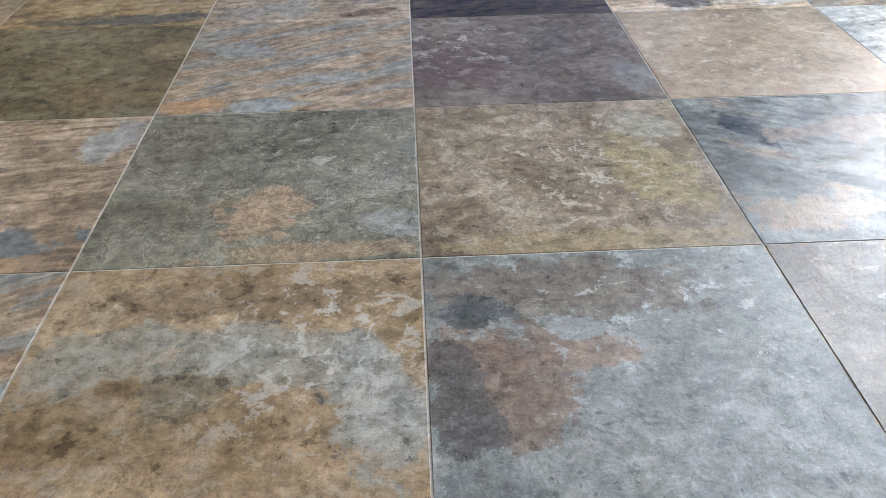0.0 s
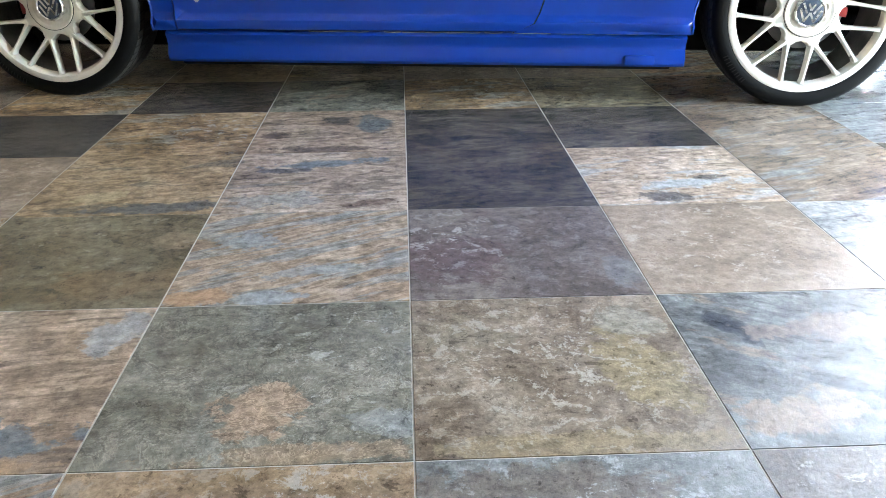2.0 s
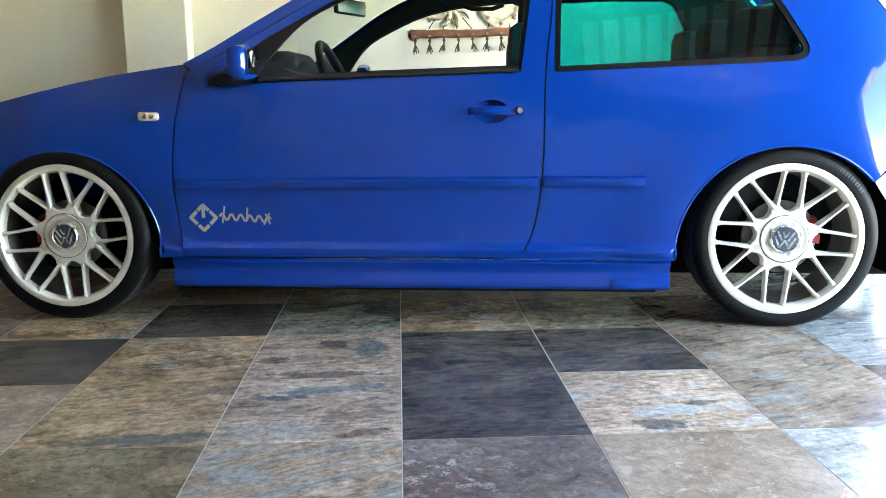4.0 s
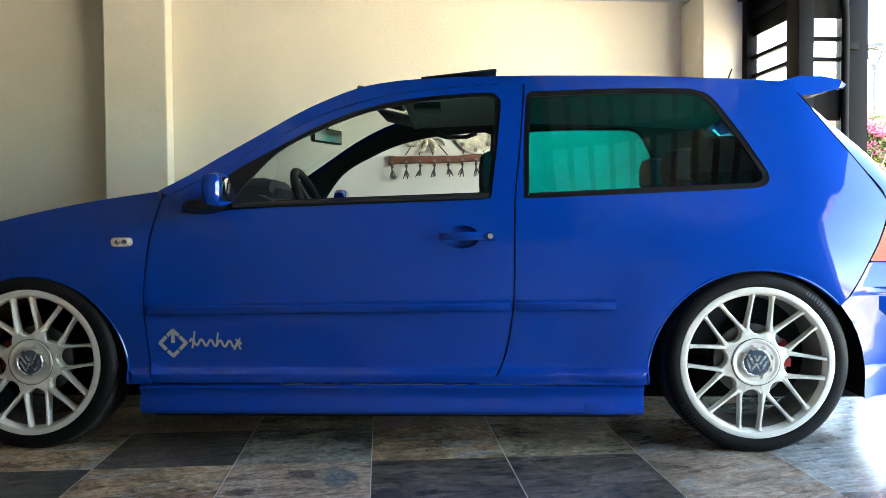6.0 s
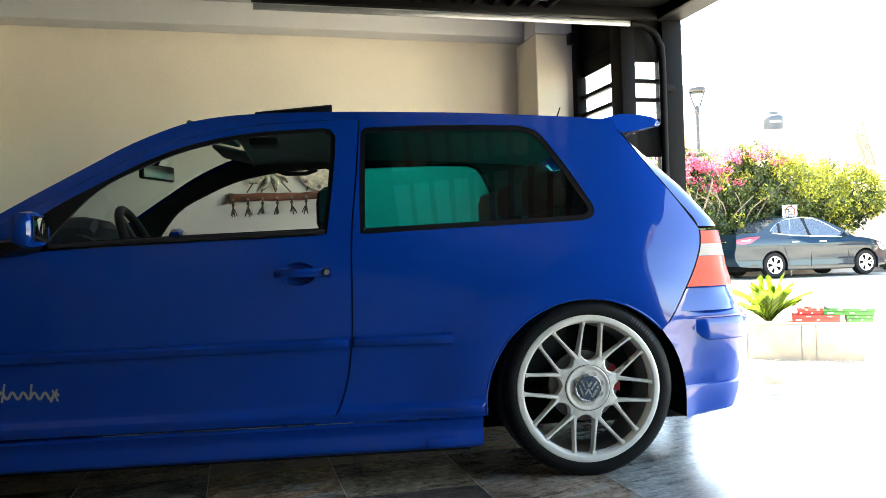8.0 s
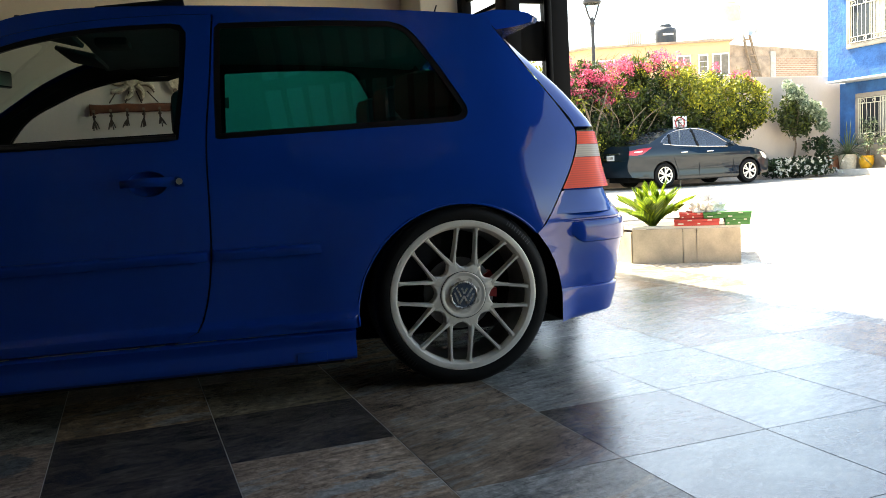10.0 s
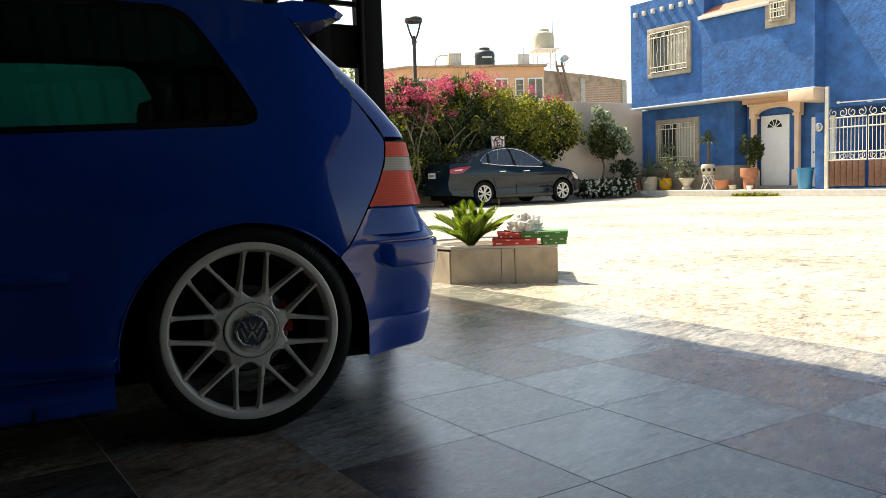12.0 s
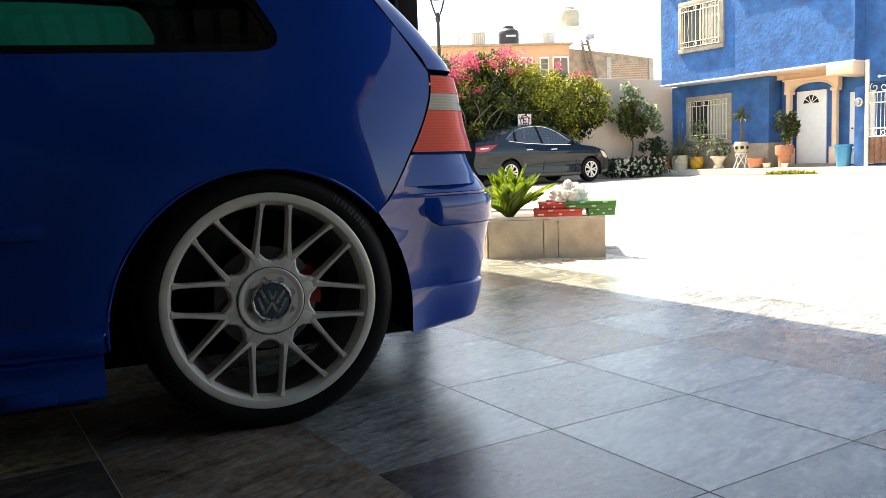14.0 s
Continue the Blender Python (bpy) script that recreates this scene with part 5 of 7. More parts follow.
def bumper_skin(car, plan, push, zs, skip, way, name):
    """A bumper wrapped round one end of the car: the plan line pushed in or out with height; its sides end at the wheel arch."""
    W = CAR_W

    def edge(z):
        if way < 0:
            return None
        if z <= 0.255:
            return 0.360
        if z <= 0.505:
            return math.sqrt(0.368 ** 2 - (z - 0.255) ** 2)
        return float(np.interp(z, [0.505, 0.53, 0.57, 0.612, 0.643], [0.285, 0.306, 0.336, 0.364, 0.384]))
    rows = []
    for z in zs:
        pts = [Vector(p) for p in smooth_line(plan, 0.02)]
        out = []
        for i, p in enumerate(pts):
            t = (pts[min(i + 1, len(pts) - 1)] - pts[max(i - 1, 0)]).normalized()
            out.append(p + Vector((t.y, -t.x)) * way * push(z) * min(1.0, 0.1 + i / 9))
        if way > 0:
            e = edge(z)
            out = [Vector((e, side(e, max(z, 0.24)) - 0.001))] + [q for q in out if q.x > e + 0.05]
        # the same number of points on every row
        run = [0.0]
        for q0, q1 in zip(out, out[1:]):
            run.append(run[-1] + (q1 - q0).length)
        half = []
        for d in np.linspace(0, 1, 34) ** 0.9 * run[-1]:
            half.append((float(np.interp(d, run, [q.x for q in out])), float(np.interp(d, run, [q.y for q in out])), z))
        rows.append(half + [(x, W - y, zz) for x, y, zz in half[::-1][1:]])
    return part(name, grid(rows), "blue_paint", car, angle=30)


def moulding_strip(car, plan, push, way):
    """The rubbing strip that stands proud of the rear bumper."""
    W = CAR_W
    line = [Vector(p) for p in smooth_line(plan, 0.02)]
    half = []
    for i, p in enumerate(line):
        t = (line[min(i + 1, len(line) - 1)] - line[max(i - 1, 0)]).normalized()
        if p.x > 0.40:
            half.append((p + Vector((t.y, -t.x)) * push(0.49) * min(1.0, 0.1 + i / 9), Vector((t.y, -t.x))))
    full = half + [(Vector((p.x, W - p.y)), Vector((n.x, -n.y))) for p, n in half[::-1][1:]]
    rings = []
    for i, (p, nrm) in enumerate(full):
        j = min(i, len(full) - 1 - i)
        k = (0.0, 0.75, 1.0)[min(j, 2)]
        low = (0.030, 0.010, 0.0)[min(j, 2)]
        rings.append([tuple(p + nrm * (o * k)) + (z + low * max(0.0, (0.515 - z) / 0.06),) for o, z in ((-0.006, 0.452), (0.004, 0.452), (0.008, 0.456), (0.0095, 0.466), (0.0095, 0.505), (0.008, 0.520), (0.005, 0.528), (-0.006, 0.530))])
    part("bumper_moulding", loft(rings), "blue_paint", car, angle=30)


def decal(car):
    """The grey sticker on the door: a broken diamond with an arrow, and a wavy mark."""
    bm = bmesh.new()
    lay = lambda x, z: (x, side(x, z) - 0.0015, z)

    def bar(p, q, w):
        p, q = Vector(p), Vector(q)
        n = Vector((-(q - p).y, (q - p).x)).normalized() * w / 2
        vs = [lay(*v) for v in (p + n, q + n, q - n, p - n)]
        bm.faces.new([bm.verts.new(v) for v in vs])
    cx, cz = -2.008, 0.373
    for a, b in (((-0.047, -0.002), (-0.023, 0.023)), ((-0.047, 0.002), (-0.023, -0.023)), ((0.047, -0.002), (0.023, 0.023)), ((0.047, 0.002), (0.023, -0.023)), ((-0.019, -0.027), (0.002, -0.047)), ((0.019, -0.027), (-0.002, -0.047)),
                 ((0.0, 0.0), (0.0, 0.040)), ((-0.020, 0.026), (0.002, 0.047)), ((0.020, 0.026), (-0.002, 0.047))):
        bar((cx + a[0], cz + a[1]), (cx + b[0], cz + b[1]), 0.0125)
    part("sticker", bm, "decal", car, "grey diamond sticker on the door", smooth=False)
    bm = bmesh.new()
    tilt = lambda q: 0.374 - 0.055 * (q + 1.86)
    wave = [(-1.950 + 0.182 * i / 60, tilt(-1.950 + 0.182 * i / 60) - 0.002 + 0.0115 * math.sin(i / 60 * 2 * math.pi * 5.5)) for i in range(61)]
    for p, q in zip(wave, wave[1:]):
        bar(p, q, 0.0082)
    for x0, lean, up, down in ((-1.936, 0.010, 0.036, 0.024), (-1.852, 0.006, 0.036, 0.012), (-1.782, 0.022, 0.020, 0.022), (-1.778, -0.016, 0.018, 0.020)):
        bar((x0 - lean * 0.5, tilt(x0) - down), (x0 + lean * 0.5, tilt(x0) + up), 0.0065)
    part("sticker", bm, "decal", car, "grey wavy sticker mark on the door", smooth=False)


def cabin(car):
    W = CAR_W
    part("dashboard", loft([[(x, y, z) for x, z in ((-2.05, 0.55), (-1.62, 0.55), (-1.60, 0.76), (-1.66, 0.86), (-1.74, 0.895), (-1.90, 0.905), (-2.04, 0.89))] for y in np.linspace(0.14, W - 0.14, 6)]), "interior", car, "black dashboard")
    part("instrument_hood", loft([[(x, y, 0.86 + (z - 0.86) * k) for x, z in ((-1.95, 0.86), (-1.73, 0.86), (-1.712, 0.925), (-1.728, 0.955), (-1.77, 0.966), (-1.85, 0.963), (-1.91, 0.945))] for y, k in ((0.25, 0.6), (0.28, 0.9), (0.34, 1.0), (0.52, 1.0), (0.58, 0.9), (0.61, 0.6))]), "interior", car, "black instrument hood")
    st = part("steering_wheel", lathe([(0.185 + 0.016 * math.cos(q), 0.016 * math.sin(q)) for q in np.linspace(0, 2 * math.pi, 10, endpoint=False)], 40, pose(-1.585, 0.43, 0.825, 0, 66, 0), closed=True), "seal", car, "black steering wheel")
    part("wheel_boss", lathe([(0, 0.03), (0.05, 0.028), (0.075, 0.0), (0.06, -0.03), (0, -0.03)], 24, pose(-1.585, 0.43, 0.825, 0, 66, 0)), "interior", st)
    for a in (0, 120, 240):
        b = box(0.05, 0.175, -0.018, 0.018, -0.008, 0.008, 0.004)
        part("spoke", moved(b, pose(-1.585, 0.43, 0.825, 0, 66, 0) @ pose(0, 0, 0, 0, 0, a + 90)), "interior", st)
    part("steering_column", tube([(-1.56, 0.43, 0.815), (-1.78, 0.43, 0.76)], 0.04, 10), "interior", car)
    turn = pose(-1.62, 0.87, 1.180, 0, 0, -24)
    mirror = part("rear_view_mirror", moved(box(-0.012, 0.010, -0.115, 0.115, -0.034, 0.034, 0.010), turn), "black_trim", car, "rear-view mirror")
    part("mirror_glass", moved(box(0.0105, 0.0125, -0.105, 0.105, -0.026, 0.026, 0.001), turn), "dim_mirror", mirror)
    part("mirror_stem", tube([(-1.63, 0.87, 1.20), (-1.60, 0.87, 1.262)], 0.010, 8), "black_trim", mirror)
    for y in (0.36, 1.0):
        part("sun_visor", moved(box(-0.16, 0.0, y, y + 0.38, -0.010, 0.010, 0.008), pose(-1.25, 0, 1.275, 0, 14, 0)), "visor_cloth", car, "grey sun visor")
    part("grab_handle", tube([(-1.15, W - 0.36, 1.235), (-1.10, W - 0.385, 1.215), (-1.0, W - 0.385, 1.215), (-0.95, W - 0.36, 1.235)], 0.011, 8), "interior", car)
    part("roof_lamp", box(-1.22, -1.10, 0.78, 0.94, 1.285, 1.315, 0.008), "interior", car)

    def seat(x, y, rear=False):
        s = part("seat", box(x - 0.50, x - 0.02, y - 0.25, y + 0.25, 0.34, 0.52, 0.05, seg=3), "seat_cloth", car, "dark cloth seat")
        back = [[(x + dx + lean, y + yy * k, z) for dx, yy in ((-0.06, -0.24), (-0.085, -0.10), (-0.085, 0.10), (-0.06, 0.24), (0.05, 0.23), (0.06, 0.0), (0.05, -0.23))] for z, lean, k in ((0.46, -0.06, 0.95), (0.60, -0.03, 1.0), (0.75, 0.0, 0.98), (0.86 + 0.05 * rear, 0.02, 0.88), (0.90 + 0.05 * rear, 0.03, 0.7))]
        part("backrest", loft(back), "seat_cloth", s)
        z0, w, d = (0.895, 0.12, 1.0) if not rear else (0.935, 0.13, 2.1)
        part("headrest", loft([[(x + 0.035 + a * k * d, y + b * k, z) for a, b in ((-0.05, -w), (-0.065, 0), (-0.05, w), (0.04, w), (0.05, 0), (0.04, -w))] for z, k in ((z0, 0.8), (z0 + 0.03, 1.0), (z0 + 0.11, 1.0), (z0 + 0.15, 0.9), (z0 + 0.165, 0.6))]), "seat_cloth", s)
    for y in (0.43, W - 0.43):
        seat(-0.905, y)
    for y in (0.36, W / 2, W - 0.36):
        seat(-0.03, y, True)


def wheel(car, cx, s):
    """An alloy wheel with eight forked spokes, its tyre, brake and badge; axle along y."""
    W = CAR_W
    put = (lambda b: b) if s == 1 else (lambda b: flip(b, W))
    spin = -5.5 if cx == 0.0 else 7.0
    hub = pose(cx, -0.018, 0.306, 90) @ pose(0, 0, 0, 0, 0, spin)          # local z points out of the car's left side
    R = 0.257
    tyre = [(R - 0.006, -0.012), (R + 0.004, 0.001), (R + 0.020, 0.004), (R + 0.037, -0.001), (R + 0.048, -0.011), (0.3085, -0.026), (0.3105, -0.050), (0.3105, -0.170), (0.307, -0.196), (R + 0.03, -0.222), (R - 0.01, -0.205)]
    w = part("wheel", put(lathe(tyre, 72, hub)), "rubber", car, "silver alloy wheel with a black tyre")
    b = bmesh.new()
    for k in range(66):
        a = k * 2 * math.pi / 66
        for y0, y1, r0, r1, sk in ((-0.018, -0.050, R + 0.0515, 0.3115, 0.030), (-0.056, -0.100, 0.3118, 0.3120, 0.022), (-0.106, -0.150, 0.3120, 0.3115, -0.022), (-0.156, -0.190, 0.3112, 0.3090, -0.03)):
            p = [(r, a + d) for r, d in ((r0, 0.0), (r1, sk), (r1, sk + 0.072), (r0, 0.072))]
            ys = (y0, y1, y1, y0)
            top = [b.verts.new(hub @ Vector((r * math.cos(q), r * math.sin(q), y))) for (r, q), y in zip(p, ys)]
            low = [b.verts.new(hub @ Vector(((r - 0.005) * math.cos(q), (r - 0.005) * math.sin(q), y))) for (r, q), y in zip(p, ys)]
            b.faces.new(top)
            for i in range(4):
                b.faces.new((low[i], low[(i + 1) % 4], top[(i + 1) % 4], top[i]))
    part("tread", put(b), "tread", w, "dusty tread blocks", smooth=False)["kind"] = "stuff"
    for a0 in (40, 215):
        b = bmesh.new()
        for k in range(5):
            a = radians(a0 + k * 4.6)
            for da in (0.0, 0.035):
                p = [(R + 0.022, a + da), (R + 0.038, a + da), (R + 0.038, a + da + 0.012), (R + 0.022, a + da + 0.012)]
                b.faces.new([b.verts.new(hub @ Vector((r * math.cos(q), r * math.sin(q), 0.0052 if r < R + 0.03 else -0.0005))) for r, q in p])
        part("sidewall_mark", put(b), "seal", w, smooth=False)
    rim = part("rim", put(lathe([(R - 0.006, -0.030), (R + 0.001, -0.008), (R, 0.0), (R - 0.006, 0.002), (R - 0.019, 0.0), (R - 0.026, -0.008), (R - 0.030, -0.030), (R - 0.030, -0.030)], 80, hub)), "silver", w)
    part("barrel", put(lathe([(R - 0.0295, -0.028), (R - 0.034, -0.06), (R - 0.042, -0.15), (R - 0.030, -0.200), (R - 0.006, -0.205)], 64, hub)), "rim_dark", rim, "dark grey inner barrel")
    # hub disc with eight lobes
    def plate(half):
        fall = pchip([0, 3.5, 6.5, 9.0, 11.0, 13.5, 22.5], [0.121, 0.1205, 0.117, 0.111, 0.106, 0.1005, 0.0945])
        prof = []
        for i in range(240):
            a = 1.5 * i
            prof.append((radians(a), fall(abs((a % 45) - 22.5))))
        return prof
    pf = plate(0)
    dish = hub @ pose(0, 0, -0.016)
    rows = [[dish @ Vector((r * k * math.cos(a), r * k * math.sin(a), z)) for a, r in pf] for k, z in ((0.5, 0.0), (0.94, -0.0005), (0.975, -0.002), (1.0, -0.006), (1.0, -0.035), (0.97, -0.040))]
    part("hub_plate", put(grid(rows, close=True)), "silver", rim, angle=24)
    for k in range(8):
        ac = radians(22.5 + 45 * k)
        for sg in (1, -1):
            ae = ac + sg * radians(14.3)
            an = ac + sg * radians(1.2)
            p0 = Vector((0.109 * math.cos(an), 0.109 * math.sin(an)))
            p1 = Vector((0.2315 * math.cos(ae), 0.2315 * math.sin(ae)))
            t = (p1 - p0).normalized()
            n = Vector((-t.y, t.x))
            rings = []
            for q, wd, top, bot in ((0.0, 0.0098, -0.003, -0.040), (0.14, 0.0070, -0.003, -0.040), (0.35, 0.0055, -0.004, -0.038), (0.7, 0.0049, -0.004, -0.036), (0.9, 0.0056, -0.004, -0.034), (1.0, 0.0095, -0.003, -0.032)):
                c = p0.lerp(p1, q)
                sink = -0.0125 * (1 - q) ** 1.3
                rings.append([hub @ Vector((c.x + n.x * o, c.y + n.y * o, z + sink)) for o, z in ((-wd, bot), (-wd, top - 0.006), (-wd * 0.55, top), (wd * 0.55, top), (wd, top - 0.006), (wd, bot))])
            part("spoke", put(loft(rings)), "silver", rim)
    part("centre_groove", put(lathe([(0.0795, 0.0014), (0.0815, 0.0014), (0.0815, -0.006)], 64, dish)), "seal", rim)
    part("centre_dish", put(lathe([(0.0795, 0.001), (0.077, 0.003), (0.072, 0.003), (0.060, -0.003), (0.045, -0.005)], 64, dish)), "silver", rim)
    b = bmesh.new()
    rows = []
    for r, z in ((0.049, -0.005), (0.0495, 0.004), (0.047, 0.009), (0.0445, 0.011), (0.043, 0.010), (0.0415, 0.006)):
        rows.append([dish @ Vector((r * (1 + 0.018 * math.cos(12 * a)) * math.cos(a), r * (1 + 0.018 * math.cos(12 * a)) * math.sin(a), z)) for a in np.linspace(0, 2 * math.pi, 64, endpoint=False)])
    part("centre_nut", put(grid(rows, b, True)), "dull_chrome", rim, "bright scalloped centre nut")
    bd = part("badge", put(lathe([(0, 0.0100), (0.033, 0.0094), (0.0405, 0.0080), (0.0415, 0.004)], 36, dish)), "badge", rim, "blue-grey centre badge")
    b = bmesh.new()
    for p, q in (((-0.022, 0.020), (-0.008, -0.004)), ((0.022, 0.020), (0.008, -0.004)), ((-0.008, 0.02), (0.0, 0.004)), ((0.008, 0.02), (0.0, 0.004)), ((-0.026, 0.006), (-0.012, -0.024)), ((0.026, 0.006), (0.012, -0.024)), ((-0.012, -0.024), (0.0, -0.002)), ((0.012, -0.024), (0.0, -0.002))):
        p, q = Vector(p), Vector(q)
        n = Vector((-(q - p).y, (q - p).x)).normalized() * 0.0026
        b.faces.new([b.verts.new(dish @ Vector((v.x * 1.28, v.y * 1.28, 0.0108))) for v in (p + n, q + n, q - n, p - n)])
    part("badge_mark", put(b), "dull_chrome", bd, smooth=False)
    part("valve", put(tube([hub @ Vector((0.175, -0.130, -0.03)), hub @ Vector((0.165, -0.122, -0.008))], 0.005, 8)), "chrome", rim)
    part("brake_disc", put(lathe([(0.06, -0.07), (0.125, -0.07), (0.125, -0.082), (0.06, -0.082)], 48, hub)), "disc", w, "steel brake disc")
    part("brake_hub", put(lathe([(0, -0.05), (0.062, -0.05), (0.066, -0.10), (0.066, -0.2)], 32, hub)), "under", w)
    for a0, a1 in ((0.38, 0.66), (-0.08, 0.16)) if cx == 0.0 else ((math.pi - 0.66, math.pi - 0.38), (math.pi - 0.16, math.pi + 0.14)):
        pts = [(r * math.cos(a), r * math.sin(a)) for a in np.linspace(a0, a1, 6) for r in (0.134,)]
        inn = [(0.088 * math.cos(a), 0.088 * math.sin(a)) for a in np.linspace(a1, a0, 6)]
        part("caliper", put(loft([[hub @ Vector((x, y, z)) for x, y in pts + inn] for z in (-0.060, -0.10)])), "caliper", w, "red brake caliper")
    part("backing_plate", put(lathe([(0, -0.108), (0.135, -0.108), (0.14, -0.115)], 36, hub)), "under", w)


make_hatchback()


# ---- outside: the planter by the gate ----
def prism(poly, a, b, axis="x", bm=None):
    """A solid with the outline poly, from a to b along the axis; poly is (y, z) for x, (x, z) for y, (x, y) for z."""
    at = {"x": lambda p, q: (q, p[0], p[1]), "y": lambda p, q: (p[0], q, p[1]), "z": lambda p, q: (p[0], p[1], q)}[axis]
    return loft([[at(p, a) for p in poly], [at(p, b) for p in poly]], bm)


def scatter(name, centres, count, spread, size, mat, parent, seed, label="", flat=0.0, droop=0.0):
    """Many small folded leaves in clumps round the centres, as one mesh."""
    rnd = np.random.RandomState(seed)
    C = np.repeat(np.array(centres, dtype=float), count, axis=0)
    n = len(C)
    d = rnd.normal(size=(n, 3))
    d /= np.linalg.norm(d, axis=1)[:, None]
    rad = rnd.uniform(0.35, 1.0, n)[:, None] ** 0.6
    P = C[:, :3] + d * rad * np.array(spread)
    P[:, 2] -= droop * rnd.uniform(0, 1, n) ** 2
    u = rnd.normal(size=(n, 3))
    u /= np.linalg.norm(u, axis=1)[:, None]
    v = np.cross(u, d + rnd.normal(scale=0.6, size=(n, 3)))
    v /= np.linalg.norm(v, axis=1)[:, None] + 1e-9
    w = np.cross(u, v)
    s = (size * rnd.uniform(0.6, 1.35, n))[:, None]
    verts = np.concatenate([P - u * s, P - v * s * 0.45 + w * s * 0.18, P + u * s, P + v * s * 0.45 + w * s * 0.18])
    faces = []
    for i in range(n):
        faces.append((i, i + n, i + 2 * n))
        faces.append((i, i + 2 * n, i + 3 * n))
    me = bpy.data.meshes.new(name)
    me.from_pydata(verts.tolist(), [], faces)
    ob = mesh_part(name, me, mat, parent, label, smooth=False)
    return ob


def planter():
    p = thing("planter", "low planter clad in brown tiles with a pale cement rim", "planter")
    a, b, d, e, f = (3.6, 4.9), (3.6, 4.17), (4.17, 3.71), (4.75, 4.43), (4.35, 4.9)
    H = 0.258
    inner = [(3.68, 4.84), (3.68, 4.21), (4.16, 3.82), (4.64, 4.42), (4.31, 4.84)]
    part("core", prism([(3.61, 4.89), (3.61, 4.176), (4.168, 3.724), (4.735, 4.43), (4.345, 4.89)], -0.02, H - 0.052, "z"), "mortar", p)
    part("soil", prism(inner, H - 0.049, H - 0.035, "z"), "soil", p)
    ring = [a, b, d, e, f]
    for i in range(5):
        o0, o1, i0, i1 = ring[i], ring[(i + 1) % 5], inner[i], inner[(i + 1) % 5]
        part("rim", prism([o0, o1, i1, i0], H - 0.016, H, "z"), "planter_cap", p, "pale cement rim")
    vb, vd = Vector(b), Vector(d)
    out = Vector((-(vb - vd).y, (vb - vd).x)).normalized() * -1
    if out.x > 0:
        out = -out
    def slab(p0, p1, z0, z1):
        q = [p0, p1, p1 + out * 0.009, p0 + out * 0.009]
        part("tile", prism([tuple(v) for v in q], z0, z1, "z"), "planter_tile", p)
    cuts = [0.0, 0.475, 0.60, 1.0]
    for s, t in zip(cuts, cuts[1:]):
        slab(vb.lerp(vd, s + 0.003), vb.lerp(vd, t - 0.003), -0.015, H - 0.018)
    for s, t in ((0.0, 0.5), (0.5, 1.0)):
        va, v2 = Vector(b).lerp(Vector(a), s + 0.004), Vector(b).lerp(Vector(a), t - 0.004)
        part("tile", prism([(va.x, va.y), (v2.x, v2.y), (v2.x - 0.009, v2.y), (va.x - 0.009, va.y)], -0.015, H - 0.036, "z"), "planter_tile", p)
    # cycad
    c = thing("cycad", "yellow-green cycad palm growing in the tiled planter", "plant", pose(3.80, 4.20, H - 0.085))
    part("stem", lathe([(0.05, 0.0), (0.06, 0.03), (0.045, 0.07), (0, 0.08)], 14), "bark", c)
    rnd = random.Random(11)
    for k in range(30):
        a0 = k * 2.399 + rnd.uniform(-0.2, 0.2)
        rise = rnd.uniform(0.72, 1.45)
        ln = rnd.uniform(0.27, 0.385)
        pts = []
        for i in range(13):
            t = i / 12
            r = ln * t * math.cos(rise) + 0.05 * t * t
            z = 0.06 + ln * t * math.sin(rise) - 0.13 * t * t * (1.3 - rise * 0.6)
            pts.append(Vector((r * math.cos(a0), r * math.sin(a0), z)))
        bm = tube(pts, 0.004, 5, taper=0.0015)
        sidev = Vector((-math.sin(a0), math.cos(a0), 0))
        for i in range(30):
            t = 0.10 + 0.88 * i / 29
            f0 = t * 12
            q = pts[int(min(f0, 11))].lerp(pts[int(min(f0, 11)) + 1], f0 - int(min(f0, 11)))
            fw = (pts[min(int(f0) + 1, 12)] - pts[max(int(f0) - 1, 0)]).normalized()
            w = 0.074 * math.sin(math.pi * (0.12 + 0.8 * t)) + 0.015
            for sg in (1, -1):
                tip = q + sidev * sg * w * 0.75 + fw * w * 1.0 + Vector((0, 0, 0.02))
                m = q.lerp(tip, 0.45) + Vector((0, 0, 0.006))
                e1 = fw * 0.009
                bm.faces.new([bm.verts.new(v) for v in (q, m + e1, tip, m - e1)])
        part("frond", bm, "cycad", c, smooth=False)
    # cartons and a bag on the rim
    yaw = math.degrees(math.atan2(d[1] - b[1], d[0] - b[0]))
    def carton(x, y, z, lx, ly, lz, turn, mat, label, cat="carton"):
        t = thing("carton", label, cat, pose(x, y, z, 0, 0, yaw + turn))
        part("box_body", box(-lx / 2, lx / 2, -ly / 2, ly / 2, 0.0, lz * 0.62, 0.002), mat, t)
        part("lid", box(-lx / 2 - 0.003, lx / 2 + 0.003, -ly / 2 - 0.003, ly / 2 + 0.003, lz * 0.63, lz, 0.002), mat, t)
        r = random.Random(int(lx * 1000))
        for k in range(4):
            xx = -lx / 2 + lx * (0.08 + 0.22 * k)
            part("print", box(xx, xx + lx * r.uniform(0.06, 0.17), -ly / 2 - 0.0045, -ly / 2 - 0.0031, lz * (0.74 if k % 2 else 0.22), lz * (0.9 if k % 2 else 0.42)), "card_print", t, "pale printed mark")
        return t
    carton(4.00, 3.965, H + 0.001, 0.30, 0.20, 0.046, 1, "card_red", "flat red carton lying on the planter rim")
    carton(4.205, 3.795, H + 0.001, 0.16, 0.20, 0.046, 3, "card_green", "flat green carton beside the red one")
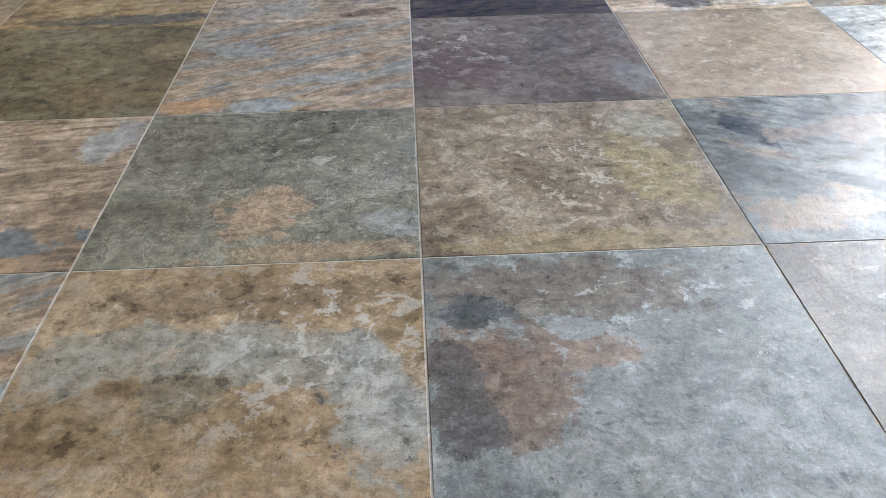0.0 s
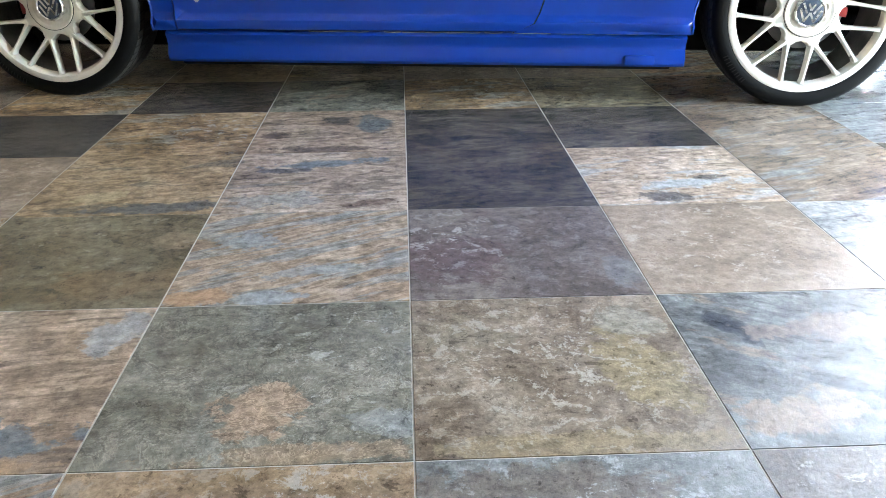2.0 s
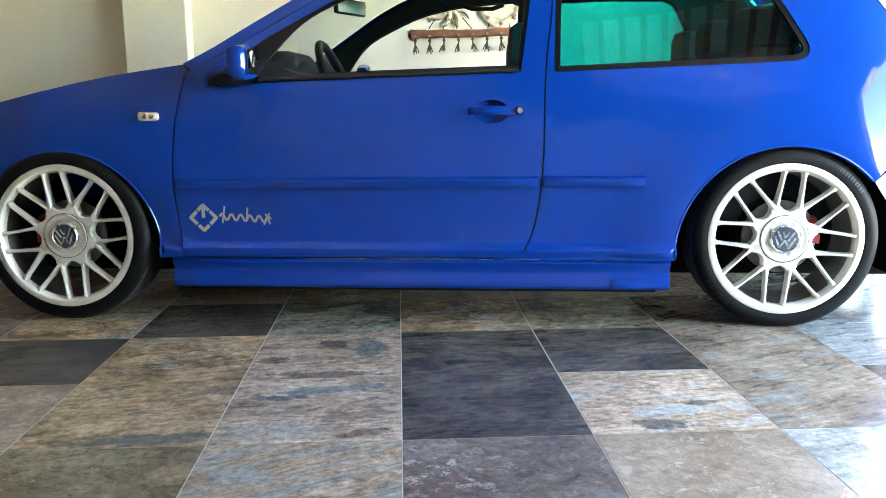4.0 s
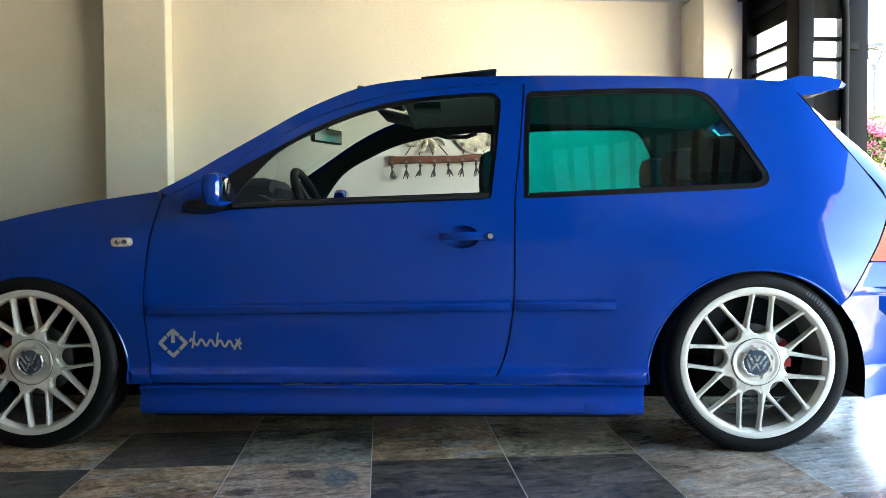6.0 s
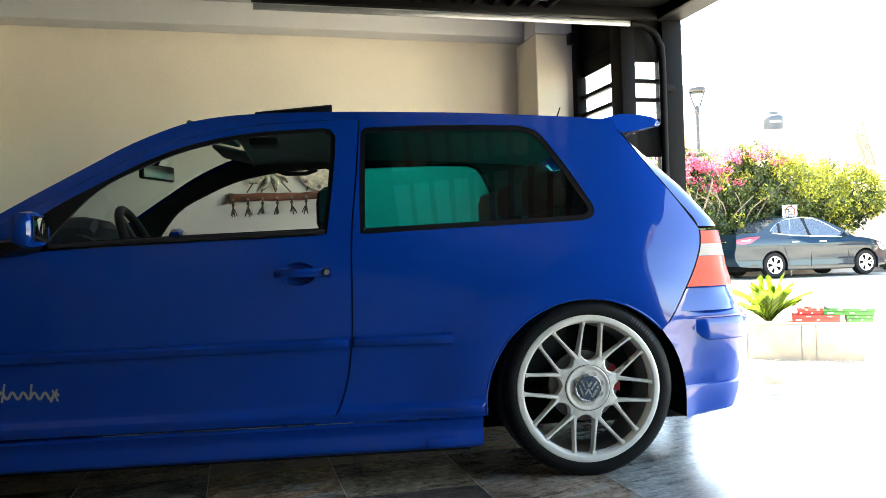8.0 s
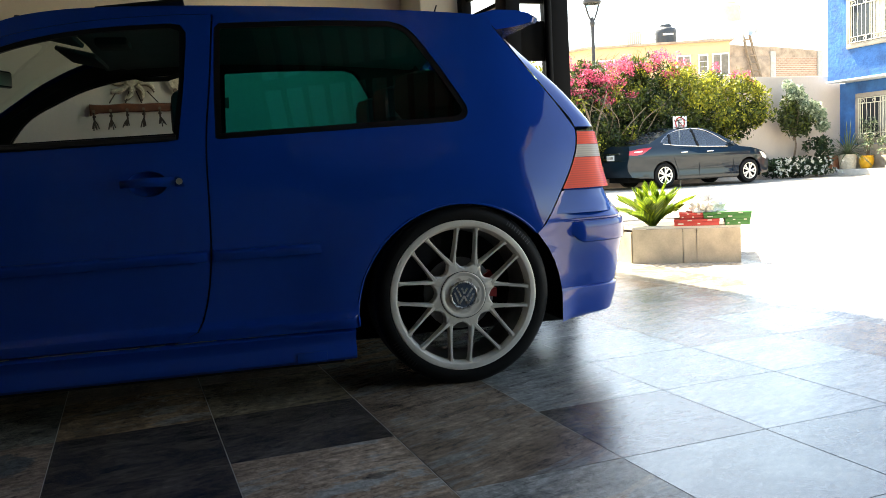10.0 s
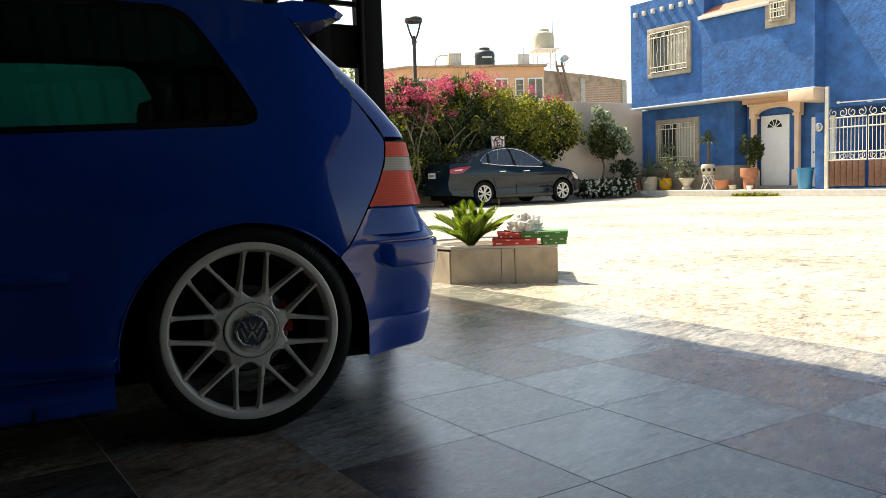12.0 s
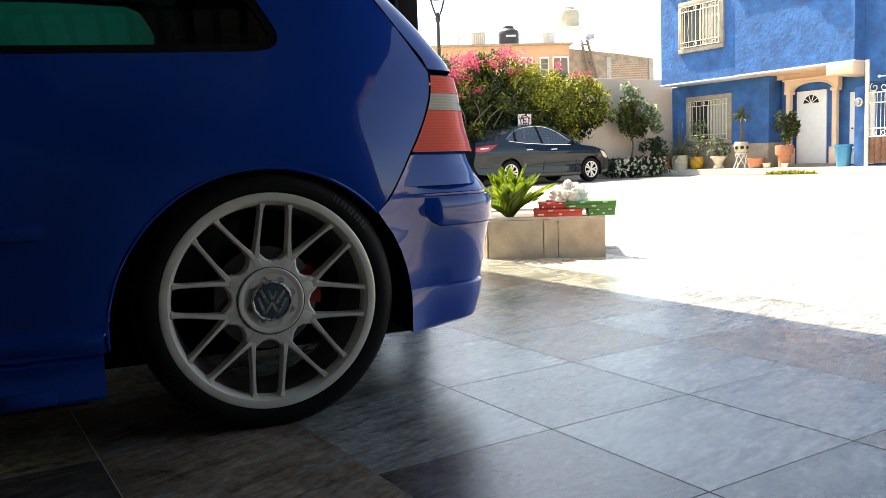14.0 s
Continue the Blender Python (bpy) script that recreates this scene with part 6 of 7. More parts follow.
    carton(4.165, 3.835, H + 0.048, 0.31, 0.21, 0.044, -4, "card_green", "flat green carton stacked on the others")
    carton(3.975, 3.99, H + 0.048, 0.16, 0.18, 0.042, 3, "card_red", "flat red carton on the stack")
    g = thing("plastic_bag", "crumpled pale plastic bag on top of the cartons", "bag", pose(4.07, 3.935, H + 0.0925))
    bm = bmesh.new()
    bmesh.ops.create_icosphere(bm, subdivisions=4, radius=1.0)
    for v in bm.verts:
        n = noise.noise(v.co * 2.1) * 0.35 + noise.noise(v.co * 5.5) * 0.24 + noise.noise(v.co * 12) * 0.1
        v.co = Vector((v.co.x * 0.135, v.co.y * 0.09, (v.co.z + 0.25) * 0.088)) * (1 + n)
        v.co.z = max(v.co.z, 0.0)
    part("bag_body", bm, "bag", g, angle=25)


# ---- the parked sedan ----
def sedan():
    car = thing("sedan_car", "dark blue-grey sedan parked along the garden wall", "car", pose(12.0, 16.6, 0))
    W = 1.76
    prof = pchip([0.1, 0.22, 0.30, 0.40, 0.58, 0.72, 0.80, 0.86, 0.98, 1.08, 1.28, 1.45, 1.52], [0.06, 0.014, 0.012, 0.026, 0.022, 0.010, 0.0, 0.010, 0.03, 0.085, 0.19, 0.29, 0.38])
    sd = lambda x, z: prof(z) + 0.30 * max(0, 0.55 - x) ** 2 * 1.6 + 0.22 * max(0, x - 3.6) ** 2
    arch = lambda cx, a0, a1: arc(cx, 0.315, 0.365, a0, a1, 16)
    low = [(0.10, 0.30), (0.02, 0.45), (0.0, 0.60), (0.03, 0.80), (0.06, 1.03)]
    deck = smooth_line([(0.09, 1.085), (0.35, 1.11), (0.68, 1.125)], 0.08)
    belt = smooth_line([(0.70, 1.125), (1.4, 1.035), (2.2, 0.985), (3.05, 0.955), (3.36, 0.965)], 0.12)
    hood = smooth_line([(3.43, 0.965), (3.8, 0.92), (4.12, 0.84), (4.36, 0.73)], 0.1)
    nose = [(4.46, 0.60), (4.49, 0.44), (4.46, 0.30), (4.38, 0.24), (4.08, 0.22)]
    body = low + deck + belt + hood + nose + arch(3.70, -12, 192) + [(3.32, 0.20), (1.41, 0.20)] + arch(1.03, -15, 192) + [(0.60, 0.26), (0.3, 0.27)]
    top = smooth_line([(0.62, 1.122), (0.95, 1.275), (1.30, 1.42), (1.62, 1.495), (2.0, 1.52), (2.35, 1.495), (2.75, 1.36), (3.10, 1.165), (3.38, 0.965)], 0.08)
    house = top + belt[::-1]
    glass = smooth_line([(0.98, 1.155), (1.16, 1.290), (1.38, 1.392), (1.7, 1.462), (2.05, 1.482), (2.38, 1.442), (2.68, 1.312), (3.02, 1.085)], 0.08) + [(3.0, 0.985), (2.2, 1.010), (1.5, 1.050), (1.03, 1.110)]
    for sgn in (1, -1):
        put = (lambda b: b) if sgn == 1 else (lambda b: flip(b, W))
        part("body_side", put(sheet(body, [], sd, 0.09, 0.03)), "sedan_paint", car)
        part("cabin_side", put(sheet(house, [glass], sd, 0.09, 0.02)), "sedan_paint", car)
        part("side_window", put(sheet(glass, [], lambda x, z: sd(x, z) + 0.008, 0.12)), "sedan_glass", car, "smoked side window")
        gl = glass + [glass[0]]
        part("chrome_trim", put(tube([(x, sd(x, z) - 0.004, z) for x, z in gl[:len(gl) - 5]], 0.006, 6)), "chrome", car, "chrome window trim")
        part("chrome_trim", put(tube([(x, sd(x, z) - 0.004, z) for x, z in [(3.0, 0.983), (2.2, 1.008), (1.5, 1.048), (1.03, 1.108)]], 0.009, 6)), "chrome", car, "chrome window trim")
        for xs in ([(2.06, 1.465), (2.08, 1.02)], [(1.30, 1.35), (1.24, 1.085)]):
            part("window_post", put(tube([(x, sd(x, z) - 0.002, z) for x, z in xs], 0.028, 6)), "black_trim", car)
        for ln in ([(2.08, 1.01), (2.10, 0.6), (2.06, 0.26)], [(1.22, 1.06), (1.30, 0.75), (1.42, 0.45), (1.45, 0.26)], [(3.12, 0.95), (3.18, 0.6), (3.14, 0.26)]):
            part("door_gap", put(tube([(x, sd(x, z) - 0.001, z) for x, z in ln], 0.006, 5)), "seal", car)
        for x in (1.50, 2.30):
            part("door_handle", put(tube([(x, sd(x, 0.87) - 0.02, 0.875), (x + 0.1, sd(x, 0.87) - 0.034, 0.88), (x + 0.2, sd(x, 0.87) - 0.02, 0.88)], 0.016, 8)), "chrome", car, "chrome door handle")
        part("door_mirror", put(loft([[(3.02 + 0.05 * k * math.cos(q), y, 1.04 + 0.065 * k * math.sin(q)) for q in np.linspace(0, 6.283, 12, endpoint=False)] for y, k in ((-0.17, 0.6), (-0.14, 1.0), (-0.02, 1.0), (0.04, 0.5))])), "sedan_paint", car)
        part("tail_lamp", put(sheet([(0.035, 0.86), (0.05, 0.96), (0.28, 1.01), (0.66, 1.03), (0.50, 0.95), (0.36, 0.87), (0.20, 0.845)], [], lambda x, z: sd(x, z) - 0.012, 0.06, 0.02)), "sedan_lens", car, "red tail lamp")
        part("clear_lens", put(sheet([(0.15, 0.915), (0.16, 0.945), (0.38, 0.96), (0.34, 0.925)], [], lambda x, z: sd(x, z) - 0.016, 0.06, 0.004)), "lens_white", car, "clear strip of the tail lamp")
        part("headlamp", put(sheet(smooth_line([(4.05, 0.82), (4.22, 0.77), (4.38, 0.67)], 0.08) + [(4.36, 0.60), (4.2, 0.65)], [], lambda x, z: sd(x, z) - 0.010, 0.06, 0.02)), "lens_white", car, "clear headlamp")
        part("sill", put(box(1.42, 3.31, 0.03, 0.10, 0.17, 0.22, 0.01)), "black_trim", car)
        for cx in (1.03, 3.70):
            hub = pose(cx, 0.025, 0.315, 90)
            w = part("wheel", put(lathe([(0.205, -0.02), (0.215, 0.0), (0.29, 0.002), (0.312, -0.02), (0.315, -0.05), (0.315, -0.18), (0.29, -0.20), (0.2, -0.19)], 40, hub)), "rubber", car, "alloy wheel with a black tyre")
            rim = part("rim", put(lathe([(0.214, -0.012), (0.216, 0.004), (0.196, 0.0), (0.190, -0.03)], 40, hub)), "silver", w)
            part("rim_back", put(lathe([(0, -0.07), (0.19, -0.07), (0.19, -0.02)], 32, hub)), "under", w)
            part("hub_cap", put(lathe([(0, 0.004), (0.04, 0.002), (0.05, -0.012)], 20, hub)), "silver", rim)
            for k in range(5):
                for o in (-0.16, 0.16):
                    a0, a1 = 2 * math.pi * k / 5 + o * 0.8, 2 * math.pi * k / 5 + o * 1.55
                    part("spoke", put(loft([[hub @ Vector((r * math.cos(a) - math.sin(a) * q, r * math.sin(a) + math.cos(a) * q, z)) for q, z in ((-wd, -0.03), (-wd, -0.004), (wd, -0.004), (wd, -0.03))] for r, a, wd in ((0.03, a0, 0.012), (0.12, (a0 + a1) / 2, 0.016), (0.197, a1, 0.021))])), "silver", rim)
            pts = arc(cx, 0.315, 0.385, -18, 198, 14)
            part("wheel_liner", put(grid([[(x, y, z) for x, z in pts] for y in (0.04, 0.40)])), "under", car)
    mid = W / 2
    def across(x, z, rise, fw=0.0):
        y0 = sd(x, z)
        return [(x + fw * (1 - (2 * s - 1) ** 2), y0 + (W - 2 * y0) * s, z + rise * (1 - (2 * s - 1) ** 2)) for s in np.linspace(0, 1, 13)]
    part("roof", grid([across(x, z, 0.05) for x, z in top if 1.25 < x < 2.45]), "sedan_paint", car)
    part("windscreen", grid([across(x, z, 0.03, 0.10) for x, z in top if x > 2.30]), "window_glass", car, "dark windscreen")
    part("rear_window", grid([across(x, z, 0.03, -0.06) for x, z in top if x < 1.34]), "window_glass", car, "dark rear window")
    part("bonnet", grid([across(x, z, 0.06, 0.04) for x, z in [(3.36, 0.965)] + hood]), "sedan_paint", car)
    part("boot_lid", grid([across(x, z, 0.02, -0.04) for x, z in deck[::-1] + [(0.06, 1.03), (0.04, 0.88), (0.02, 0.72)]]), "sedan_paint", car)
    part("rear_bumper", grid([across(x, z, 0.0, -0.08) for x, z in [(0.02, 0.72), (0.0, 0.60), (0.02, 0.45), (0.10, 0.30)]]), "sedan_paint", car)
    part("front_bumper", grid([across(x, z, 0.0, 0.10) for x, z in [hood[-1]] + nose[:4]]), "sedan_paint", car)
    pl = part("number_plate", box(-0.035, -0.02, mid - 0.17, mid + 0.17, 0.74, 0.88, 0.003), "plate", car, "white plate with dark bars")
    for k in range(5):
        part("plate_bar", box(-0.038, -0.0355, mid - 0.13 + k * 0.055, mid - 0.13 + k * 0.055 + 0.03, 0.78, 0.84), "sign_black", pl)
    part("boot_trim", box(-0.03, 0.0, mid - 0.4, mid + 0.4, 0.90, 0.925, 0.004), "chrome", car, "chrome boot strip")
    part("underbody", box(0.2, 4.4, 0.42, W - 0.42, 0.16, 0.32, 0.02), "under", car)
    part("underbody", box(1.45, 3.28, 0.08, W - 0.08, 0.17, 0.30, 0.02), "under", car)
    part("cabin_floor", box(0.5, 3.5, 0.25, W - 0.25, 0.55, 0.85, 0.02), "interior", car)
    for x in (1.75, 2.55):
        for y in (0.42, W - 0.42):
            part("seat", box(x - 0.22, x - 0.08, y - 0.22, y + 0.22, 0.80, 1.20, 0.05), "seat_cloth", car, "dark seat")


# ---- the blue house ----
def iron_window(name, x, y0, y1, z0, z1, label, surround=0.14, scrolls=True):
    """A stone-framed window with ironwork; its wall faces -x at x."""
    w = thing(name, label, "window", HOUSE, kind="structure")
    s = surround
    for a, b, c, d in ((y0, y1, z1 - s, z1), (y0, y1, z0, z0 + s), (y0, y0 + s, z0 + s + 0.001, z1 - s - 0.001), (y1 - s, y1, z0 + s + 0.001, z1 - s - 0.001)):
        part("window_frame", box(x - 0.07, x + 0.02, a, b, c, d, 0.012), "stone_band", w, "grey stone surround")
    iy0, iy1, iz0, iz1 = y0 + s, y1 - s, z0 + s, z1 - s
    part("pane", box(x - 0.012, x - 0.004, iy0, iy1, iz0, iz1), "window_glass", w, "dark window pane")
    m = (iy0 + iy1) / 2
    for k in range(6):
        a = iy0 + 0.04 + (m - iy0 - 0.06) * k / 6
        part("curtain", box(x - 0.022, x - 0.014, a, a + (m - iy0 - 0.06) / 7, iz0 + 0.05, iz1 - 0.03, 0.003), "curtain", w, "pale curtain fold")
    for a, b in ((iy0, iy0 + 0.035), (iy1 - 0.035, iy1), (m - 0.018, m + 0.018)):
        part("sash", box(x - 0.035, x - 0.023, a, b, iz0, iz1, 0.003), "cream_iron", w, "cream sash")
    zt, zb = iz1 - 0.17, iz0 + 0.17
    for z in (iz1 - 0.02, zt, zb, iz0 + 0.02):
        part("grille_rail", tube([(x - 0.085, iy0 - 0.02, z), (x - 0.085, iy1 + 0.02, z)], 0.012, 6), "cream_iron", w)
    n = 11
    for k in range(n):
        y = iy0 + (iy1 - iy0) * k / (n - 1)
        wob = 0.0 if k % 4 else 0.012
        pts = [(x - 0.085, y + (wob if i in (2, 3) else -wob if i in (4, 5) else 0), zb + (zt - zb) * i / 7) for i in range(8)]
        if k % 2 == 0:
            pts = [(x - 0.085, y, iz0)] + pts + [(x - 0.085, y, iz1)]
        part("grille_bar", tube(pts, 0.009, 5), "cream_iron", w)
    if scrolls:
        for zc in (iz1 - 0.095, iz0 + 0.095):
            for k in range(4):
                yc = iy0 + (iy1 - iy0) * (k + 0.5) / 4
                pts = [(x - 0.085, yc + (0.02 + 0.012 * t) * math.cos(t * 1.6) * (1 if k % 2 else -1), zc + (0.02 + 0.012 * t) * math.sin(t * 1.6)) for t in np.linspace(0, 4.5, 16)]
                part("scroll", tube(pts, 0.008, 5), "cream_iron", w)
    return w


PAVE = 0.15
HOUSE = pose(0, 0, PAVE + 0.02)


def blue_house():
    h = thing("blue_house", "two-storey blue rendered house with stone-framed windows", "house", HOUSE)
    X, XU, XD = 21.3, 20.6, 21.87
    part("wall", box(X, 27, 15.27, 18.95, 0.70, 2.60), "house_blue", h, "blue ground-floor wall", smooth=False)
    part("plinth", box(X - 0.03, 27, 15.25, 18.95, -0.02, 0.698, 0.01), "stone_band", h, "grey stone plinth")
    part("wall", box(XD, 27, 11.6, 15.25, -0.02, 2.60), "house_blue", h, "blue porch wall", smooth=False)
    part("upper_wall", box(XU, 27, 15.80, 18.71, 2.66, 5.95), "house_blue", h, "blue upper wall", smooth=False)
    part("upper_wall", box(XU - 0.10, 27, 12.20, 15.798, 2.66, 5.02), "house_blue", h, "blue upper wall", smooth=False)
    part("soffit", box(XU - 0.03, XD + 0.5, 15.80, 18.73, 2.605, 2.655, 0.01), "pale_render", h, "pale underside edge of the upper storey")
    part("soffit", box(XU - 0.13, XU - 0.03, 12.18, 15.798, 2.605, 2.655, 0.01), "pale_render", h, "pale underside edge of the upper storey")
    part("porch_ceiling", box(XU - 0.028, XD + 0.5, 12.18, 15.798, 2.605, 2.655, 0.01), "peach", h, "peach porch ceiling")
    for k in range(7):
        y = 18.45 - k * 0.37
        part("cornice_block", box(XU - 0.10, XU - 0.001, y - 0.06, y + 0.06, 5.52, 5.66, 0.012), "planter_cap", h, "pale cornice block")
    part("eave", loft([[(XU - 0.17, y, 4.99), (XU - 0.17, y, 5.06), (XU + 0.45, y, 5.42), (XU + 0.45, y, 5.35)] for y in (15.85, 12.25)]), "roof_tile", h, "red tiled eave")
    part("eave_edge", box(XU - 0.19, XU - 0.171, 12.25, 15.87, 4.97, 5.08, 0.005), "planter_cap", h, "pale eave edge")
    part("upper_back", box(XU + 0.46, 27, 12.2, 15.798, 5.03, 6.2), "house_blue", h, "blue wall above the eave", smooth=False)
    part("dormer", box(XU - 0.14, XU - 0.101, 12.74, 13.64, 4.36, 5.20, 0.01), "stone_band", h, "grey stone window block")
    part("side_wall", box(XU + 0.35, 27, 8.0, 12.195, 2.10, 6.4), "house_blue", h, "blue wall of the side wing", smooth=False)
    part("side_wall", box(XD + 0.5, 27, 8.0, 11.598, -0.02, 2.098), "house_blue", h, "blue wall of the side wing", smooth=False)
    part("canopy", box(XU - 0.15, XD, 12.20, 12.93, 2.33, 2.604, 0.01), "peach", h, "peach canopy block")
    # portal
    xa = XD - 0.30
    part("portal_arch", prism([(14.95, 2.11), (14.95, 2.47), (13.31, 2.47), (13.31, 2.11), (13.49, 2.11)] + [(14.13 - 0.64 * math.cos(radians(a)), 2.11 + 0.21 * math.sin(radians(a))) for a in range(10, 171, 10)] + [(14.77, 2.11)], xa, xa + 0.2), "peach", h, "peach arch over the door", angle=20)
    part("portal_top", box(xa + 0.05, xa + 0.2, 12.935, 15.24, 2.475, 2.604), "peach", h, "peach band over the porch")
    part("portal_cornice", box(xa - 0.06, xa + 0.2, 13.27, 14.99, 2.40, 2.455, 0.012), "peach", h)
    part("arch_moulding", tube([(xa, 14.13 - 0.66 * math.cos(radians(a)), 2.13 + 0.22 * math.sin(radians(a))) for a in range(0, 181, 10)], 0.022, 6), "peach", h)
    for y0 in (14.77, 13.35):
        part("column", box(xa, xa + 0.14, y0, y0 + 0.14, 0.52, 2.11, 0.02), "peach", h, "peach column")
        part("column_base", box(xa - 0.04, xa + 0.20, y0 - 0.05, y0 + 0.19, -0.02, 0.519, 0.02), "peach", h)
        part("column_head", box(xa - 0.04, xa + 0.20, y0 - 0.035, y0 + 0.175, 2.03, 2.11, 0.015), "peach", h)
    part("threshold", box(XD - 0.35, XD, 13.3, 15.05, -0.02, 0.06, 0.01), "stone_band", h)
    # front door
    d = thing("front_door", "white front door with a fan-shaped window", "door", HOUSE, kind="structure")
    part("leaf", box(XD - 0.06, XD - 0.005, 13.80, 14.72, 0.062, 2.10, 0.006), "white_door", d)
    fan = [(14.26 - 0.25 * math.cos(radians(a)), 1.74 + 0.25 * math.sin(radians(a))) for a in range(0, 181, 12)]
    part("fan_window", prism(fan, XD - 0.066, XD - 0.0605), "window_glass", d, "dark fan-shaped pane")
    for a in (36, 72, 108, 144):
        part("muntin", tube([(XD - 0.07, 14.26, 1.74), (XD - 0.07, 14.26 - 0.25 * math.cos(radians(a)), 1.74 + 0.25 * math.sin(radians(a)))], 0.012, 5), "white_door", d)
    part("fan_edge", tube([(XD - 0.068, y, z) for y, z in fan + [fan[0]]], 0.013, 5), "white_door", d)
    part("door_handle", lathe([(0, 0.06), (0.03, 0.05), (0.03, 0.03), (0.012, 0.0)], 12, pose(XD - 0.06, 14.60, 0.98, 0, -90)), "chrome", d, "metal door knob")
    part("deadbolt", lathe([(0, 0.02), (0.025, 0.015), (0.03, 0.0)], 12, pose(XD - 0.06, 14.60, 1.16, 0, -90)), "chrome", d, "metal deadbolt")
    d2 = thing("side_door", "pale side door half hidden by the meter pillar", "door", HOUSE, kind="structure")
    part("leaf", box(XD - 0.05, XD - 0.004, 12.42, 13.12, 0.02, 1.95, 0.006), "white_door", d2)
    part("door_handle", lathe([(0, 0.05), (0.025, 0.04), (0.012, 0.0)], 10, pose(XD - 0.05, 13.02, 0.98, 0, -90)), "lamp_iron", d2)
    iron_window("window_1", X, 16.54, 18.27, 0.72, 2.24, "ground-floor window with cream scrolled ironwork")
    iron_window("window_2", XU, 16.25, 17.95, 3.52, 5.05, "upper window with cream scrolled ironwork")
    iron_window("window_3", XU - 0.14, 12.90, 13.48, 4.50, 5.08, "small upper window with ironwork", 0.08, False)
    # meter pillar and gate
    m = thing("meter_pillar", "blue rendered pillar with an electricity meter", "pillar", HOUSE)
    part("post", box(20.7, 20.95, 12.03, 12.30, -0.02, 1.98, 0.02), "house_blue", m)
    part("meter", lathe([(0, 0.14), (0.07, 0.13), (0.085, 0.07), (0.115, 0.06), (0.115, 0.0)], 20, pose(20.699, 12.16, 1.60, 0, -90)), "galvanised", m, "grey electricity meter")
    g = thing("iron_gate", "cream iron gate with scrolls over varnished wooden boards", "gate", HOUSE, kind="structure")
    gx = 20.6
    part("gate_post", box(gx - 0.03, gx + 0.03, 11.86, 11.95, -0.02, 2.62, 0.006), "cream_iron", g)
    for y0 in (10.85, 9.80):
        for k in range(6):
            part("board", box(gx - 0.015, gx + 0.015, y0 + 0.03 + k * 0.16, y0 + 0.182 + k * 0.16, 0.06, 0.70, 0.004), "gate_boards", g)
        for z in (0.72, 0.92, 1.55, 1.80):
            part("gate_rail", tube([(gx, y0, z), (gx, y0 + 1.0, z)], 0.016, 6), "cream_iron", g)
        for k in range(11):
            part("gate_bar", tube([(gx, y0 + k * 0.1, 0.70), (gx, y0 + k * 0.1, 1.80)], 0.008, 5), "cream_iron", g)
        for zc, rr in ((0.82, 0.09), (1.92, 0.12)):
            for k in range(4):
                yc = y0 + 0.125 + k * 0.25
                pts = [(gx, yc + rr * (0.25 + 0.16 * t) * math.cos(t * 1.6) * (1 if k % 2 else -1), zc + rr * (0.25 + 0.16 * t) * math.sin(t * 1.6)) for t in np.linspace(0, 4.6, 18)]
                part("scroll", tube(pts, 0.009, 5), "cream_iron", g)
    wi = thing("window_4", "grilled window deep behind the iron gate", "window", HOUSE, kind="structure")
    gx = XD + 0.5
    part("pane", box(gx - 0.03, gx - 0.004, 9.9, 11.3, 0.95, 1.75), "window_glass", wi, "dark window pane")
    for k in range(9):
        part("grille_bar", tube([(gx - 0.05, 9.9 + k * 0.175, 0.95), (gx - 0.05, 9.9 + k * 0.175, 1.75)], 0.016, 5), "sign_white", wi, "white grille bar")
    for k in range(5):
        part("grille_rail", tube([(gx - 0.05, 9.9, 0.95 + k * 0.2), (gx - 0.05, 11.3, 0.95 + k * 0.2)], 0.016, 5), "sign_white", wi, "white grille bar")
    w = thing("washing_line_bracket", "thin white bracket on the blue wall", "bracket", HOUSE)
    part("rod", tube([(20.80, 11.75, 2.2), (20.80, 10.3, 2.17)], 0.016, 6), "sign_white", w)
    part("knob", lathe([(0, 0.04), (0.04, 0.02), (0.04, -0.02), (0, -0.04)], 12, pose(20.80, 11.72, 2.2)), "sign_white", w)
    part("stay", box(20.78, 20.949, 10.9, 10.95, 2.15, 2.20, 0.004), "sign_white", w)


def pot(x, y, profile, mat, label, name="flower_pot"):
    p = thing(name, label, "pot", pose(x, y, PAVE - 0.001), "pots before the blue house")
    part("vessel", lathe(profile, 24), mat, p)
    r = profile[-1][0] * 0.9
    part("soil", lathe([(0, profile[-1][1] - 0.03), (r, profile[-1][1] - 0.03)], 20), "soil", p)
    return p


def bush(name, label, x, y, z, spread, n, count, size, mat, seed, stems=4, stem_r=0.012):
    b = thing(name, label, "plant", pose(x, y, z))
    rnd = random.Random(seed)
    cs = [(rnd.uniform(-1, 1) * spread[0] * 0.7, rnd.uniform(-1, 1) * spread[1] * 0.7, spread[2] * rnd.uniform(0.35, 1.75)) for _ in range(n)]
    for k in range(stems):
        c = cs[k % n]
        part("stem", tube(smooth_line([(0.02 * k - 0.03, 0, 0), (c[0] * 0.3, c[1] * 0.3, c[2] * 0.5), c], 0.1), stem_r, 6, taper=stem_r * 0.4), "bark", b)
    scatter("crown", cs, count, (spread[0] * 0.42, spread[1] * 0.42, spread[2] * 0.42), size, mat, b, seed)
    return b


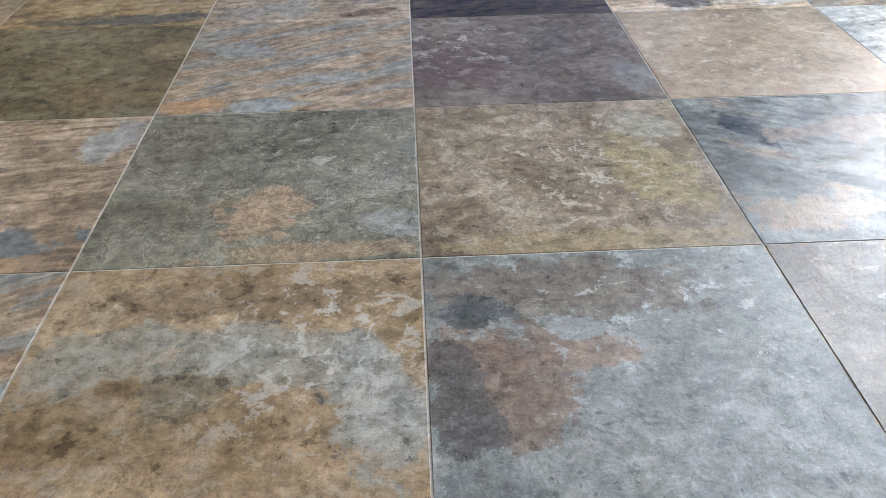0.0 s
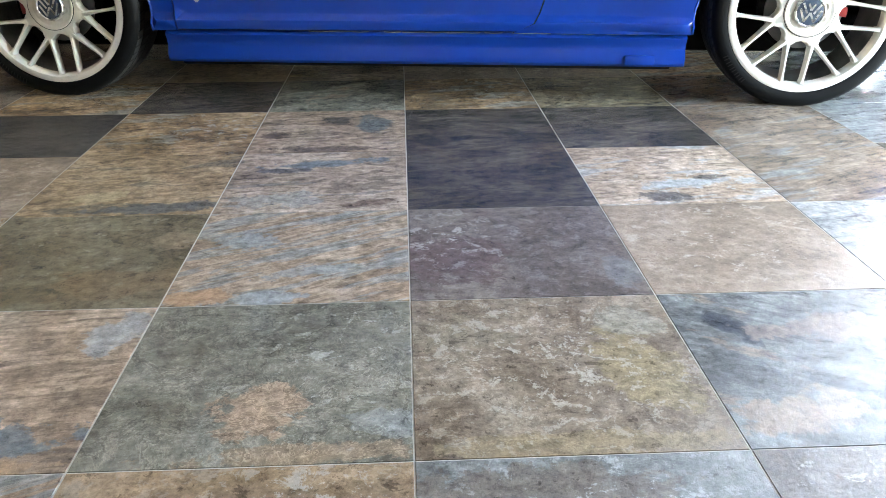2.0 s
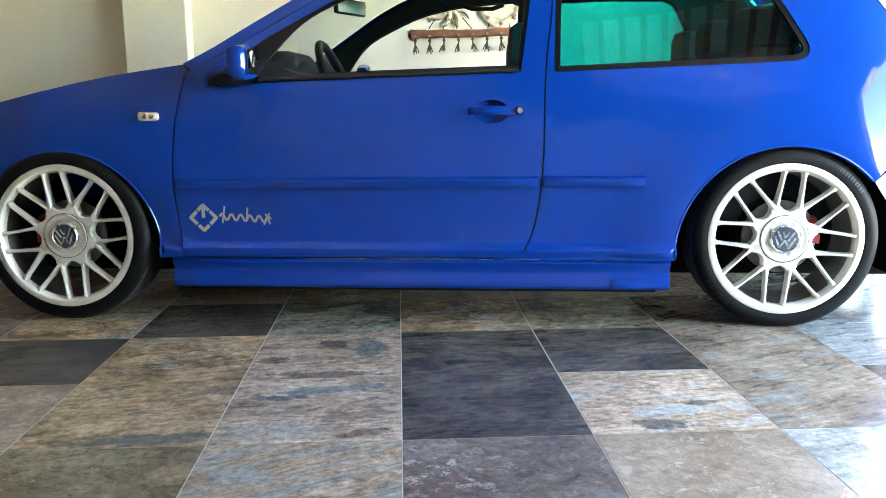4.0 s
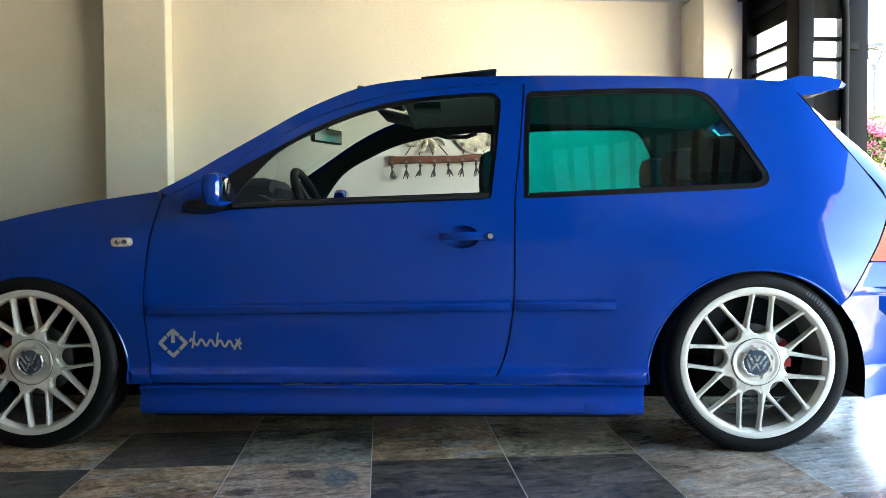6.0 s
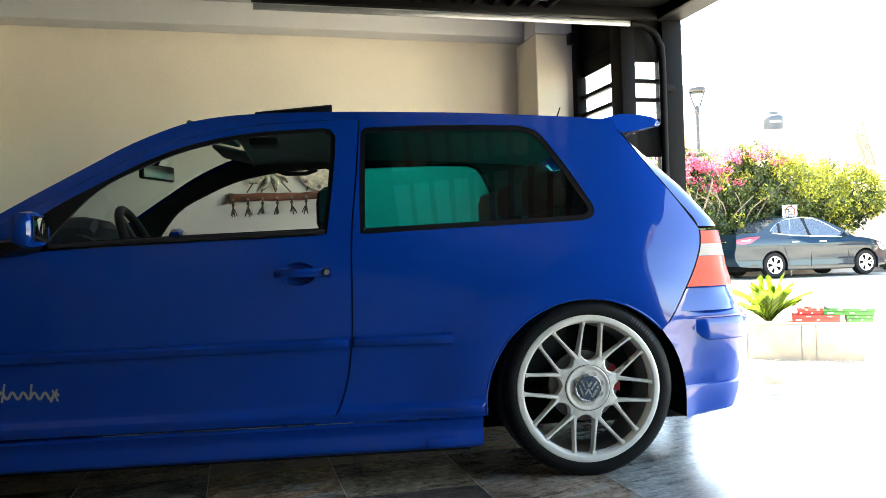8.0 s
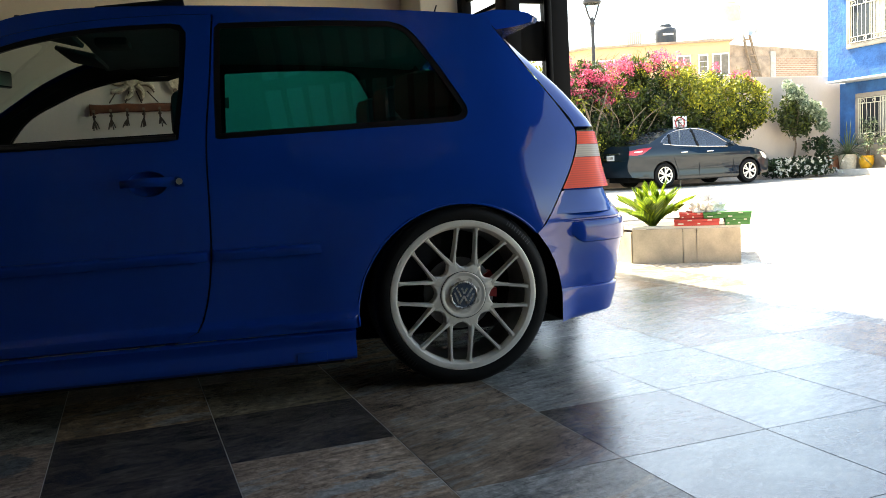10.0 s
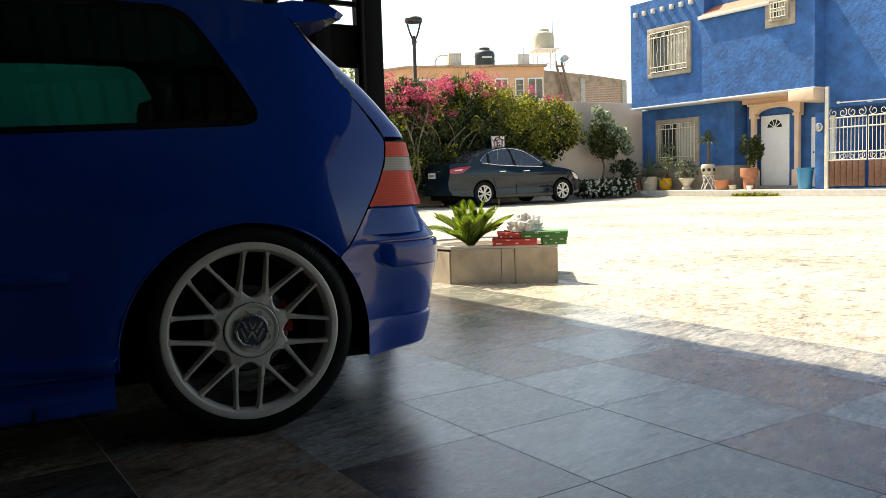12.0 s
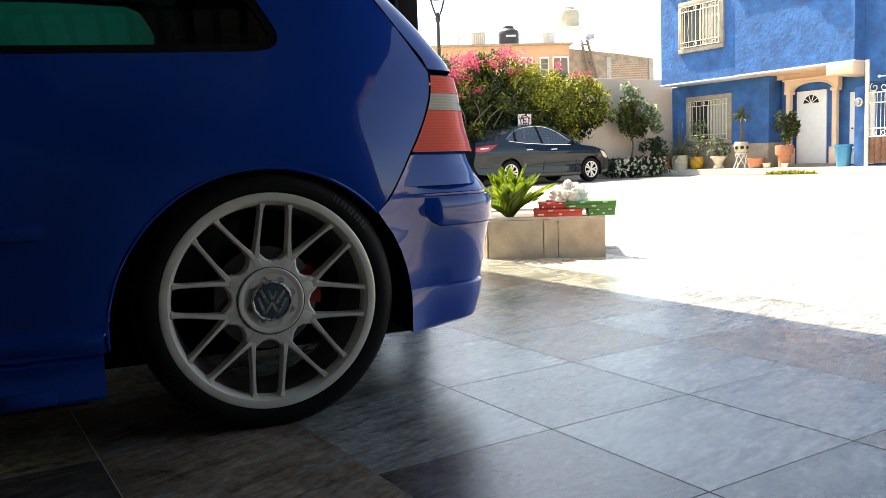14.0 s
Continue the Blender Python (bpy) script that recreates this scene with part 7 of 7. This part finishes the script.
def rosette(name, label, x, y, z, n, length, width, mat, seed, up=0.9, trunk=0.0):
    """A tuft of long narrow leaves, on a trunk if it has one."""
    b = thing(name, label, "plant", pose(x, y, z))
    if trunk:
        part("trunk", tube([(0, 0, 0), (0.03, 0.01, trunk * 0.5), (0.0, 0.0, trunk)], 0.05, 8, taper=0.035), "bark", b)
    rnd = random.Random(seed)
    for k in range(n):
        a, e = k * 2.4, rnd.uniform(0.1, 1.45) * up
        ln = length * rnd.uniform(0.75, 1.15)
        sv = Vector((-math.sin(a), math.cos(a), 0)) * width
        rows = []
        for i in range(6):
            t = i / 5
            p = Vector((ln * t * math.cos(e) * math.cos(a), ln * t * math.cos(e) * math.sin(a), trunk + ln * (t * math.sin(e) - 0.45 * t * t * (1.4 - e))))
            q = sv * (1 - t) ** 0.6 * (0.5 + min(1, 3 * t) * 0.5)
            rows.append([p - q, p + Vector((0, 0, -0.3 * width)), p + q])
        part("blade", grid(rows), mat, b, smooth=False)
    return b


def house_plants():
    pot(20.85, 17.52, [(0.10, 0), (0.15, 0.03), (0.20, 0.16), (0.21, 0.28), (0.18, 0.34), (0.20, 0.38)], "yellow_glaze", "yellow glazed flower pot before the house")
    bush("jade_shrub", "thin branching shrub in the yellow pot", 20.85, 17.52, PAVE + 0.35, (0.40, 0.40, 0.60), 13, 26, 0.042, "leaf_shrub", 4, 9)
    pot(20.85, 16.68, [(0.14, 0), (0.16, 0.04), (0.10, 0.12), (0.17, 0.26), (0.25, 0.34), (0.24, 0.38)], "stone_pot", "pale cast-stone urn before the house", "stone_urn")
    bush("leafy_plant", "pale leafy plant in the stone urn", 20.85, 16.68, PAVE + 0.36, (0.36, 0.36, 0.28), 10, 34, 0.045, "leaf_shrub", 5, 7)
    s = thing("pot_stand", "white wire plant stand holding a patterned pot", "stand", pose(20.85, 15.86, PAVE - 0.001))
    for k in range(6):
        a, b = k * math.pi / 3, (k + 1.2) * math.pi / 3
        part("wire_leg", tube([(0.22 * math.cos(a), 0.22 * math.sin(a), 0), (0.16 * math.cos(b), 0.16 * math.sin(b), 0.42)], 0.012, 5), "sign_white", s)
    part("wire_ring", tube([(0.17 * math.cos(a), 0.17 * math.sin(a), 0.42) for a in np.linspace(0, 6.283, 20)], 0.012, 5), "sign_white", s)
    p = thing("patterned_pot", "round patterned glazed pot on the wire stand", "pot", pose(20.85, 15.86, PAVE + 0.434), "pots before the blue house")
    part("vessel", lathe([(0.10, 0), (0.18, 0.06), (0.22, 0.18), (0.20, 0.30), (0.17, 0.34)], 24), "stone_pot", p)
    for k in range(8):
        a = k * math.pi / 4
        part("spot", lathe([(0, 0.012), (0.05, 0.006), (0.055, 0)], 10, pose(0.212 * math.cos(a), 0.212 * math.sin(a), 0.17) @ pose(0, 0, 0, 0, 90, 0) if k == 0 else pose(0, 0, 0, 0, 0, math.degrees(a)) @ pose(0.212, 0, 0.17, 0, 90)), "leaf_dark", p)
    rosette("yucca", "yucca with a pale trunk in the patterned pot", 20.85, 15.86, PAVE + 0.76, 110, 0.36, 0.026, "leaf_shrub", 7, 1.0, 0.72)
    pot(20.80, 15.30, [(0.16, 0), (0.20, 0.03), (0.24, 0.24), (0.26, 0.26), (0.26, 0.29)], "terracotta", "wide low terracotta pot")
    pot(20.75, 14.92, [(0.08, 0), (0.11, 0.12), (0.12, 0.14)], "stone_pot", "small pale pot on the pavement")
    pot(20.85, 14.42, [(0.15, 0), (0.16, 0.08), (0.18, 0.34), (0.24, 0.37), (0.25, 0.60), (0.24, 0.62)], "terracotta", "tall terracotta pot beside the door")
    bush("dark_bush", "round dark green bush in the tall terracotta pot", 20.85, 14.42, PAVE + 0.59, (0.30, 0.34, 0.50), 16, 100, 0.045, "leaf", 9, 4)
    pot(20.70, 14.30, [(0.07, 0), (0.09, 0.10), (0.10, 0.12)], "sign_white", "small white pot beside the door")
    b = thing("waste_bin", "blue plastic bin with pale bars of lettering", "bin", pose(20.80, 12.64, PAVE - 0.001, 0, 0, 112) @ Matrix.Scale(0.85, 4))
    part("tub", lathe([(0.19, 0), (0.20, 0.02), (0.245, 0.60), (0.275, 0.62), (0.275, 0.68), (0.25, 0.68)], 28), "blue_plastic", b)
    for k in range(5):
        part("bar", box(-0.262, -0.236, -0.10, -0.04, 0.16 + k * 0.085, 0.215 + k * 0.085), "sign_white", b, "pale bar of lettering")
    gr = thing("grass_tufts", "dry green grass growing along the pavement edge", "grass", pose(20.17, 13.75, -0.022), kind="stuff")
    rg = random.Random(5)
    scatter("grass", [(rg.uniform(-0.06, 0.06), rg.uniform(-0.75, 0.75) * rg.random() ** 0.5, 0.03) for _ in range(60)], 26, (0.05, 0.08, 0.05), 0.05, "leaf_yellow", gr, 18)
    rosette("spiky_plant", "spiky arching plant in a grey pot by the garden wall", 20.62, 17.98, PAVE + 0.44, 70, 0.95, 0.026, "leaf_shrub", 12, 1.0)
    pot(20.62, 17.98, [(0.22, 0), (0.25, 0.2), (0.27, 0.44)], "stone_pot", "grey stone pot by the garden wall")
    bush("flower_bush", "low dark bush with small white flowers along the wall", 18.55, 18.05, -0.02, (1.25, 0.6, 0.31), 34, 110, 0.055, "leaf_dark", 13, 5)
    rnd = random.Random(31)
    fl = thing("white_flowers", "small white flowers on the dark low bush", "flowers", pose(18.55, 18.05, -0.02))
    scatter("blossom", [(rnd.uniform(-1.2, 1.2), rnd.uniform(-0.75, -0.3), rnd.uniform(0.12, 0.56)) for _ in range(80)], 9, (0.05, 0.04, 0.05), 0.036, "petal_white", fl, 14)
    bush("pot_shrub", "sparse dark shrub beside the flower bush", 19.55, 18.15, -0.02, (0.45, 0.35, 0.60), 13, 55, 0.06, "leaf_dark", 15, 5)
    pot(20.55, 18.45, [(0.15, 0), (0.20, 0.36), (0.22, 0.38), (0.22, 0.42)], "terracotta", "terracotta pot by the garden wall")
    ol = thing("oleander", "leaning shrub with grey-green leaves and pale tips against the wall", "plant", pose(18.9, 18.45, -0.02))
    part("trunk", tube(smooth_line([(0.15, 0, 0), (0.05, -0.03, 0.5), (0.12, -0.05, 1.0), (-0.05, -0.05, 1.5)], 0.1), 0.035, 7, taper=0.02), "bark", ol)
    low, tips = [], []
    for k in range(30):
        t, w = rnd.random(), rnd.uniform(-1, 1)
        low.append((-0.55 + 0.85 * t + 0.30 * w, rnd.uniform(-0.35, -0.05), 2.12 - 0.72 * t + 0.26 * w))
    for k in range(26):
        t = rnd.random()
        tips.append((-0.45 + 1.45 * t, rnd.uniform(-0.4, -0.1), 2.62 - 1.15 * t ** 1.3 + rnd.uniform(-0.22, 0.12)))
    for q in low[:5] + tips[:4]:
        part("branch", tube(smooth_line([(0.05, -0.04, 1.1), (q[0] * 0.5, q[1], (q[2] + 1.1) * 0.5), q], 0.12), 0.014, 5, taper=0.005), "bark", ol)
    scatter("crown", low, 95, (0.25, 0.18, 0.24), 0.055, "leaf", ol, 16, "dark green leaves")
    scatter("crown", [(x, y - 0.1, z) for x, y, z in tips], 85, (0.21, 0.15, 0.18), 0.058, "leaf_pale", ol, 17, "pale grey-green tips")


def hedge():
    h = thing("bougainvillea", "large bougainvillea with pink flowers hanging over the garden wall", "plant", pose(0, 0, 0))
    rnd = random.Random(21)
    top = pchip([5, 9, 10.1, 10.9, 11.8, 12.6, 13.3, 14.0, 14.5, 15.0, 15.6, 16.2, 16.8, 17.2, 17.5], [3.5, 3.85, 3.82, 3.5, 3.48, 3.45, 3.55, 3.66, 3.50, 3.38, 3.32, 3.20, 3.08, 2.82, 2.40])
    bot = pchip([5, 11.0, 14.0, 15.5, 16.5, 17.0, 17.5], [0.25, 0.3, 0.8, 1.0, 1.22, 1.5, 1.9])
    cs, yel = [], []
    for k in range(600):
        x = rnd.uniform(5.2, 17.35)
        t = rnd.random()
        z = bot(x) + (top(x) - 0.25 - bot(x)) * t
        y = 18.45 - 0.62 * math.sin(math.pi * min(1, 0.12 + t * 0.85)) * rnd.uniform(0.2, 1.2) - 0.1 * math.sin(x * 2.3)
        # lit clumps take paler yellow-green leaves, sunlight put into their colour
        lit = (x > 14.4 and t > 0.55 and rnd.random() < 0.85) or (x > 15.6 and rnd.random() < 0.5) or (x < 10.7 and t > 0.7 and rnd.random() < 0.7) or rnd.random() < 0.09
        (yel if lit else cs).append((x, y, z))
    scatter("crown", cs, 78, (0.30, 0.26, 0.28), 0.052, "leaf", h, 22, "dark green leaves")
    scatter("crown", [(x, y - 0.16, z + 0.05) for x, y, z in yel], 80, (0.28, 0.22, 0.26), 0.048, "leaf_yellow", h, 23, "yellow-green leaves, paler to stand for sunlight")
    # darker inner leaves put the hedge's own shade into colour
    scatter("inner_crown", [(x, y + 0.25, z) for x, y, z in cs[::2]], 34, (0.36, 0.15, 0.34), 0.11, "leaf_dark", h, 24, "inner leaves, dark green to stand for shade")
    pk = []
    # bracts in loose heads, with green between them
    for k in range(40):
        x = rnd.uniform(5.2, 9.4) if k < 10 else rnd.uniform(10.8, 14.6)
        z = top(x) - 0.14 - rnd.random() ** 1.5 * (0.95 if x < 13.2 else 0.6)
        for j in range(rnd.randint(2, 5)):
            pk.append((x + rnd.gauss(0, 0.17), 17.86 + 0.16 * rnd.random() + (0.35 if z > top(x) - 0.2 else 0), z + rnd.gauss(0, 0.11)))
    for k in range(26):
        x = rnd.uniform(10.6, 17.3)
        pk.append((x, 17.95 + 0.2 * rnd.random(), top(x) - rnd.random() * (0.8 if x < 14 else 0.2)))
    scatter("blossom", pk, 30, (0.15, 0.12, 0.12), 0.034, "petal", h, 25, "pink bracts")
    for k in range(34):
        x = rnd.uniform(10.4, 17.3)
        z = top(x) - 0.16
        shoot = [(x, 18.2, z), (x + rnd.uniform(-0.1, 0.1), 18.1, z + 0.14), (x + rnd.uniform(-0.22, 0.22), 18.0, z + rnd.uniform(0.18, 0.32))]
        part("shoot", tube(shoot, 0.007, 4, taper=0.003), "leaf_yellow", h)
    for k, (x0, lean) in enumerate(((11.60, 0.35), (11.75, -0.3), (9.5, 0.3))):
        pts = [(x0, 18.2, -0.05), (x0 + lean * 0.6, 17.85, 0.7), (x0 + lean * 0.4, 17.75, 1.5), (x0 + lean * 1.5, 17.8, 2.5)]
        part("trunk", tube(smooth_line(pts, 0.15), 0.045, 8, taper=0.02), "pale_bark", h, "pale twisted trunk")
    for k in range(9):
        x = rnd.uniform(10.6, 13.4)
        pts = [(x, 18.3, 0.6 + rnd.random()), (x + rnd.uniform(-0.5, 0.5), 17.80, 1.4 + rnd.random() * 0.6), (x + rnd.uniform(-1, 1), 17.72, 2.0 + rnd.random() * 0.5)]
        part("branch", tube(smooth_line(pts, 0.15), 0.018, 5, taper=0.007), "pale_bark", h)
    s = thing("parking_sign", "white no-parking sign with a red ring behind the sedan", "sign")
    part("panel", box(14.03, 14.47, 17.60, 17.615, 1.49, 1.85, 0.004), "sign_white", s)
    part("ring", lathe([(0.125, 0.0), (0.16, 0.0), (0.16, 0.004), (0.125, 0.004)], 32, pose(14.25, 17.599, 1.67, 90), closed=True), "sign_red", s, "red ring")
    b = moved(box(-0.13, 0.13, -0.002, 0.0, -0.011, 0.011), pose(14.25, 17.5995, 1.67, 0, 45, 0))
    part("slash", b, "sign_red", s, "red slash")
    part("letter_bar", box(14.195, 14.228, 17.594, 17.599, 1.58, 1.76), "sign_black", s, "black mark")
    part("letter_bar", box(14.229, 14.315, 17.594, 17.599, 1.735, 1.76), "sign_black", s, "black mark")
    part("letter_bar", box(14.229, 14.300, 17.594, 17.599, 1.66, 1.682), "sign_black", s, "black mark")
    part("letter_bar", box(14.229, 14.315, 17.594, 17.599, 1.58, 1.605), "sign_black", s, "black mark")
    part("pole", tube([(14.25, 17.64, -0.02), (14.25, 17.64, 1.82)], 0.022, 8), "galvanised", s)


def back_row():
    row = pose(0, 0, 0.25)
    structure("garden_wall", box(3.2, 21.3, 18.9, 19.08, -0.02, 3.02, 0.01), "garden_wall", "beige pink garden wall", "wall")
    front = pose(29.95, 34.0, 0.53, 0, 0, -26)
    o = thing("orange_house", "single-front orange house with a flat roof behind the wall", "house", front)
    part("wall", prism([(0, 0), (-7.3, 0), (-9.0, 1.6), (-9.0, 9.0), (0, 9.0)], -0.55, 6.094, "z"), "orange_house", o, smooth=False)
    # brown colour stands in for the shadow under the roof edge
    part("parapet", prism([(0.15, -0.22), (-7.4, -0.22), (-9.25, 1.5), (-9.25, 9.0), (0.15, 9.0)], 6.095, 6.20, "z"), "rubble", o, "brown roof edge standing in for its shadow")
    for x0, x1, z0 in ((-6.9, -5.9, 4.75), (-2.72, -2.0, 4.70), (-1.62, -1.12, 4.40), (-0.92, -0.06, 4.30)):
        w = part("window", box(x0, x1, -0.07, -0.001, z0, 5.5, 0.01), "sign_white", o, "white window frame")
        n = 2 if x1 - x0 > 0.6 else 1
        for k in range(n):
            a = x0 + 0.06 + k * (x1 - x0 - 0.06) / n
            part("pane", box(a, a + (x1 - x0 - 0.06) / n - 0.06, -0.085, -0.071, z0 + 0.08, 5.42), "tan_pane", w, "pane with a tan blind")
        if x1 - x0 < 0.6:
            for k in range(4):
                part("window_bar", box(x0, x1, -0.11, -0.09, z0 + 0.15 + k * 0.28, z0 + 0.17 + k * 0.28), "sign_white", w)
    b = thing("brick_building", "unplastered brick building with concrete posts", "house", row)
    part("wall", box(30.0, 36.6, 34.4, 42, -0.27, 5.6), "brick", b, smooth=False)
    part("wall_top", prism([(30.0, 5.601), (36.6, 5.601), (36.6, 5.95), (34.0, 6.12), (30.0, 6.25)], 34.4, 34.6, "y"), "rubble", b, "rough rubble course")
    for x in (32.9, 36.2):
        part("post", box(x, x + 0.35, 34.3, 34.399, -0.27, 5.9, 0.01), "mortar", b, "concrete post")
    part("beam", box(30.0, 33.0, 34.34, 34.399, 4.2, 5.6, 0.01), "rubble", b, "rough rubble patch")
    la = thing("ladder", "wooden ladder leaning against the brick building", "ladder", row)
    for o0 in (0.0, 0.55):
        part("rail", tube([(32.80 + o0, 33.78, -0.27), (31.0 + o0 * 0.8, 34.25, 6.75)], 0.075, 6), "old_wood", la)
    for k in range(8):
        t = 0.12 + k * 0.115
        part("rung", tube([(31.95 - 0.95 * t, 34.0 + 0.25 * t, 3.2 + 3.55 * t), (32.5 - 1.05 * t, 34.0 + 0.25 * t, 3.2 + 3.55 * t)], 0.05, 6), "old_wood", la)
    t = thing("water_tank", "black plastic water tank on the flat roof", "water tank", front @ pose(-3.10, 0.75, 6.20) @ Matrix.Scale(0.98, 4), "roof water tanks")
    part("tank_body", lathe([(0.55, 0), (0.56, 0.1), (0.55, 0.2), (0.57, 0.3), (0.55, 0.45), (0.57, 0.6), (0.55, 0.75), (0.50, 0.82), (0.30, 0.92), (0.29, 1.04), (0, 1.06)], 28), "tank_black", t)
    part("print", box(-0.25, 0.30, -0.585, -0.56, 0.42, 0.52), "planter_cap", t, "pale worn print")
    st = thing("tank_stand", "white metal stand under the beige water tank", "stand", front @ pose(0.27, 0.95, 6.12))
    for x in (-0.5, 0.5):
        for y in (-0.5, 0.5):
            part("leg", tube([(x, y, 0), (x, y, 0.93)], 0.035, 6), "sign_white", st)
    part("platform", box(-0.7, 0.7, -0.7, 0.7, 0.93, 1.0, 0.01), "sign_white", st)
    for z in (0.3, 0.7):
        part("brace", tube([(-0.5, -0.5, z), (0.5, -0.5, z - 0.2)], 0.02, 5), "sign_white", st)
    t2 = thing("water_tank", "beige plastic water tank on a metal stand", "water tank", front @ pose(0.27, 0.95, 7.121), "roof water tanks")
    part("tank_body", lathe([(0.55, 0), (0.57, 0.12), (0.55, 0.3), (0.57, 0.5), (0.55, 0.75), (0.52, 0.86), (0.30, 0.98), (0.29, 1.08), (0, 1.1)], 28), "tank_beige", t2)
    ac = thing("air_cooler", "pale louvred air cooler on the roof", "cooler", front @ pose(-5.45, 0.8, 6.20))
    part("casing", box(0.33, 1.02, -0.4, 0.4, 0, 0.72, 0.02), "tank_beige", ac)
    for k in range(6):
        part("louvre", box(0.37 + k * 0.105, 0.43 + k * 0.105, -0.42, -0.401, 0.06, 0.64), "planter_cap", ac)
    part("duct", tube(smooth_line([(-0.36, 0, 0.0), (-0.33, 0, 0.40), (-0.12, 0, 0.64), (0.33, 0, 0.66)], 0.1), 0.05, 8), "galvanised", ac, "curved grey duct")
    rb = thing("roof_box", "small pale service box on the flat roof", "box", front @ pose(-0.98, 0.8, 6.20))
    part("casing", box(-0.32, 0.32, -0.3, 0.3, 0, 0.66, 0.015), "planter_cap", rb)
    part("pipe", tube([(-0.02, -0.32, 0), (-0.02, -0.32, 1.0)], 0.022, 5), "galvanised", rb)
    an = thing("roof_mast", "thin mast and dish on the roof", "mast", front @ pose(1.35, 0.8, 6.20))
    part("mast", tube([(-0.62, 0, 0), (-0.62, 0, 2.5)], 0.014, 5), "lamp_iron", an)
    part("dish", lathe([(0, 0.0), (0.13, 0.02), (0.24, 0.08)], 20, pose(0.05, 0, 0.36, 70, 0, -25)), "galvanised", an)
    part("dish_post", tube([(0.05, 0.02, 0), (0.05, 0.02, 0.36)], 0.03, 5), "galvanised", an)
    lp = thing("street_lamp", "dark street lamp with a flat round head on two arms", "street lamp", pose(14.98, 23.0, -0.03))
    part("pole", lathe([(0.09, 0.0), (0.075, 0.5), (0.055, 5.2), (0.075, 5.22), (0.09, 5.32), (0.05, 5.45), (0.05, 5.5)], 16), "lamp_iron", lp)
    for s in (1, -1):
        part("arm", tube(smooth_line([(0.06 * s, 0, 5.40), (0.12 * s, 0, 5.52), (0.19 * s, 0, 5.70), (0.27 * s, 0, 5.96)], 0.06), 0.030, 8), "lamp_iron", lp)
    part("head", lathe([(0, 6.10), (0.24, 6.095), (0.295, 6.05), (0.30, 5.96), (0.27, 5.93)], 28), "lamp_iron", lp)
    part("diffuser", lathe([(0, 5.72), (0.13, 5.76), (0.25, 5.95)], 24), "screen_glass", lp, "clear domed lens")


planter()
sedan()
structure("pavement", box(20.28, 27.2, 7.9, 18.88, -0.02, PAVE - 0.001, 0.012), "planter_cap", "raised pale cement pavement before the blue house", "pavement")
blue_house()
house_plants()
hedge()
back_row()


lay_tiles()
